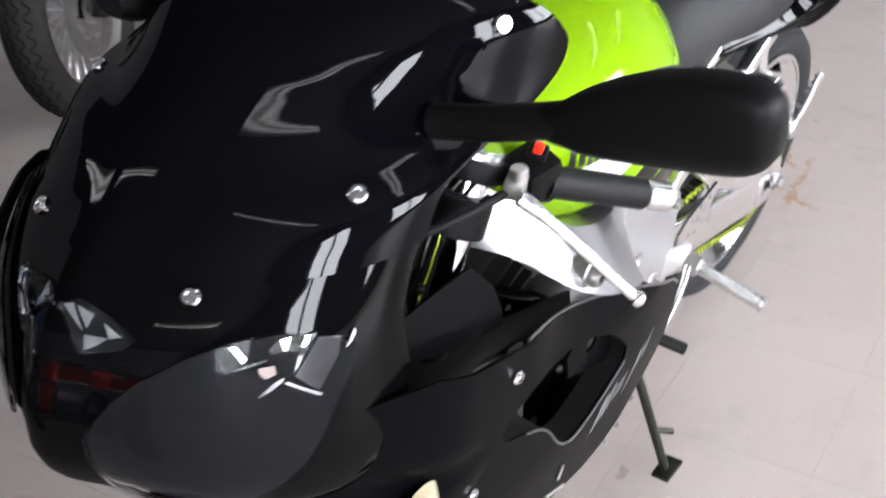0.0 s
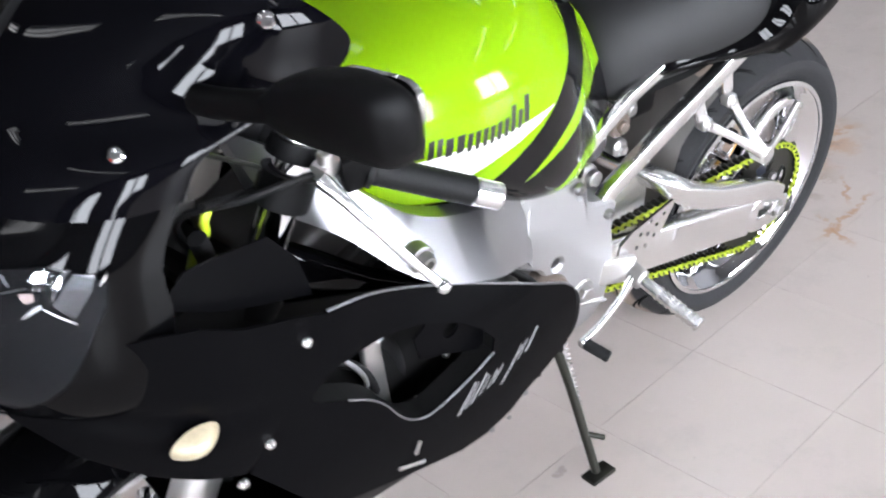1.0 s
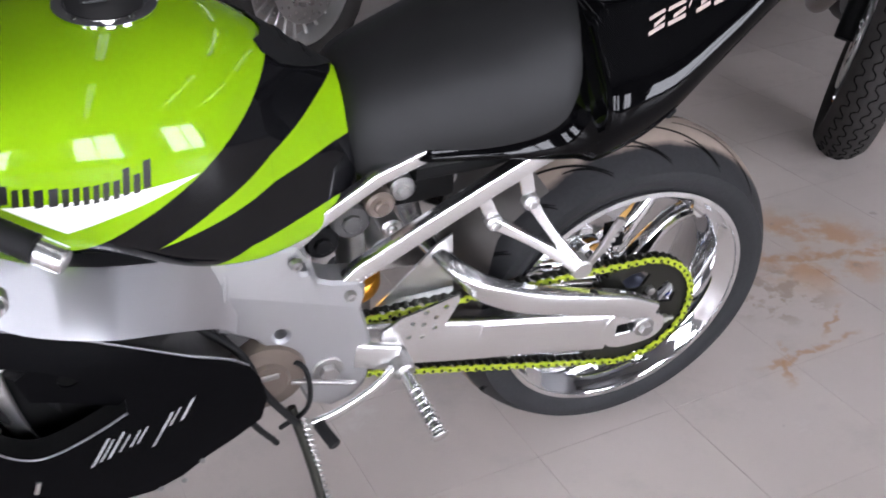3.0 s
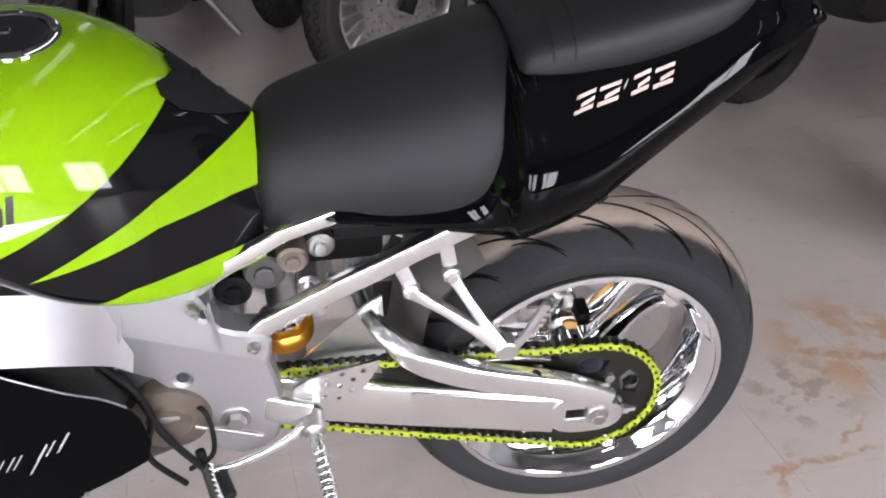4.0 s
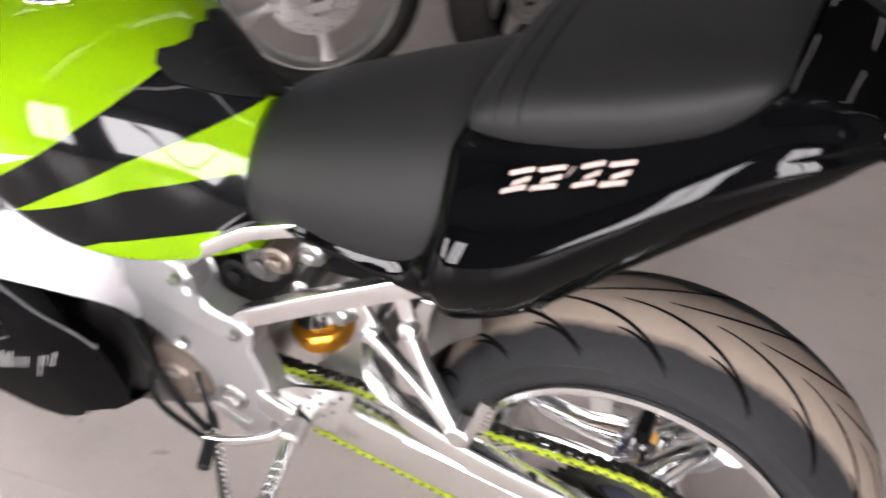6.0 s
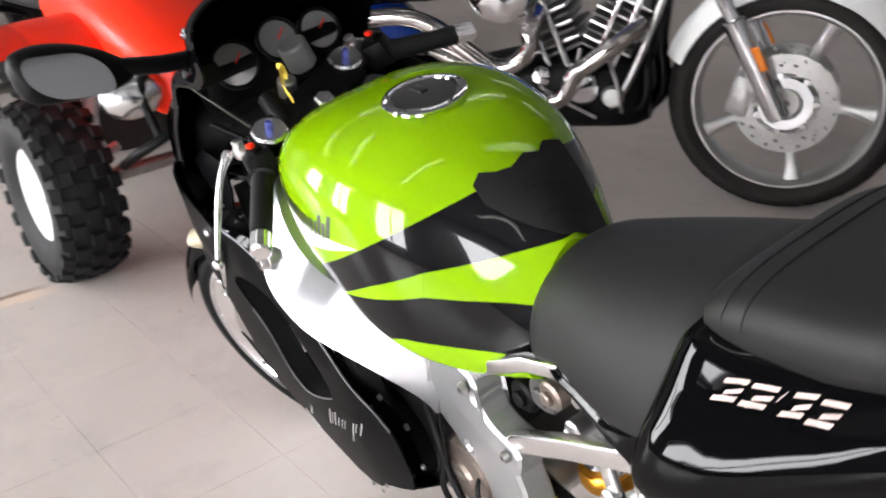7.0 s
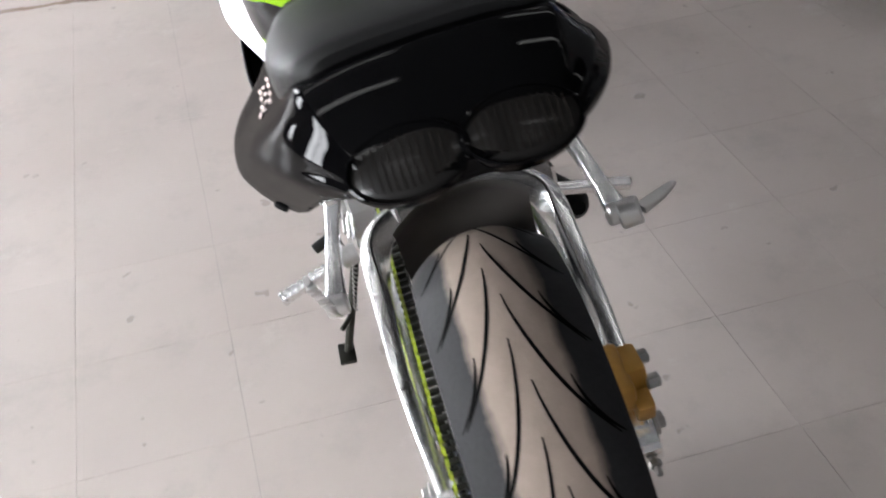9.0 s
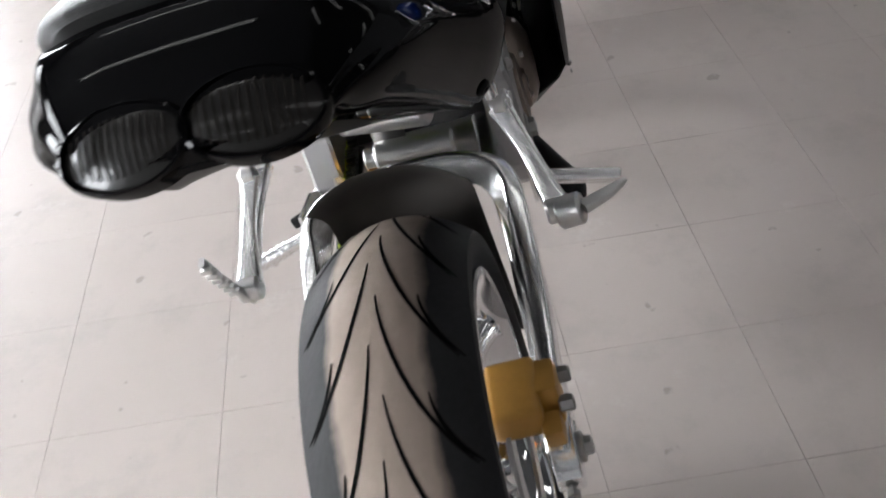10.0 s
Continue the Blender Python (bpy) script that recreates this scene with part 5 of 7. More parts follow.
for s in (1, -1):
    bm = shell(RECESS, [hole(0.912, 0.588, 0.013)], lambda x, z: fair_y(x, z) - 0.022)
    if s < 0:
        bmesh.ops.scale(bm, vec=(1, -1, 1), verts=bm.verts)
    part("recess_panel", bm, M_PANEL, side_panels[0 if s > 0 else 1], "black recessed panel with a round hole")
    # dark collar added behind the opening's rim to block the view through
    bm = bmesh.new()
    loft(bm, [[(x, s * (fair_y(x, z) - d), z) for x, z in arc_pts(CUT, 1)] for d in (0.003, 0.018, 0.036)], cap=False)
    part("opening_collar", bm, M_DARKIN, side_panels[0 if s > 0 else 1], "dark collar added inside the air opening")
    # thin grey metallic lines along the panel's edges
    loop = arc_pts(CUT, 1)
    low = sorted([q for q in loop if q[1] < 0.60 and (q[0] > 0.95 or q[1] < 0.545)], key=lambda q: q[0])
    bm = bmesh.new()
    sweep(bm, spline([(x, s * (fair_y(x, z) + 0.0005), z) for x, z in low], 30), circle(0.0016, 6))
    part("panel_edge", bm, M_EDGE, side_panels[0 if s > 0 else 1])
    bm = bmesh.new()
    sweep(bm, spline([(x, s * (fair_y(x, z) + 0.0005), z + 0.0005) for x, z in MID[:7]], 30), circle(0.0018, 6))
    part("panel_edge", bm, M_EDGE, side_panels[0 if s > 0 else 1])
    # small latch low on the panel
    bm = bmesh.new()
    y0 = fair_y(0.99, 0.42)
    for a, b in (((1.014, 0.411), (0.970, 0.395)), ((0.985, 0.420), (0.978, 0.440))):
        sweep(bm, [(a[0], s * (y0 + 0.003), a[1]), (b[0], s * (y0 + 0.003), b[1])], rect(0.003, 0.006, 0.001))
    part("latch", bm, M_CAST, side_panels[0 if s > 0 else 1], "small bare metal latch")
    for x, z in ((0.799, 0.352), (0.832, 0.348), (0.770, 0.385)):
        bm = bmesh.new()
        bolt(bm, (x, s * (fair_y(x, z) + 0.001), z), (0, s, 0), 0.004, 0.003)
        part("panel_screw", bm, M_STEEL, side_panels[0 if s > 0 else 1])
# front side panel, between nose and side fairing
FRONT = [(1.233, 0.575), (1.194, 0.627), (1.159, 0.682), (1.132, 0.730), (1.116, 0.757), (1.153, 0.772), (1.217, 0.792), (1.262, 0.812), (1.300, 0.812), (1.360, 0.800), (1.420, 0.780), (1.446, 0.752), (1.425, 0.700), (1.385, 0.650), (1.33, 0.612), (1.28, 0.590)]


def front_y(x, z):
    # the panel turns in under the nose, with a shallow crease running forward
    crease = 0.010 * math.exp(-((z - 0.690 - 0.25 * (x - 1.30)) / 0.014) ** 2) * max(0.0, min(1.0, (x - 1.17) / 0.12))
    return fair_y(x, z) - 2.0 * max(0.0, x - 1.22) ** 1.75 - 0.25 * max(0.0, 0.66 - z) ** 1.3 + 0.012 - crease


for s in (1, -1):
    bm = shell(FRONT, [], front_y, cell=0.014)
    if s < 0:
        bmesh.ops.scale(bm, vec=(1, -1, 1), verts=bm.verts)
    part("front_side_panel", bm, M_PANEL, bike, "gloss black front side panel")
# triangular inner panel behind the screen
INNER = [(1.108, 0.750), (1.153, 0.764), (1.217, 0.783), (1.280, 0.812), (1.242, 0.838), (1.196, 0.838), (1.145, 0.836), (1.118, 0.800)]
for s in (1, -1):
    bm = shell(INNER, [], lambda x, z: 0.240 - 0.30 * max(0, z - 0.77))
    if s < 0:
        bmesh.ops.scale(bm, vec=(1, -1, 1), verts=bm.verts)
    part("inner_panel", bm, M_PANEL, bike, "satin black inner fairing panel")
for s in (1, -1):
    for x, z in ((1.149, 0.737), (1.204, 0.612), (1.238, 0.562)):
        bm = bmesh.new()
        bolt(bm, (x, s * (front_y(x, z) + 0.001), z), (0, s, 0), 0.0075, 0.005)
        part("fairing_bolt", bm, M_CHROME, bike)
# dark sheet added behind the panels to close the view through their gaps
BACKING = [(0.82, 0.42), (1.15, 0.42), (1.25, 0.58), (1.265, 0.74), (1.19, 0.775), (1.12, 0.70), (1.00, 0.655), (0.86, 0.60)]
for s in (1, -1):
    bm = shell(BACKING, [], lambda x, z: 0.182)
    if s < 0:
        bmesh.ops.scale(bm, vec=(1, -1, 1), verts=bm.verts)
    part("gap_backing", bm, M_DARKIN, bike, "dark sheet added behind the fairing gaps")
# script on the side fairing: slanted silver bars
for s in (1, -1):
    tr = FT if s > 0 else tree_of(side_panels[1])
    for x, z, w, h in ((0.912, 0.440, 0.006, 0.060), (0.900, 0.446, 0.0045, 0.048), (0.890, 0.448, 0.006, 0.056), (0.874, 0.456, 0.0045, 0.036), (0.860, 0.460, 0.0045, 0.036), (0.850, 0.463, 0.0045, 0.036), (0.832, 0.448, 0.005, 0.068), (0.816, 0.478, 0.0045, 0.036), (0.805, 0.482, 0.0045, 0.036), (0.790, 0.486, 0.006, 0.044)):
        bm = bmesh.new()
        w, h = w * 0.7, h * 0.85
        q = [(x, z), (x - w, z + 0.002), (x - w - h * 0.55, z + h), (x - h * 0.55, z + h - 0.002)]
        drape(bm, q, tr, (0, 0.6 * s, 0), (0, -s, 0), (1, 0, 0), (0, 0, 1), 0.0008, 0.012)
        part("script_bar", bm, M_DECALS, bike)
# side signals
for s in (1, -1):
    bm = bmesh.new()
    c = Vector((1.284, s * (front_y(1.284, 0.666) + 0.002), 0.666))
    rings = []
    for f in np.linspace(1.0, 0.05, 7):
        rings.append([c + Vector((0.028 * f * math.cos(a) - 0.009 * f * math.sin(a), s * (0.004 + 0.020 * (1 - f * f)), 0.019 * f * math.sin(a) + 0.004 * f * math.cos(a))) for a in np.linspace(0, 2 * math.pi, 25)[:-1]])
    loft(bm, rings)
    part("turn_signal", bm, M_SIGNAL, bike, "pale flush turn signal")
# belly pan
bm = bmesh.new()
for s in (1, -1):
    rows = []
    for x in np.linspace(0.74, 1.26, 14):
        f = (x - 0.74) / 0.52
        zt = 0.40 - 0.01 * math.sin(math.pi * f) + 0.06 * f ** 3
        zb = 0.335 - 0.09 * math.sin(math.pi * min(1, f * 1.05)) ** 0.8
        y0 = fair_y(x, zt) - 0.004
        rows.append([(x, s * y0, zt), (x, s * (y0 * 0.93), zt * 0.65 + zb * 0.35), (x, s * y0 * 0.72, zb + 0.015), (x, s * y0 * 0.4, zb), (x, 0, zb)])
    loft(bm, rows, cap=False, closed=False)
bmesh.ops.remove_doubles(bm, verts=bm.verts, dist=1e-4)
bmesh.ops.recalc_face_normals(bm, faces=bm.faces)
bmesh.ops.solidify(bm, geom=bm.faces[:], thickness=0.003)
part("belly_pan", bm, M_PANEL, bike, "satin black belly pan")

# ---- front end: forks, bars, mirrors, cockpit, front wheel ----
STEER = 22.0
HEAD, RAKE = Vector((1.078, 0.048, 0.868)), Vector((math.sin(radians(24)), 0, -math.cos(radians(24))))
STM = Matrix.Translation(HEAD) @ Matrix.Rotation(radians(-STEER), 4, RAKE) @ Matrix.Translation(-HEAD)
fork = new("front_fork")
fork.parent = bike
fork.matrix_basis = STM
tagged(fork, "front fork turned a little to the left")
AX = Vector((1.415, 0.048, 0.30))


def along(y, d, off=0.0):
    """A point of a fork leg, d metres down from the top yoke."""
    fwd = Vector((RAKE.z * -1, 0, RAKE.x))
    return HEAD + RAKE * d + fwd * (0.032 + off) + Vector((0, y, 0))


for s in (1, -1):
    bm = bmesh.new()
    drum(bm, along(0.105 * s, -0.03), along(0.105 * s, 0.36), 0.023, 20)
    part("fork_tube", bm, M_CHROME, fork)
    bm = bmesh.new()
    drum(bm, along(0.105 * s, 0.34), along(0.105 * s, 0.70), 0.030, 20, 0.004)
    part("fork_slider", bm, M_CAST, fork)
    bm = bmesh.new()
    drum(bm, along(0.105 * s, -0.028), along(0.105 * s, -0.040), 0.030, 24, 0.004)
    part("fork_cap", bm, M_ALU, fork)
    bm = bmesh.new()
    drum(bm, along(0.105 * s, -0.040), along(0.105 * s, -0.056), 0.0065, 6, 0.0015)
    part("preload_adjuster", bm, M_BLUE, fork, "blue anodised adjuster")
bm = bmesh.new()
c0, c1 = along(0, -0.02), along(0, 0.17)
for c, h in ((c0, 0.022), (c1, 0.03)):
    rot = math.degrees(math.atan2(RAKE.x, -RAKE.z))
    block(bm, c - Vector((0.012, 0, 0)), (0.075, 0.20, h), 0.008, (0, -rot, 0))
    for s in (1, -1):
        lathe(bm, [(0.024, -h / 2), (0.034, -h / 2), (0.036, 0), (0.034, h / 2), (0.024, h / 2)], c + Vector((0, 0.105 * s, 0)), RAKE, 24, closed=True)
part("yoke", bm, M_PLAST, fork, "black fork yokes")
bm = bmesh.new()
drum(bm, HEAD + Vector((0.0, 0, 0.0)) - RAKE * 0.025, HEAD - RAKE * 0.045, 0.018, 6, 0.003)
part("stem_nut", bm, M_ALU, fork)
bm = bmesh.new()
drum(bm, along(0, -0.01, 0.045), along(0, -0.045, 0.045), 0.016, 16, 0.003)
part("ignition_lock", bm, M_STEEL, fork)
bm = bmesh.new()
q = along(0, -0.045, 0.045)
plate(bm, arc_pts([(q.x - 0.01, q.z + 0.03), (q.x + 0.01, q.z + 0.03), (q.x + 0.006, q.z), (q.x - 0.006, q.z)], 1), q.y - 0.001, q.y + 0.001)
sweep(bm, spline([q + Vector((0, 0.0, 0.022)), q + Vector((-0.03, 0.035, 0.01)), q + Vector((-0.055, 0.05, -0.005))], 8), rect(0.014, 0.002, 0.0008), side=(0, 0, 1))
part("key", bm, M_YWIRE, fork, "key with a yellow tag")


def unsteer(p):
    """From the bike's space to the fork's own."""
    return STM.inverted() @ Vector(p)


def bars(s):
    """One clip-on with its grip, switch and lever; its points lie on the left in the bike's space."""
    def P(*p):
        q = unsteer(p)
        return Vector((q.x, HEAD.y + (q.y - HEAD.y) * s, q.z))
    g = new("handlebar")
    g.parent = fork
    tagged(g, "black rubber grip with a bare metal bar end")
    b, e = P(1.006, 0.208, 0.856), P(0.906, 0.272, 0.816)
    bm = bmesh.new()
    drum(bm, P(1.050, 0.165, 0.885), b, 0.0115, 14)
    lathe(bm, [(0.024, -0.02), (0.033, -0.02), (0.033, 0.02), (0.024, 0.02)], along(0.105 * s, 0.03), RAKE, 20, closed=True)
    part("bar", bm, M_PLAST, g)
    bm = bmesh.new()
    d = e - b
    prof = [(0.0115, 0), (0.021, 0.0), (0.022, 0.006)]
    for k in range(30):
        u = 0.008 + (d.length - 0.012) * k / 29
        prof.append((0.0168 + (0.0009 if k % 2 else 0), u))
    prof += [(0.0175, d.length), (0.0115, d.length)]
    lathe(bm, prof, b, d, 20, closed=True)
    part("grip", bm, M_RUBBER, g)
    bm = bmesh.new()
    drum(bm, e, e + d.normalized() * 0.036, 0.0165, 20, 0.003)
    part("bar_end", bm, M_ALU, g, "bare metal bar end")
    bm = bmesh.new()
    m = P(1.018, 0.200, 0.866)
    block(bm, m, (0.046, 0.046, 0.050), 0.010, (0, 12, 30 * -s))
    block(bm, m + Vector((0, 0, 0.028)), (0.022, 0.020, 0.012), 0.004)
    part("switch_box", bm, M_PLAST, g)
    bm = bmesh.new()
    block(bm, m + Vector((0.004, 0, 0.036)), (0.012, 0.010, 0.009), 0.002)
    part("switch_button", bm, M_RED, g, "small red button")
    bm = bmesh.new()
    path = spline([P(1.078, 0.225, 0.882), P(1.068, 0.246, 0.866), P(1.054, 0.266, 0.844), P(1.036, 0.286, 0.817), P(1.016, 0.306, 0.787), P(0.994, 0.326, 0.757)], 16)
    sweep(bm, path, rect(0.009, 0.013, 0.004), scale=[1.5, 1.5, 1.3, 1.15, 1.05, 1, 1, 1, 1, 1, 1, 0.95, 0.9, 0.85, 0.85, 0.9, 0.9])
    tip = path[-1]
    bmesh.ops.create_uvsphere(bm, u_segments=14, v_segments=10, radius=0.009, matrix=Matrix.Translation(tip))
    part("lever", bm, M_ALU, g, "bare aluminium lever with a ball end")
    bm = bmesh.new()
    block(bm, P(1.060, 0.208, 0.880), (0.032, 0.020, 0.020), 0.005)
    drum(bm, P(1.062, 0.212, 0.875), P(1.062, 0.212, 0.902), 0.009, 12)
    part("perch", bm, M_CAST, g)
    if s < 0:
        bm = bmesh.new()
        drum(bm, P(1.13, 0.15, 0.905), P(1.13, 0.15, 0.955), 0.026, 20, 0.004)
        part("brake_reservoir", bm, M_DIAL, g)
    return g


bars(1)
bars(-1)
bm = bmesh.new()
drum(bm, (1.122, 0.120, 0.924), (1.042, 0.122, 0.872), 0.017, 16)
part("stay_bar", bm, M_PLAST, bike)
bm = bmesh.new()
drum(bm, (1.044, 0.122, 0.873), (1.026, 0.1225, 0.861), 0.0175, 16, 0.003)
part("stay_cap", bm, M_ALU, bike)
# clutch cable and hoses
for pts, r, m, nm in ((((1.062, 0.212, 0.880), (1.14, 0.18, 0.86), (1.19, 0.10, 0.80), (1.12, 0.10, 0.66)), 0.0045, M_RUBBER, "clutch_cable"),
                      (((1.165, 0.135, 0.835), (1.175, 0.140, 0.822), (1.176, 0.140, 0.806), (1.190, 0.140, 0.792), (1.195, 0.13, 0.76)), 0.0055, M_LIMEP, "lime_hose"),
                      (((1.205, 0.21, 0.959), (1.13, 0.165, 0.892), (1.068, 0.12, 0.829)), 0.0028, M_CHAIND, "stay_rod"),
                      (((1.203, 0.20, 0.889), (1.14, 0.16, 0.853), (1.078, 0.12, 0.819)), 0.0045, M_PLAST, "stay_rod"),
                      (((1.25, 0.21, 0.80), (1.20, 0.17, 0.78), (1.16, 0.10, 0.76)), 0.006, M_RUBBER, "drain_hose"),
                      (((1.20, 0.17, 0.83), (1.17, 0.16, 0.73), (1.12, 0.14, 0.62)), 0.011, M_RUBBER, "coolant_hose"),
                      (((1.14, 0.12, 0.64), (1.22, 0.14, 0.70), (1.25, 0.13, 0.78)), 0.0022, M_RED, "red_wire")):
    bm = bmesh.new()
    tube(bm, pts, r, 10, 18)
    part(nm, bm, m, bike)

bm = bmesh.new()
plate(bm, arc_pts([(1.120, 0.868), (1.088, 0.826), (1.103, 0.777), (1.178, 0.772), (1.172, 0.828)], 1), 0.030, 0.036)
part("cover_plate", bm, M_GREYPL, bike, "dull grey cover plate beside the steering head", smooth=False)
# front wheel, mudguard
fw = wheel(fork, AX, 0.298, 0.125, 0.2285, 3, M_CHROME, M_RUBBER, spoke_a=80, n=80)
tagged(fw[0], "black front tyre")
bm = bmesh.new()
rows = []
for a in np.linspace(15, 150, 22):
    row = []
    for u in np.linspace(-1, 1, 13):
        rr = 0.318 - 0.045 * abs(u) ** 2.6
        row.append((AX.x + rr * math.cos(radians(a)), AX.y + 0.078 * u, AX.z + rr * math.sin(radians(a))))
    rows.append(row)
loft(bm, rows, cap=False, closed=False)
bmesh.ops.solidify(bm, geom=bm.faces[:], thickness=0.003)
part("front_mudguard", bm, M_BLACK, fork, "gloss black front mudguard")
for s in (1, -1):
    bm = bmesh.new()
    lathe(bm, [(0.085, 0.066), (0.155, 0.066), (0.155, 0.071), (0.085, 0.071)], AX if s > 0 else AX - Vector((0, 0.137, 0)), n=56, closed=True)
    part("front_disc", bm, M_DISC, fork)

# mirrors
for s in (1, -1):
    mir = new("mirror")
    mir.parent = bike
    tagged(mir, "matt black rear-view mirror")
    bm = bmesh.new()
    rows = [(0.300, 1.176, 1.038, 0.010, 0.014), (0.312, 1.172, 1.042, 0.015, 0.021), (0.336, 1.168, 1.052, 0.022, 0.032), (0.372, 1.164, 1.066, 0.027, 0.040), (0.416, 1.160, 1.079, 0.029, 0.043), (0.448, 1.158, 1.085, 0.027, 0.040), (0.464, 1.158, 1.088, 0.022, 0.032), (0.472, 1.158, 1.089, 0.010, 0.017)]
    rings = []
    for y, x, z, hx, hz in spline(rows, 26):
        ring = []
        for k in range(28):
            a = 2 * math.pi * k / 28
            c, q = math.cos(a), math.sin(a)
            ring.append((x + hx * math.copysign(abs(c) ** 0.75, c) + 0.25 * hz * q, s * y, z + hz * math.copysign(abs(q) ** 0.8, q)))
        rings.append(ring)
    loft(bm, rings)
    part("housing", bm, M_PLAST, mir)
    bm = bmesh.new()
    rings = [[(x + 0.2 * 0.045 * math.sin(a), s * (0.398 + 0.060 * math.copysign(abs(math.cos(a)) ** 0.7, math.cos(a))), 1.074 + 0.026 * math.cos(a) + 0.033 * math.copysign(abs(math.sin(a)) ** 0.8, math.sin(a))) for a in np.linspace(0, 2 * math.pi, 29)[:-1]] for x in (1.135, 1.129)]
    loft(bm, rings)
    part("glass", bm, M_CHROME, mir, "mirror glass")
    bm = bmesh.new()
    tube(bm, [(1.192, 0.205 * s, 1.010), (1.184, 0.250 * s, 1.022), (1.172, 0.316 * s, 1.046)], 0.015, 14, 8, side=(0, 0, 1))
    part("stem", bm, M_PLAST, mir)
    bm = bmesh.new()
    body(bm, [(1.20, 0.020, 1.006, 0.974), (1.18, 0.030, 1.010, 0.965), (1.15, 0.026, 1.004, 0.968)], n=16, steps=8)
    bmesh.ops.translate(bm, verts=bm.verts, vec=(0, 0.195 * s, 0))
    part("mount", bm, M_PLAST, mir)

# cockpit
dash = new("instrument_panel")
dash.parent = bike
tagged(dash, "black instrument panel with round grey dials")
bm = bmesh.new()
block(bm, (1.262, 0.043, 0.925), (0.06, 0.27, 0.10), 0.025, (0, -28, 0), 3)
part("binnacle", bm, M_PLAST, dash)
face = Vector((-0.86, 0, 0.50))
for y, r, up in ((0.118, 0.040, 0.004), (0.030, 0.036, 0.016), (-0.050, 0.036, 0.004)):
    c = Vector((1.236, y, 0.950 + up))
    bm = bmesh.new()
    lathe(bm, [(r * 0.93, 0.0), (r + 0.003, 0.0), (r + 0.004, 0.012), (r + 0.001, 0.015), (r * 0.93, 0.012)], c, face, 32, closed=True)
    part("dial_ring", bm, M_PLAST, dash)
    bm = bmesh.new()
    lathe(bm, [(0.0003, 0.010), (r * 0.94, 0.009), (r * 0.94, 0.0)], c, face, 32)
    dial = part("dial", bm, M_DIAL, dash, "grey dial face")
    bm = bmesh.new()
    w = face.normalized()
    sweep(bm, [c + w * 0.0115, c + w * 0.0115 + Vector((0.0, -r * 0.45, 0)) + Vector((0.5, 0, 0.86)) * r * 0.4], rect(0.003, 0.002, 0.0008), side=(0, 0, 1))
    part("needle", bm, M_RED, dial)
# inside of the nose
bm = bmesh.new()
body(bm, [(1.43, 0.10, 0.88, 0.76), (1.38, 0.15, 0.90, 0.75), (1.32, 0.16, 0.88, 0.75), (1.28, 0.12, 0.85, 0.76)], n=24, steps=8, pt=4, pb=4)
bmesh.ops.translate(bm, verts=bm.verts, vec=(0, NOSE_Y, 0))
part("lamp_housing", bm, M_DARKIN, bike)

# ---- engine ----
eng = new("engine")
eng.parent = bike
tagged(eng, "dark grey four-cylinder engine")
bm = bmesh.new()
body(bm, [(0.60, 0.130, 0.50, 0.34), (0.66, 0.150, 0.545, 0.30), (0.80, 0.165, 0.545, 0.27), (0.95, 0.160, 0.52, 0.27), (1.03, 0.13, 0.46, 0.31)], n=32, steps=14, pt=5, pb=4)
part("crankcase", bm, M_ENGINE, eng)
for k in range(9):
    f = k / 8
    bm = bmesh.new()
    block(bm, (0.93 + 0.055 * f, 0, 0.50 + 0.13 * f), (0.20, 0.26 - 0.02 * (k % 2), 0.009), 0.002, (0, 24, 0))
    part("cooling_fin", bm, M_ENGINE, eng)
bm = bmesh.new()
block(bm, (0.955, 0, 0.565), (0.165, 0.22, 0.17), 0.01, (0, 24, 0))
part("cylinder_block", bm, M_ENGINE, eng)
bm = bmesh.new()
block(bm, (1.005, 0, 0.67), (0.17, 0.20, 0.07), 0.02, (0, 24, 0), 3)
part("cam_cover", bm, M_ENGINE, eng)
for s in (1, -1):
    bm = bmesh.new()
    lathe(bm, [(0.0003, 0.040), (0.030, 0.040), (0.034, 0.034), (0.058, 0.030), (0.064, 0.018), (0.066, 0.0)], (0.655, s * 0.142, 0.425), (0, s, 0), 36)
    part("sprocket_cover", bm, M_BRONZE, eng, "bronze-grey round cover")
    bm = bmesh.new()
    lathe(bm, [(0.0003, 0.050), (0.040, 0.050), (0.046, 0.042), (0.074, 0.036), (0.082, 0.022), (0.084, 0.0)], (0.845, s * 0.150, 0.395), (0, s, 0), 40)
    part("generator_cover", bm, M_DARKIN, eng, "black round cover")
    for k in range(6):
        a = radians(60 * k + 15)
        bm = bmesh.new()
        bolt(bm, (0.845 + 0.077 * math.cos(a), s * 0.184, 0.395 + 0.077 * math.sin(a)), (0, s, 0), 0.006, 0.006)
        part("cover_bolt", bm, M_STEEL, eng)
    bm = bmesh.new()
    block(bm, (0.655, s * 0.178, 0.437), (0.035, 0.012, 0.012), 0.004)
    part("drain_boss", bm, M_STEEL, eng)
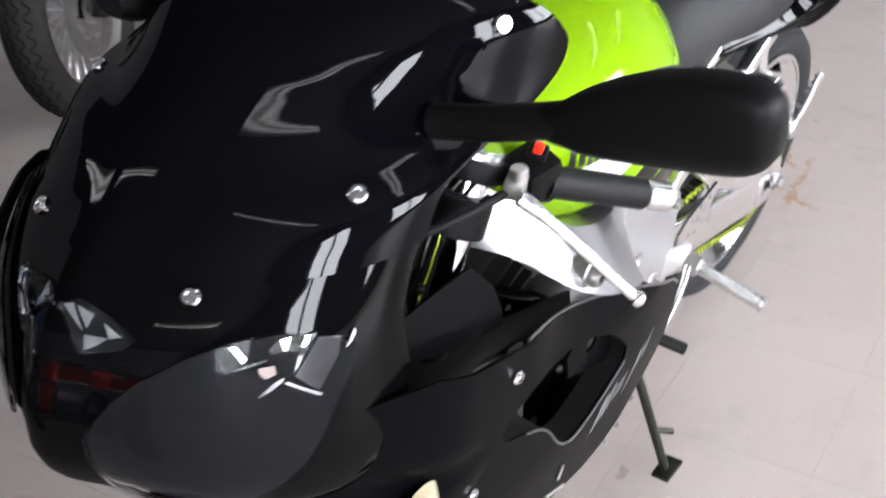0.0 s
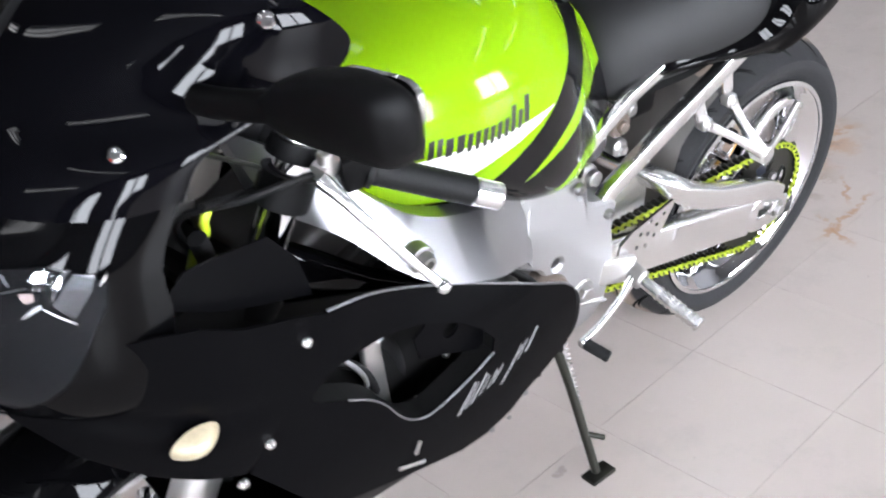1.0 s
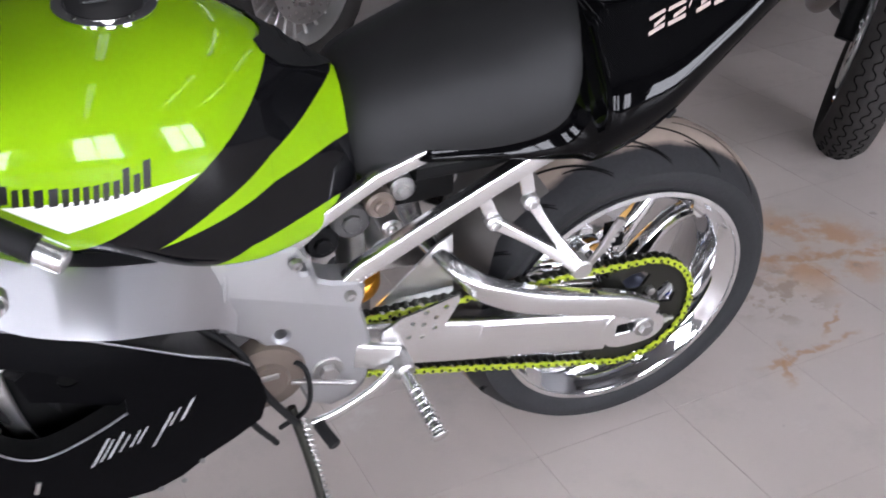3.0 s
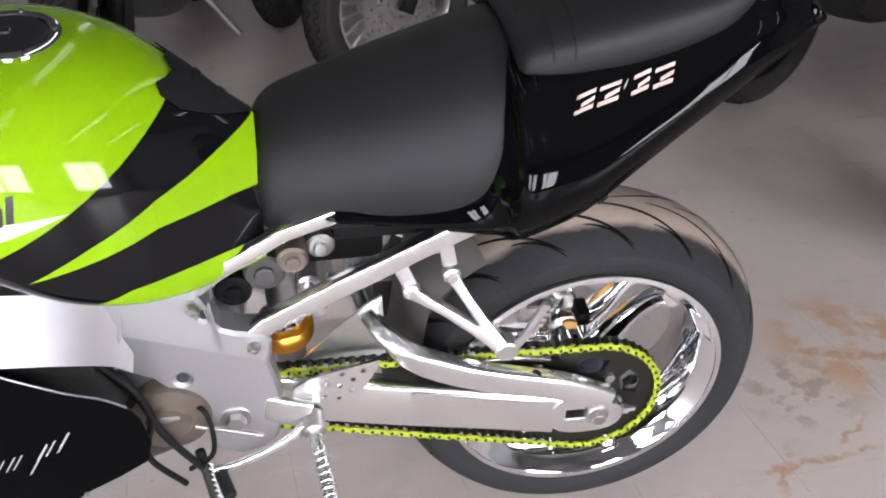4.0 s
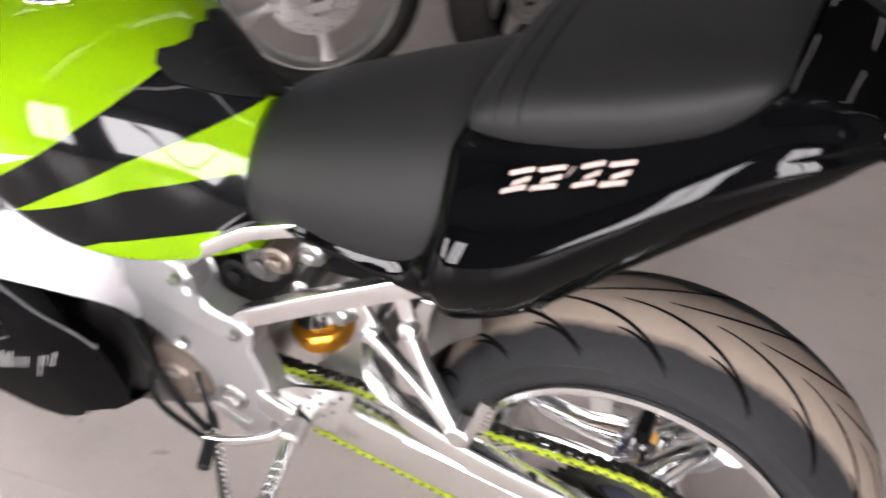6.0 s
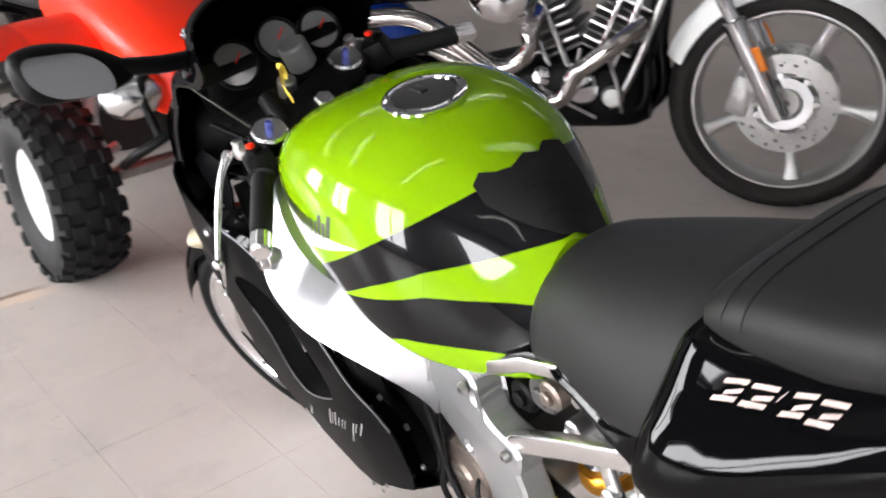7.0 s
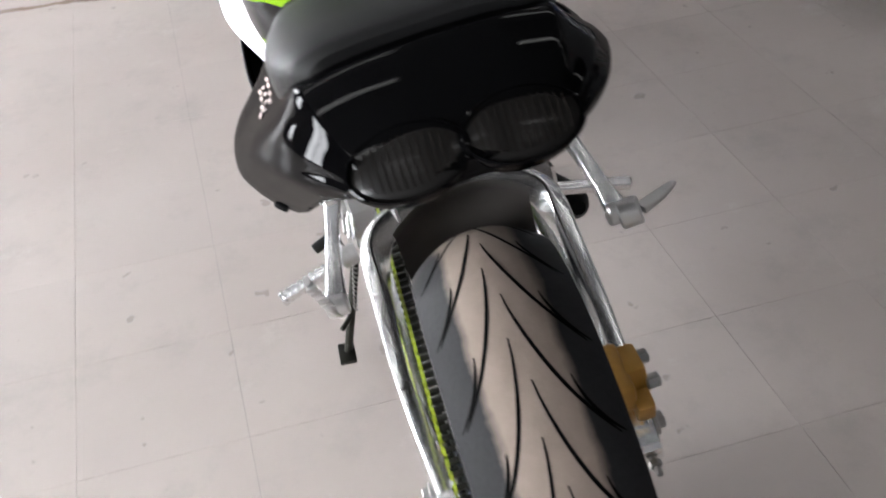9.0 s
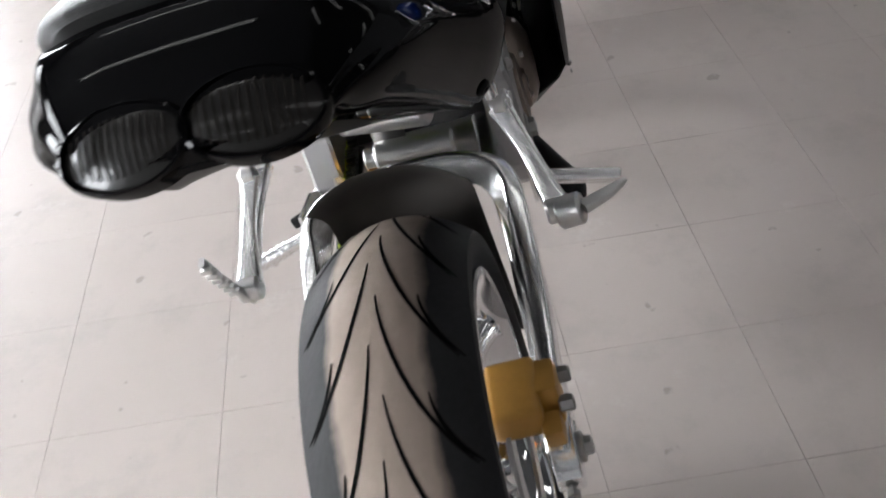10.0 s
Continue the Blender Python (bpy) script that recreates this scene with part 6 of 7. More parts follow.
for s in (1, -1):
    bm = bmesh.new()
    sweep(bm, spline([(1.000, 0.195 * s, 0.612), (1.004, 0.198 * s, 0.570), (0.998, 0.200 * s, 0.520), (0.985, 0.198 * s, 0.460), (0.965, 0.190 * s, 0.410)], 14), rect(0.012, 0.030, 0.005), scale=[0.9, 1, 1, 1, 1, 1, 1, 0.95, 0.9, 0.85, 0.8, 0.7, 0.6, 0.5, 0.4])
    part("silver_pipe", bm, M_CAST, eng, "bare aluminium coolant pipe")
    bm = bmesh.new()
    block(bm, (0.978, 0.205 * s, 0.602), (0.050, 0.006, 0.016), 0.002, (0, 20, 0))
    part("bracket", bm, M_WHITE, eng)
    for x, z in ((1.052, 0.537), (1.018, 0.498)):
        bm = bmesh.new()
        bolt(bm, (x, 0.214 * s, z), (0, s, 0), 0.009, 0.008)
        part("hose_clip", bm, M_CAST, eng)
    bm = bmesh.new()
    tube(bm, [(1.082, 0.205 * s, 0.615), (1.046, 0.215 * s, 0.585), (1.023, 0.215 * s, 0.535), (1.040, 0.20 * s, 0.500)], 0.0035, 8, 16)
    part("breather_hose", bm, M_DIAL, eng)
# carburettors and air box under the tank, hoses, rear linkages
for k in range(4):
    y = 0.105 - 0.07 * k
    bm = bmesh.new()
    drum(bm, (0.86, y, 0.60), (0.76, y, 0.635), 0.024, 18, 0.003)
    part("carburettor", bm, M_CAST, eng)
bm = bmesh.new()
body(bm, [(0.62, 0.11, 0.70, 0.58), (0.70, 0.14, 0.72, 0.58), (0.80, 0.14, 0.74, 0.60)], n=20, steps=6, pt=5, pb=5)
part("air_box", bm, M_DARKIN, eng)
for k in range(4):
    y = 0.12 - 0.08 * k
    bm = bmesh.new()
    tube(bm, [(1.04, y, 0.60), (1.13, y, 0.55), (1.14, y * 0.8, 0.42), (1.02, y * 0.5, 0.30), (0.80, y * 0.3 - 0.03, 0.275)], 0.019, 12, 22)
    part("exhaust_header", bm, M_STEEL, eng)
for s in (1, -1):
    bm = bmesh.new()
    sweep(bm, spline([(1.12, 0.125 * s, 0.730), (1.06, 0.150 * s, 0.690), (1.00, 0.160 * s, 0.640), (0.94, 0.160 * s, 0.600), (0.88, 0.155 * s, 0.570)], 14), rect(0.034, 0.075, 0.016, 4), scale=[0.8, 0.9, 1, 1, 1, 1, 1, 1, 1, 1, 0.95, 0.9, 0.8, 0.65, 0.5])
    part("air_duct", bm, M_BLACK, bike, "gloss black air duct below the frame")
bm = bmesh.new()
block(bm, (1.165, 0, 0.56), (0.035, 0.36, 0.20), 0.008, (0, 14, 0))
part("radiator", bm, M_DARKIN, bike, "black radiator core")
for pts, r in ((((0.74, 0.165, 0.55), (0.69, 0.185, 0.50), (0.665, 0.19, 0.42), (0.62, 0.185, 0.33)), 0.006), (((0.71, 0.16, 0.52), (0.675, 0.19, 0.46), (0.69, 0.195, 0.38), (0.65, 0.17, 0.28)), 0.005),
               (((0.63, 0.15, 0.44), (0.60, 0.185, 0.44), (0.60, 0.185, 0.36), (0.64, 0.16, 0.30)), 0.004), (((1.10, 0.16, 0.62), (1.02, 0.19, 0.60), (0.96, 0.18, 0.54), (0.93, 0.17, 0.45)), 0.010),
               (((1.08, 0.17, 0.58), (1.03, 0.20, 0.56), (1.00, 0.20, 0.50), (0.98, 0.17, 0.42)), 0.007)):
    bm = bmesh.new()
    tube(bm, pts, r, 10, 18)
    part("hose", bm, M_RUBBER, eng)
for x, y, z, r, m in ((0.50, 0.085, 0.625, 0.030, M_ENGINE), (0.46, 0.10, 0.655, 0.022, M_BRONZE), (0.545, 0.09, 0.60, 0.026, M_PLAST), (0.42, 0.08, 0.66, 0.020, M_STEEL), (0.44, 0.09, 0.60, 0.016, M_CAST)):
    bm = bmesh.new()
    drum(bm, (x, y - 0.05, z), (x, y + 0.02, z), r, 18, 0.004)
    drum(bm, (x, y + 0.015, z), (x, y + 0.028, z), r * 0.5, 8, 0.002)
    part("linkage_drum", bm, m, bike)
bm = bmesh.new()
block(bm, (0.40, 0.0, 0.66), (0.14, 0.16, 0.09), 0.012)
part("battery_box", bm, M_DARKIN, bike)
bm = bmesh.new()
drum(bm, (0.34, 0.05, 0.63), (0.30, -0.07, 0.635), 0.022, 18, 0.004)
part("brake_reservoir", bm, M_CAST, bike)

# rear brake caliper
cal = new("rear_caliper")
cal.parent = bike
tagged(cal, "gold-brown rear brake caliper")
bm = bmesh.new()
block(bm, (-0.012, -0.100, 0.420), (0.085, 0.060, 0.046), 0.010, (0, -4, 0), 3)
block(bm, (-0.005, -0.138, 0.412), (0.055, 0.028, 0.058), 0.008, (0, 4, 0))
block(bm, (-0.045, -0.136, 0.395), (0.030, 0.024, 0.040), 0.006, (0, -20, 0))
part("caliper_body", bm, M_CALIPER, cal)
for x in (-0.03, 0.015):
    bm = bmesh.new()
    drum(bm, (x, -0.148, 0.415), (x, -0.166, 0.415), 0.010, 6, 0.002)
    part("caliper_bolt", bm, M_STEEL, cal)

# ---- other machines in the hall ----
def knob_wheel(parent, centre, R, w, rim_r, axis_turn, rim_mat, name="wheel"):
    """A balloon tyre with rows of rubber knobs and a pressed rim; its axle points along local y."""
    m = Matrix.Translation(centre) @ Euler((0, 0, radians(axis_turn))).to_matrix().to_4x4()
    h = w / 2
    bm = bmesh.new()
    prof = [(rim_r, -h * 0.72), (rim_r + 0.03, -h * 0.95), (R - 0.05, -h), (R - 0.02, -h * 0.85), (R - 0.012, -h * 0.4), (R - 0.010, 0)]
    lathe(bm, prof + [(r, -y) for r, y in prof[-2::-1]] + [(rim_r, 0)], n=48, closed=True)
    tyre = part("tyre", bm, M_RUBBER, parent)
    tyre.matrix_basis = m
    vs, fs = [], []
    count = 22
    for k in range(count):
        for row, (u, off) in enumerate(((-0.86, 0.0), (-0.48, 0.5), (0.0, 0.0), (0.48, 0.5), (0.86, 0.0))):
            a = 2 * math.pi * (k + off) / count
            r0 = R - 0.014 - 0.022 * abs(u) ** 3
            c = Vector((r0 * math.cos(a), u * h, r0 * math.sin(a)))
            er, ea = Vector((math.cos(a), 0.35 * u, math.sin(a))).normalized(), Vector((-math.sin(a), 0, math.cos(a)))
            ey = er.cross(ea)
            b = len(vs)
            for d, f in ((-0.006, 1.0), (0.016, 0.82)):
                for p, q in ((-1, -1), (1, -1), (1, 1), (-1, 1)):
                    vs.append(c + er * d + ea * p * 0.023 * f + ey * q * 0.019 * f)
            fs += [(b + 4, b + 5, b + 6, b + 7)] + [(b + j, b + (j + 1) % 4, b + 4 + (j + 1) % 4, b + 4 + j) for j in range(4)]
    me = bpy.data.meshes.new("tread_rubber")
    me.from_pydata([tuple(v) for v in vs], [], fs)
    me.materials.append(M_RUBBER)
    kn = new("tread_rubber", me)
    kn.parent = tyre
    tagged(kn, kind="stuff")
    bm = bmesh.new()
    lathe(bm, [(rim_r + 0.006, h * 0.74), (rim_r - 0.006, h * 0.76), (rim_r - 0.014, h * 0.62), (rim_r - 0.03, h * 0.30), (rim_r * 0.55, h * 0.22), (rim_r * 0.40, h * 0.40), (0.0004, h * 0.42)], n=40)
    lathe(bm, [(rim_r + 0.006, -h * 0.74), (rim_r - 0.02, -h * 0.6), (rim_r - 0.03, h * 0.25)], n=40)
    rim = part("rim", bm, rim_mat, parent)
    rim.matrix_basis = m
    for k in range(4):
        a = math.pi / 4 + k * math.pi / 2
        bm = bmesh.new()
        drum(bm, (0.055 * math.cos(a), h * 0.30, 0.055 * math.sin(a)), (0.055 * math.cos(a), h * 0.46, 0.055 * math.sin(a)), 0.009, 6)
        part("wheel_nut", bm, M_STEEL, rim)
    return tyre


def quad(matrix, label, paint):
    """A quad bike: nose towards -x, its right wheels at +y."""
    q = thing("quad_bike", label, "quad bike", matrix, "quad bikes")
    for x, R, w in ((0.0, 0.275, 0.19), (1.24, 0.27, 0.25)):
        for s in (1, -1):
            knob_wheel(q, (x, 0.36 * s, R), R, w, 0.135, 0 if s > 0 else 180, M_WHITE)
        bm = bmesh.new()
        drum(bm, (x, -0.30, 0.27), (x, 0.30, 0.27), 0.022, 12)
        part("axle", bm, M_STEEL, q)
    bm = bmesh.new()
    body(bm, [(-0.38, 0.10, 0.66, 0.52), (-0.30, 0.17, 0.74, 0.50), (-0.05, 0.19, 0.82, 0.56), (0.25, 0.17, 0.86, 0.58), (0.50, 0.15, 0.84, 0.60)], n=32, steps=18, pt=3, pb=3)
    part("front_body", bm, paint, q, "plastic front bodywork")
    for s in (1, -1):
        for x0, R in ((0.0, 0.40), (1.24, 0.40)):
            bm = bmesh.new()
            rows = []
            for a in np.linspace(35, 130, 14):
                rows.append([(x0 + 0.10 + R * math.cos(radians(a)), s * y, 0.34 + R * math.sin(radians(a)) - 2.0 * max(0.0, y - 0.34) ** 2) for y in (0.14, 0.19, 0.24, 0.29, 0.33, 0.36)])
            loft(bm, rows, cap=False, closed=False)
            bmesh.ops.solidify(bm, geom=bm.faces[:], thickness=0.005)
            part("fender", bm, paint, q, "plastic fender")
        bm = bmesh.new()
        rings = [[Vector((-0.33 - 0.02 * k, s * 0.22, 0.60)) + Vector((0, 0.085 * f * math.cos(a), 0.06 * f * math.sin(a))) for a in np.linspace(0, 2 * math.pi, 25)[:-1]] for k, f in enumerate((1.0, 1.05, 1.0, 0.7, 0.1))]
        loft(bm, rings)
        part("headlight", bm, M_LIP, q, "bright oval headlight shell")
        bm = bmesh.new()
        tube(bm, [(0.0, 0.35 * s, 0.29), (0.05, 0.15 * s, 0.34)], 0.016, 8)
        tube(bm, [(0.0, 0.35 * s, 0.22), (0.10, 0.12 * s, 0.24)], 0.016, 8)
        tube(bm, [(0.03, 0.28 * s, 0.28), (0.10, 0.16 * s, 0.58)], 0.030, 12)
        part("suspension_arm", bm, M_CAST, q)
    bm = bmesh.new()
    body(bm, [(0.45, 0.10, 0.84, 0.66), (0.70, 0.14, 0.80, 0.64), (1.10, 0.17, 0.80, 0.64), (1.45, 0.15, 0.82, 0.70)], n=28, steps=14, pt=3, pb=3)
    part("seat", bm, M_SEAT, q)
    bm = bmesh.new()
    body(bm, [(0.20, 0.14, 0.55, 0.26), (0.45, 0.20, 0.60, 0.22), (0.80, 0.20, 0.58, 0.22), (1.05, 0.12, 0.52, 0.26)], n=24, steps=10, pt=4, pb=4)
    part("engine", bm, M_ENGINE, q)
    bm = bmesh.new()
    tube(bm, [(0.40, -0.38, 1.02), (0.32, -0.20, 1.0), (0.30, 0, 0.95), (0.32, 0.20, 1.0), (0.40, 0.38, 1.02)], 0.012, 10, 20)
    part("handlebar", bm, M_PLAST, q)
    bm = bmesh.new()
    tube(bm, [(-0.30, -0.26, 0.40), (-0.44, -0.24, 0.48), (-0.46, 0, 0.55), (-0.44, 0.24, 0.48), (-0.30, 0.26, 0.40)], 0.014, 10, 24, side=(0, 0, 1))
    tube(bm, [(-0.44, -0.20, 0.48), (-0.40, -0.18, 0.66), (-0.38, 0.18, 0.66), (-0.44, 0.20, 0.48)], 0.012, 10, 18, side=(0, 0, 1))
    part("bumper", bm, M_PLAST, q)
    return q


quad(Matrix.Translation((2.638, 0.065, 0)) @ Euler((0, 0, radians(6))).to_matrix().to_4x4(), "red quad bike with knobbly tyres and white rims", M_RED)
quad(Matrix.Translation((4.56, 0.45, 0)) @ Euler((0, 0, radians(9))).to_matrix().to_4x4(), "black quad bike parked behind the red one", M_BLACK)


def cast_wheel(parent, x, R, w, rim_r, count, rim_mat, disc=True, turn=0.0, a0=0.0):
    """An open five-spoke cast wheel in the x-z plane."""
    m = Matrix.Translation((x, 0, R)) @ Euler((0, 0, radians(turn))).to_matrix().to_4x4()
    made = []
    bm = bmesh.new()
    lathe(bm, tyre_profile(R, w, rim_r - 0.004), n=64, closed=True)
    made.append(part("tyre", bm, M_DUSTTYRE, parent))
    # zigzag grooves: dark bands on the tyre in place of shaded cuts
    for y0 in (-0.30, -0.10, 0.10, 0.30):
        bm = bmesh.new()
        ring = []
        for k in range(176):
            a = 2 * math.pi * k / 176
            y = w * (y0 + (0.05 if k % 4 in (1, 2) else -0.05))
            r = R - 0.040 * abs(y / (w * 0.5 * 0.985)) ** 2.1 + 0.0004
            ring.append((r * math.cos(a), y, r * math.sin(a)))
        sweep(bm, ring + ring[:1], rect(0.004, 0.0016, 0.0004, 1), cap=False)
        made.append(part("shaded_groove", bm, M_GROOVE, parent))
    f = w * 0.36
    bm = bmesh.new()
    lathe(bm, [(rim_r, f), (rim_r - 0.014, f), (rim_r - 0.026, f * 0.6), (rim_r - 0.030, 0), (rim_r - 0.026, -f * 0.6), (rim_r - 0.014, -f), (rim_r, -f), (rim_r - 0.008, 0)], n=64, closed=True)
    made.append(part("rim", bm, rim_mat, parent))
    bm = bmesh.new()
    lathe(bm, [(0.010, 0.06), (0.040, 0.06), (0.052, 0.03), (0.052, -0.03), (0.04, -0.06), (0.01, -0.06)], n=28, closed=True)
    made.append(part("hub", bm, rim_mat, parent))
    for k in range(count):
        a = radians(a0 + 360 * k / count)
        c, s = math.cos(a), math.sin(a)
        bm = bmesh.new()
        path = [(r * c, 0, r * s) for r in np.linspace(0.04, rim_r - 0.022, 7)]
        g = 0.034 if count < 12 else 0.010
        sweep(bm, path, rect(g, g, g * 0.3), scale=[1.35, 1.1, 0.95, 0.9, 0.95, 1.15, 1.7])
        made.append(part("spoke", bm, rim_mat, parent))
    if disc:
        for y in (0.062, -0.062):
            bm = bmesh.new()
            holes = [hole(0.118 * math.cos(q), 0.118 * math.sin(q), 0.006, 8) for q in np.linspace(0, 2 * math.pi, 19)[:-1]] + [hole(0.138 * math.cos(q + 0.17), 0.138 * math.sin(q + 0.17), 0.006, 8) for q in np.linspace(0, 2 * math.pi, 19)[:-1]] + [hole(0, 0, 0.095, 40)]
            plate(bm, hole(0, 0, 0.152, 48), y - 0.002, y + 0.002, holes)
            made.append(part("brake_disc", bm, M_DISC, parent, smooth=False))
            bm = bmesh.new()
            lathe(bm, [(0.050, y - 0.005), (0.080, y - 0.006), (0.080, y + 0.006), (0.050, y + 0.005)], n=32, closed=True)
            for k in range(7):
                q = 2 * math.pi * k / 7
                drum(bm, (0.088 * math.cos(q), y - 0.006, 0.088 * math.sin(q)), (0.088 * math.cos(q), y + 0.006, 0.088 * math.sin(q)), 0.011, 10)
            made.append(part("disc_carrier", bm, M_CHROME, parent))
    for ob in made:
        ob.matrix_basis = m
    return made


def cruiser(matrix):
    """A long cruiser: front axle at the origin, nose towards +x, its right side at -y."""
    q = thing("cruiser_motorcycle", "chrome and black cruiser motorcycle with silver cast wheels", "motorcycle", matrix, "parked motorcycles")
    R = 0.352
    cast_wheel(q, 0.0, R, 0.13, 0.283, 5, M_CAST, a0=-90 + 8)
    cast_wheel(q, -1.45, 0.33, 0.18, 0.235, 5, M_CAST, a0=20)
    for s in (1, -1):
        bm = bmesh.new()
        drum(bm, (-0.015, 0.105 * s, R - 0.03), (-0.16, 0.105 * s, R + 0.26), 0.034, 20, 0.004)
        part("fork_slider", bm, M_CHROME, q)
        bm = bmesh.new()
        drum(bm, (-0.15, 0.105 * s, R + 0.24), (-0.36, 0.105 * s, R + 0.66), 0.024, 18)
        part("fork_tube", bm, M_CHROME, q)
        bm = bmesh.new()
        block(bm, (-0.075, 0.140 * s, R + 0.155), (0.020, 0.010, 0.075), 0.004, (0, -26, 0))
        part("reflector", bm, M_ORANGE, q, "orange fork reflector")
        bm = bmesh.new()
        block(bm, (-0.125, 0.075 * s, R + 0.03), (0.065, 0.07, 0.12), 0.012, (0, 18, 0))
        part("caliper", bm, M_CAST, q)
    bm = bmesh.new()
    rows = []
    for a in np.linspace(38, 160, 24):
        rr = R + 0.030
        rows.append([((rr - 0.055 * abs(u) ** 2.4) * math.cos(radians(a)), 0.082 * u, R + (rr - 0.055 * abs(u) ** 2.4) * math.sin(radians(a))) for u in np.linspace(-1, 1, 13)])
    loft(bm, rows, cap=False, closed=False)
    bmesh.ops.solidify(bm, geom=bm.faces[:], thickness=0.004)
    part("front_fender", bm, M_WHITE, q, "silver-white front fender")
    bm = bmesh.new()
    body(bm, [(-0.38, 0.05, 1.00, 0.90), (-0.50, 0.13, 1.02, 0.84), (-0.75, 0.16, 1.0, 0.82), (-0.98, 0.09, 0.90, 0.80)], n=28, steps=14)
    part("tank", bm, M_SKYBLUE, q, "dark blue tank")
    bm = bmesh.new()
    body(bm, [(-0.92, 0.09, 0.80, 0.68), (-1.10, 0.15, 0.74, 0.64), (-1.30, 0.16, 0.78, 0.66), (-1.36, 0.12, 0.84, 0.74), (-1.58, 0.10, 0.86, 0.78)], n=28, steps=16, pt=3)
    part("seat", bm, M_SEAT, q)
    bm = bmesh.new()
    rows = []
    for a in np.linspace(25, 165, 18):
        rr = 0.365
        rows.append([(-1.45 + (rr - 0.06 * abs(u) ** 2.4) * math.cos(radians(a)), 0.13 * u, 0.33 + (rr - 0.06 * abs(u) ** 2.4) * math.sin(radians(a))) for u in np.linspace(-1, 1, 11)])
    loft(bm, rows, cap=False, closed=False)
    bmesh.ops.solidify(bm, geom=bm.faces[:], thickness=0.004)
    part("rear_fender", bm, M_SKYBLUE, q)
    # V-twin
    bm = bmesh.new()
    body(bm, [(-0.40, 0.09, 0.46, 0.28), (-0.48, 0.13, 0.50, 0.26), (-0.78, 0.14, 0.48, 0.25), (-0.98, 0.11, 0.44, 0.28)], n=28, steps=12, pt=4, pb=4)
    part("crankcase", bm, M_PLAST, q)
    for lean, xb in ((24, -0.545), (-24, -0.665)):
        for k in range(8):
            bm = bmesh.new()
            d = 0.025 * k
            cx, cz = xb + math.sin(radians(lean)) * (0.02 + d), 0.48 + math.cos(radians(lean)) * (0.02 + d)
            block(bm, (cx, 0, cz), (0.155, 0.20, 0.010), 0.004, (0, lean, 0))
            part("cylinder_fin", bm, M_CAST if k % 2 else M_ENGINE, q)
        bm = bmesh.new()
        block(bm, (xb + math.sin(radians(lean)) * 0.25, 0, 0.50 + math.cos(radians(lean)) * 0.25), (0.17, 0.19, 0.07), 0.02, (0, lean, 0), 3)
        part("rocker_cover", bm, M_CHROME, q)
        for k in (0, 1):
            bm = bmesh.new()
            x0 = xb + 0.03 * (1 if k else -1)
            drum(bm, (x0, -0.115, 0.44), (x0 + math.sin(radians(lean)) * 0.26, -0.112, 0.70), 0.010, 10)
            part("pushrod_tube", bm, M_CHROME, q)
    bm = bmesh.new()
    lathe(bm, [(0.0004, 0.07), (0.07, 0.065), (0.095, 0.05), (0.10, 0.0), (0.06, 0.0)], (-0.84, -0.13, 0.70), (0, -1, 0), 36)
    part("air_cleaner", bm, M_CHROME, q, "round chrome air cleaner")
    for pts, r in ((((-0.41, -0.12, 0.60), (-0.48, -0.17, 0.55), (-0.56, -0.18, 0.49), (-0.61, -0.18, 0.45), (-0.64, -0.18, 0.385), (-0.70, -0.18, 0.366), (-0.80, -0.18, 0.386), (-0.89, -0.18, 0.432), (-1.02, -0.18, 0.503), (-1.13, -0.19, 0.526), (-1.30, -0.20, 0.515), (-1.70, -0.21, 0.50)), 0.027),
                   (((-0.73, -0.10, 0.63), (-0.745, -0.17, 0.58), (-0.745, -0.18, 0.53), (-0.80, -0.18, 0.475), (-0.865, -0.18, 0.468), (-0.95, -0.18, 0.52), (-1.055, -0.18, 0.59), (-1.155, -0.19, 0.62), (-1.30, -0.20, 0.612), (-1.70, -0.22, 0.60)), 0.029)):
        bm = bmesh.new()
        tube(bm, pts, r, 18, 40)
        part("exhaust_pipe", bm, M_HEAT, q, "long chrome exhaust pipe")
    bm = bmesh.new()
    tube(bm, [(-0.36, 0, 0.86), (-0.38, 0, 0.55), (-0.44, 0, 0.30), (-1.15, 0, 0.28)], 0.024, 12, 24)
    part("frame_tube", bm, M_BLACK, q)
    for s in (1, -1):
        bm = bmesh.new()
        tube(bm, [(-0.37, 0.04 * s, 0.80), (-0.40, 0.09 * s, 0.50), (-0.48, 0.10 * s, 0.30), (-1.10, 0.11 * s, 0.28)], 0.017, 12, 24)
        part("frame_tube", bm, M_BLACK, q)
    # cam cover, timing cover and oil lines low on the engine
    for x, z, r, m in ((-0.60, 0.40, 0.055, M_CHROME), (-0.50, 0.375, 0.035, M_CAST), (-0.72, 0.43, 0.032, M_CHROME)):
        bm = bmesh.new()
        lathe(bm, [(0.0004, 0.02), (r * 0.8, 0.018), (r, 0.006), (r, 0.0)], (x, -0.135, z), (0, -1, 0), 24)
        part("engine_cover", bm, m, q)
    for a, b in (((-0.47, 0.33), (-0.52, 0.50)), ((-0.66, 0.34), (-0.60, 0.52)), ((-0.55, 0.31), (-0.74, 0.40))):
        bm = bmesh.new()
        tube(bm, [(a[0], -0.15, a[1]), ((a[0] + b[0]) / 2 + 0.015, -0.165, (a[1] + b[1]) / 2), (b[0], -0.13, b[1])], 0.006, 8, 10)
        part("oil_line", bm, M_STEEL, q)
    bm = bmesh.new()
    tube(bm, [(-0.345, -0.07, 0.72), (-0.40, -0.10, 0.56), (-0.455, -0.12, 0.42), (-0.51, -0.12, 0.33)], 0.012, 10, 14)
    part("down_tube", bm, M_STEEL, q)
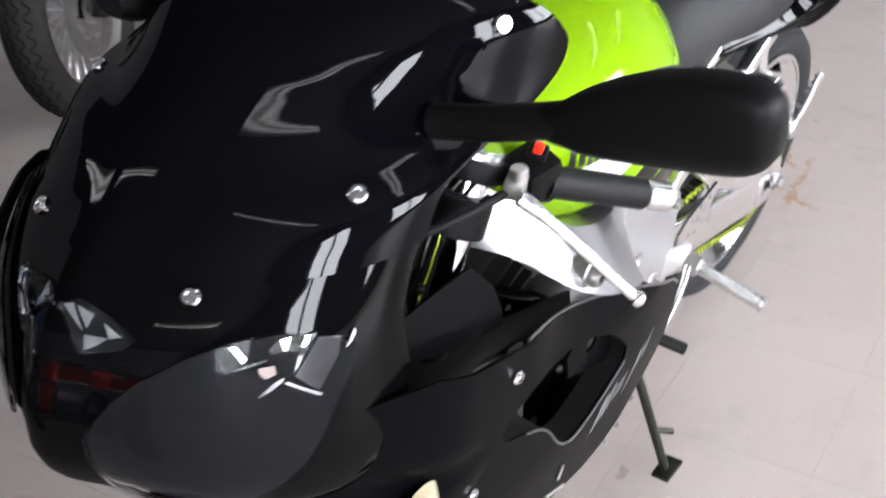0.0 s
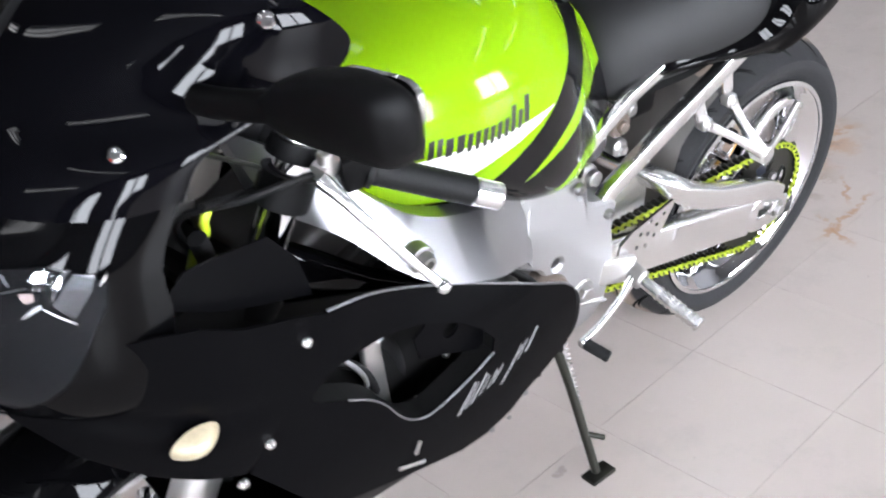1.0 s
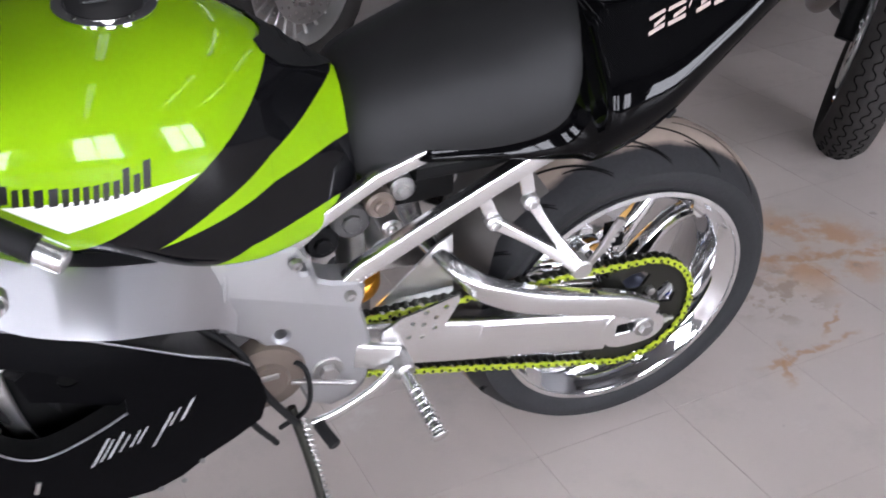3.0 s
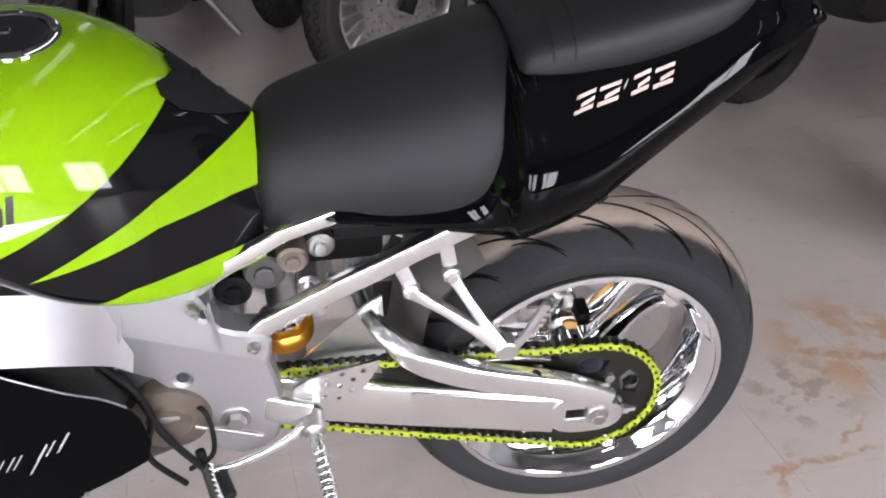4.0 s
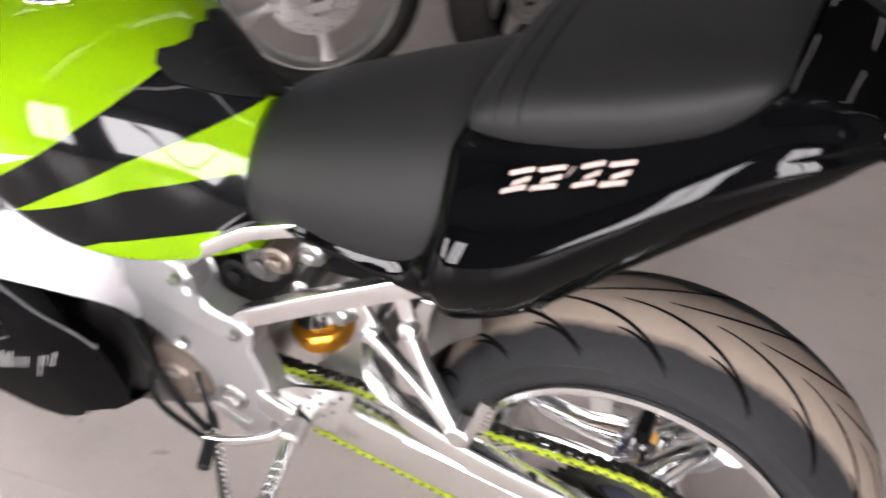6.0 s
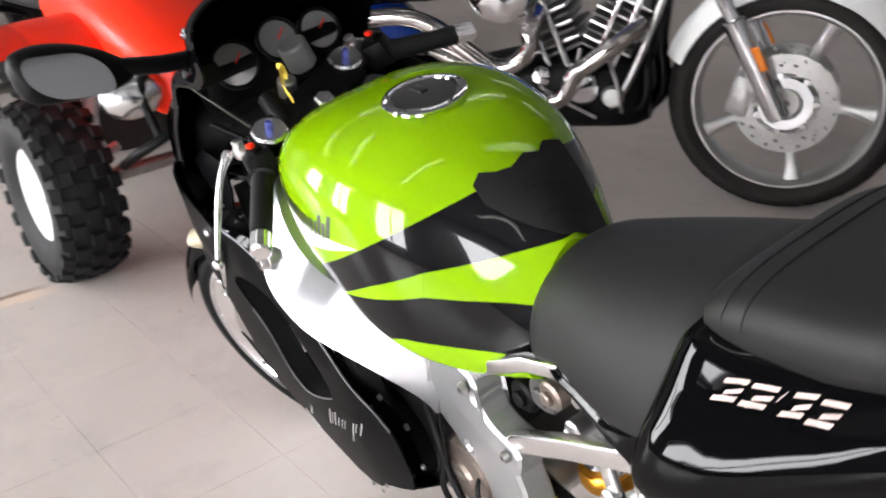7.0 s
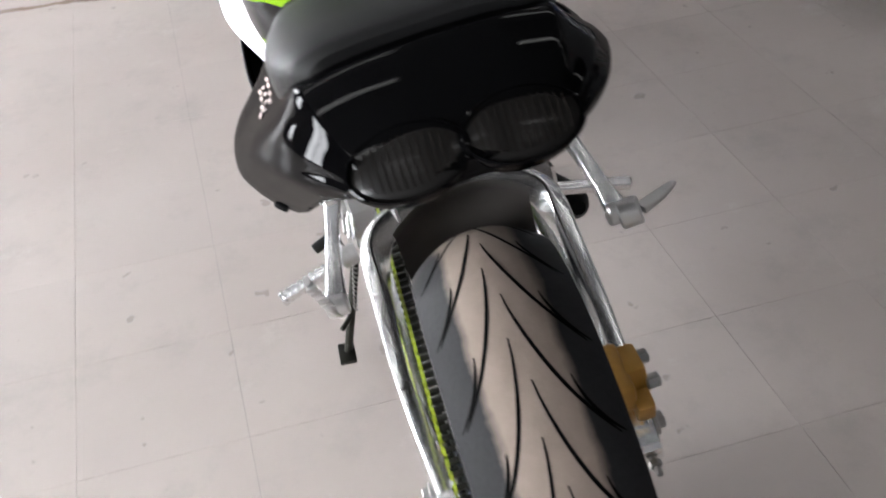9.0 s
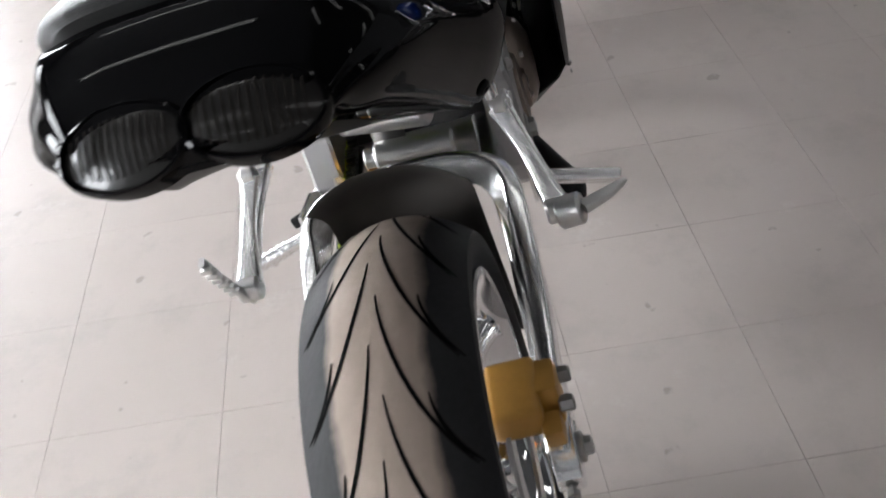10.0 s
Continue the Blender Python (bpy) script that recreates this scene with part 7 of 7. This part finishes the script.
    bm = bmesh.new()
    tube(bm, [(-0.70, -0.38, 1.06), (-0.52, -0.30, 1.12), (-0.40, 0, 1.02), (-0.52, 0.30, 1.12), (-0.70, 0.38, 1.06)], 0.013, 12, 28)
    part("handlebar", bm, M_CHROME, q)
    bm = bmesh.new()
    lathe(bm, [(0.0004, 0.10), (0.05, 0.085), (0.085, 0.03), (0.09, 0.0), (0.08, -0.01), (0.0004, -0.02)], (-0.30, 0, 0.93), (-1, 0, -0.1), 32)
    part("headlight", bm, M_CHROME, q)
    bm = bmesh.new()
    tube(bm, [(-0.95, 0.14, 0.16), (-1.02, 0.26, 0.02)], 0.012, 10)
    part("side_stand", bm, M_STEEL, q)
    return q


hd = Vector((-0.78, -0.625, 0))
cruiser(Matrix.Translation((1.625, -1.52, 0)) @ Euler((radians(0), 0, math.atan2(hd.y, hd.x))).to_matrix().to_4x4())


def roadster(matrix, label, rim_mat, tank_mat, spokes):
    """A plain dark standard motorcycle: front axle at the origin, nose towards +x."""
    q = thing("parked_motorcycle", label, "motorcycle", matrix, "parked motorcycles")
    cast_wheel(q, 0.0, 0.335, 0.138, 0.242, spokes, rim_mat, a0=20)
    cast_wheel(q, -1.45, 0.325, 0.16, 0.235, spokes, rim_mat, disc=False, a0=5)
    for s in (1, -1):
        bm = bmesh.new()
        drum(bm, (0.0, 0.095 * s, 0.31), (-0.15, 0.095 * s, 0.62), 0.027, 16, 0.003)
        part("fork_slider", bm, M_PLAST, q)
        bm = bmesh.new()
        drum(bm, (-0.14, 0.095 * s, 0.60), (-0.32, 0.095 * s, 0.98), 0.020, 14)
        part("fork_tube", bm, M_CHROME, q)
        bm = bmesh.new()
        drum(bm, (-0.26, 0.10 * s, 0.83), (-0.26, 0.24 * s, 0.83), 0.008, 8)
        bmesh.ops.create_uvsphere(bm, u_segments=16, v_segments=10, radius=0.035, matrix=Matrix.Translation((-0.26, 0.25 * s, 0.83)) @ Matrix.Diagonal((0.9, 0.8, 0.8, 1)))
        part("turn_signal", bm, M_ORANGE, q, "orange turn signal")
    bm = bmesh.new()
    rows = []
    for a in np.linspace(40, 150, 18):
        rr = 0.358
        rows.append([((rr - 0.05 * abs(u) ** 2.4) * math.cos(radians(a)), 0.075 * u, 0.335 + (rr - 0.05 * abs(u) ** 2.4) * math.sin(radians(a))) for u in np.linspace(-1, 1, 11)])
    loft(bm, rows, cap=False, closed=False)
    bmesh.ops.solidify(bm, geom=bm.faces[:], thickness=0.004)
    part("front_fender", bm, M_BLACK, q)
    bm = bmesh.new()
    body(bm, [(-0.36, 0.06, 1.0, 0.86), (-0.46, 0.14, 1.03, 0.80), (-0.70, 0.15, 1.0, 0.80), (-0.86, 0.09, 0.92, 0.80)], n=28, steps=12)
    part("tank", bm, tank_mat, q)
    bm = bmesh.new()
    body(bm, [(-0.80, 0.10, 0.86, 0.76), (-1.0, 0.13, 0.84, 0.74), (-1.3, 0.13, 0.88, 0.78), (-1.62, 0.10, 0.92, 0.84)], n=24, steps=12, pt=3)
    part("seat", bm, M_SEAT, q)
    bm = bmesh.new()
    body(bm, [(-0.45, 0.13, 0.58, 0.22), (-0.60, 0.18, 0.72, 0.17), (-0.85, 0.19, 0.66, 0.17), (-1.0, 0.13, 0.55, 0.22)], n=24, steps=10, pt=4, pb=4)
    part("engine", bm, M_ENGINE, q)
    for s in (1, -1):
        bm = bmesh.new()
        lathe(bm, [(0.0004, 0.03), (0.06, 0.025), (0.075, 0.0)], (-0.80, 0.185 * s, 0.38), (0, s, 0), 28)
        part("engine_cover", bm, M_CHROME, q)
        bm = bmesh.new()
        drum(bm, (-0.82, 0.10 * s, 0.40), (-1.45, 0.12 * s, 0.325), 0.022, 12)
        part("swingarm_leg", bm, M_PLAST, q)
    bm = bmesh.new()
    tube(bm, [(-0.48, -0.10, 0.55), (-0.38, -0.13, 0.38), (-0.60, -0.19, 0.20), (-1.0, -0.21, 0.27), (-1.6, -0.22, 0.38)], 0.030, 14, 30)
    part("exhaust_pipe", bm, M_HEAT, q)
    bm = bmesh.new()
    tube(bm, [(-0.52, -0.36, 1.06), (-0.42, -0.20, 1.08), (-0.34, 0, 1.02), (-0.42, 0.20, 1.08), (-0.52, 0.36, 1.06)], 0.012, 10, 24)
    part("handlebar", bm, M_PLAST, q)
    bm = bmesh.new()
    lathe(bm, [(0.0004, 0.08), (0.06, 0.07), (0.085, 0.02), (0.085, 0.0), (0.0004, -0.05)], (-0.25, 0, 0.88), (1, 0, -0.1), 28)
    part("headlight", bm, M_BLACK, q)
    bm = bmesh.new()
    tube(bm, [(-0.86, 0.14, 0.22), (-0.90, 0.22 if "leaning" in label else 0.30, 0.065 if "leaning" in label else 0.012)], 0.012, 8)
    part("side_stand", bm, M_STEEL, q)
    return q


for (x, y), hd, label, rm, tm, sp in (((-1.10, -1.78), (0.84, 0.54), "black parked motorcycle with dark wheels", M_PLAST, M_BLACK, 6),
                                      ((1.10, -1.92), (0.15, 0.98), "dark parked motorcycle with black front wheel", M_PLAST, M_BLACK, 5),
                                      ((0.12, -2.03), (0.85, 0.52), "parked motorcycle with bright spoked wheels", M_CAST, M_ENGINE, 24),
                                      ((0.48, -2.90), (0.25, 0.97), "black parked motorcycle in the second row", M_PLAST, M_BLACK, 6),
                                      ((-1.165, -0.765), (0.66, 0.75), "black parked motorcycle leaning on its side stand", M_CHROME, M_BLACK, 6)):
    lean = radians(-14) if "leaning" in label else 0.0
    roadster(Matrix.Translation((x, y, 0.004 if lean else 0)) @ Euler((0, 0, math.atan2(hd[1], hd[0]))).to_matrix().to_4x4() @ Euler((lean, 0, 0)).to_matrix().to_4x4(), label, rm, tm, sp)

# ---- floor tiles, last ----
def tile_mesh(name, g=0.0004):
    s = TILE / 2 - g
    bm = bmesh.new()
    block(bm, (0, 0, -0.002), (2 * s, 2 * s, 0.0044), 0.0)
    me = bpy.data.meshes.new(name)
    bm.to_mesh(me)
    bm.free()
    me.materials.append(M_TILE)
    return me


cu, su = math.cos(TURN), math.sin(TURN)
cells = []
for i in range(-26, 34):
    for j in range(-28, 24):
        u, v = OFF_U + (i + 0.5) * TILE, OFF_V * cu + (j + 0.5) * TILE
        x, y = u * cu - v * su, u * su + v * cu
        if X0 + 0.3 < x < X1 - 0.3 and Y0 + 0.3 < y < Y1 - 0.3:
            cells.append((math.hypot((x - 0.3) / 1.25, y + 0.1), x, y))
cells.sort()
one = tile_mesh("tile")
for _, x, y in cells[:300]:
    ob = new("tile", one)
    ob.parent = floor_ob
    ob.matrix_basis = pose(x, y, 0, 0, 0, math.degrees(TURN))
vs, fs = [], []
s = TILE / 2 - 0.0004
for _, x, y in cells[300:]:
    b = len(vs)
    for du, dv in ((-s, -s), (s, -s), (s, s), (-s, s)):
        for z in (0.0002, -0.004):
            vs.append((x + du * cu - dv * su, y + du * su + dv * cu, z))
    fs.append((b, b + 2, b + 4, b + 6))
    for k in range(4):
        p, q = b + 2 * k, b + (2 * k + 2) % 8
        fs.append((p, p + 1, q + 1, q))
me = bpy.data.meshes.new("far_tiles")
me.from_pydata(vs, [], fs)
me.materials.append(M_TILE)
far = new("far_tiles", me)
far.parent = floor_ob
tagged(far, "pale grey vinyl floor tiles further off", kind="stuff")
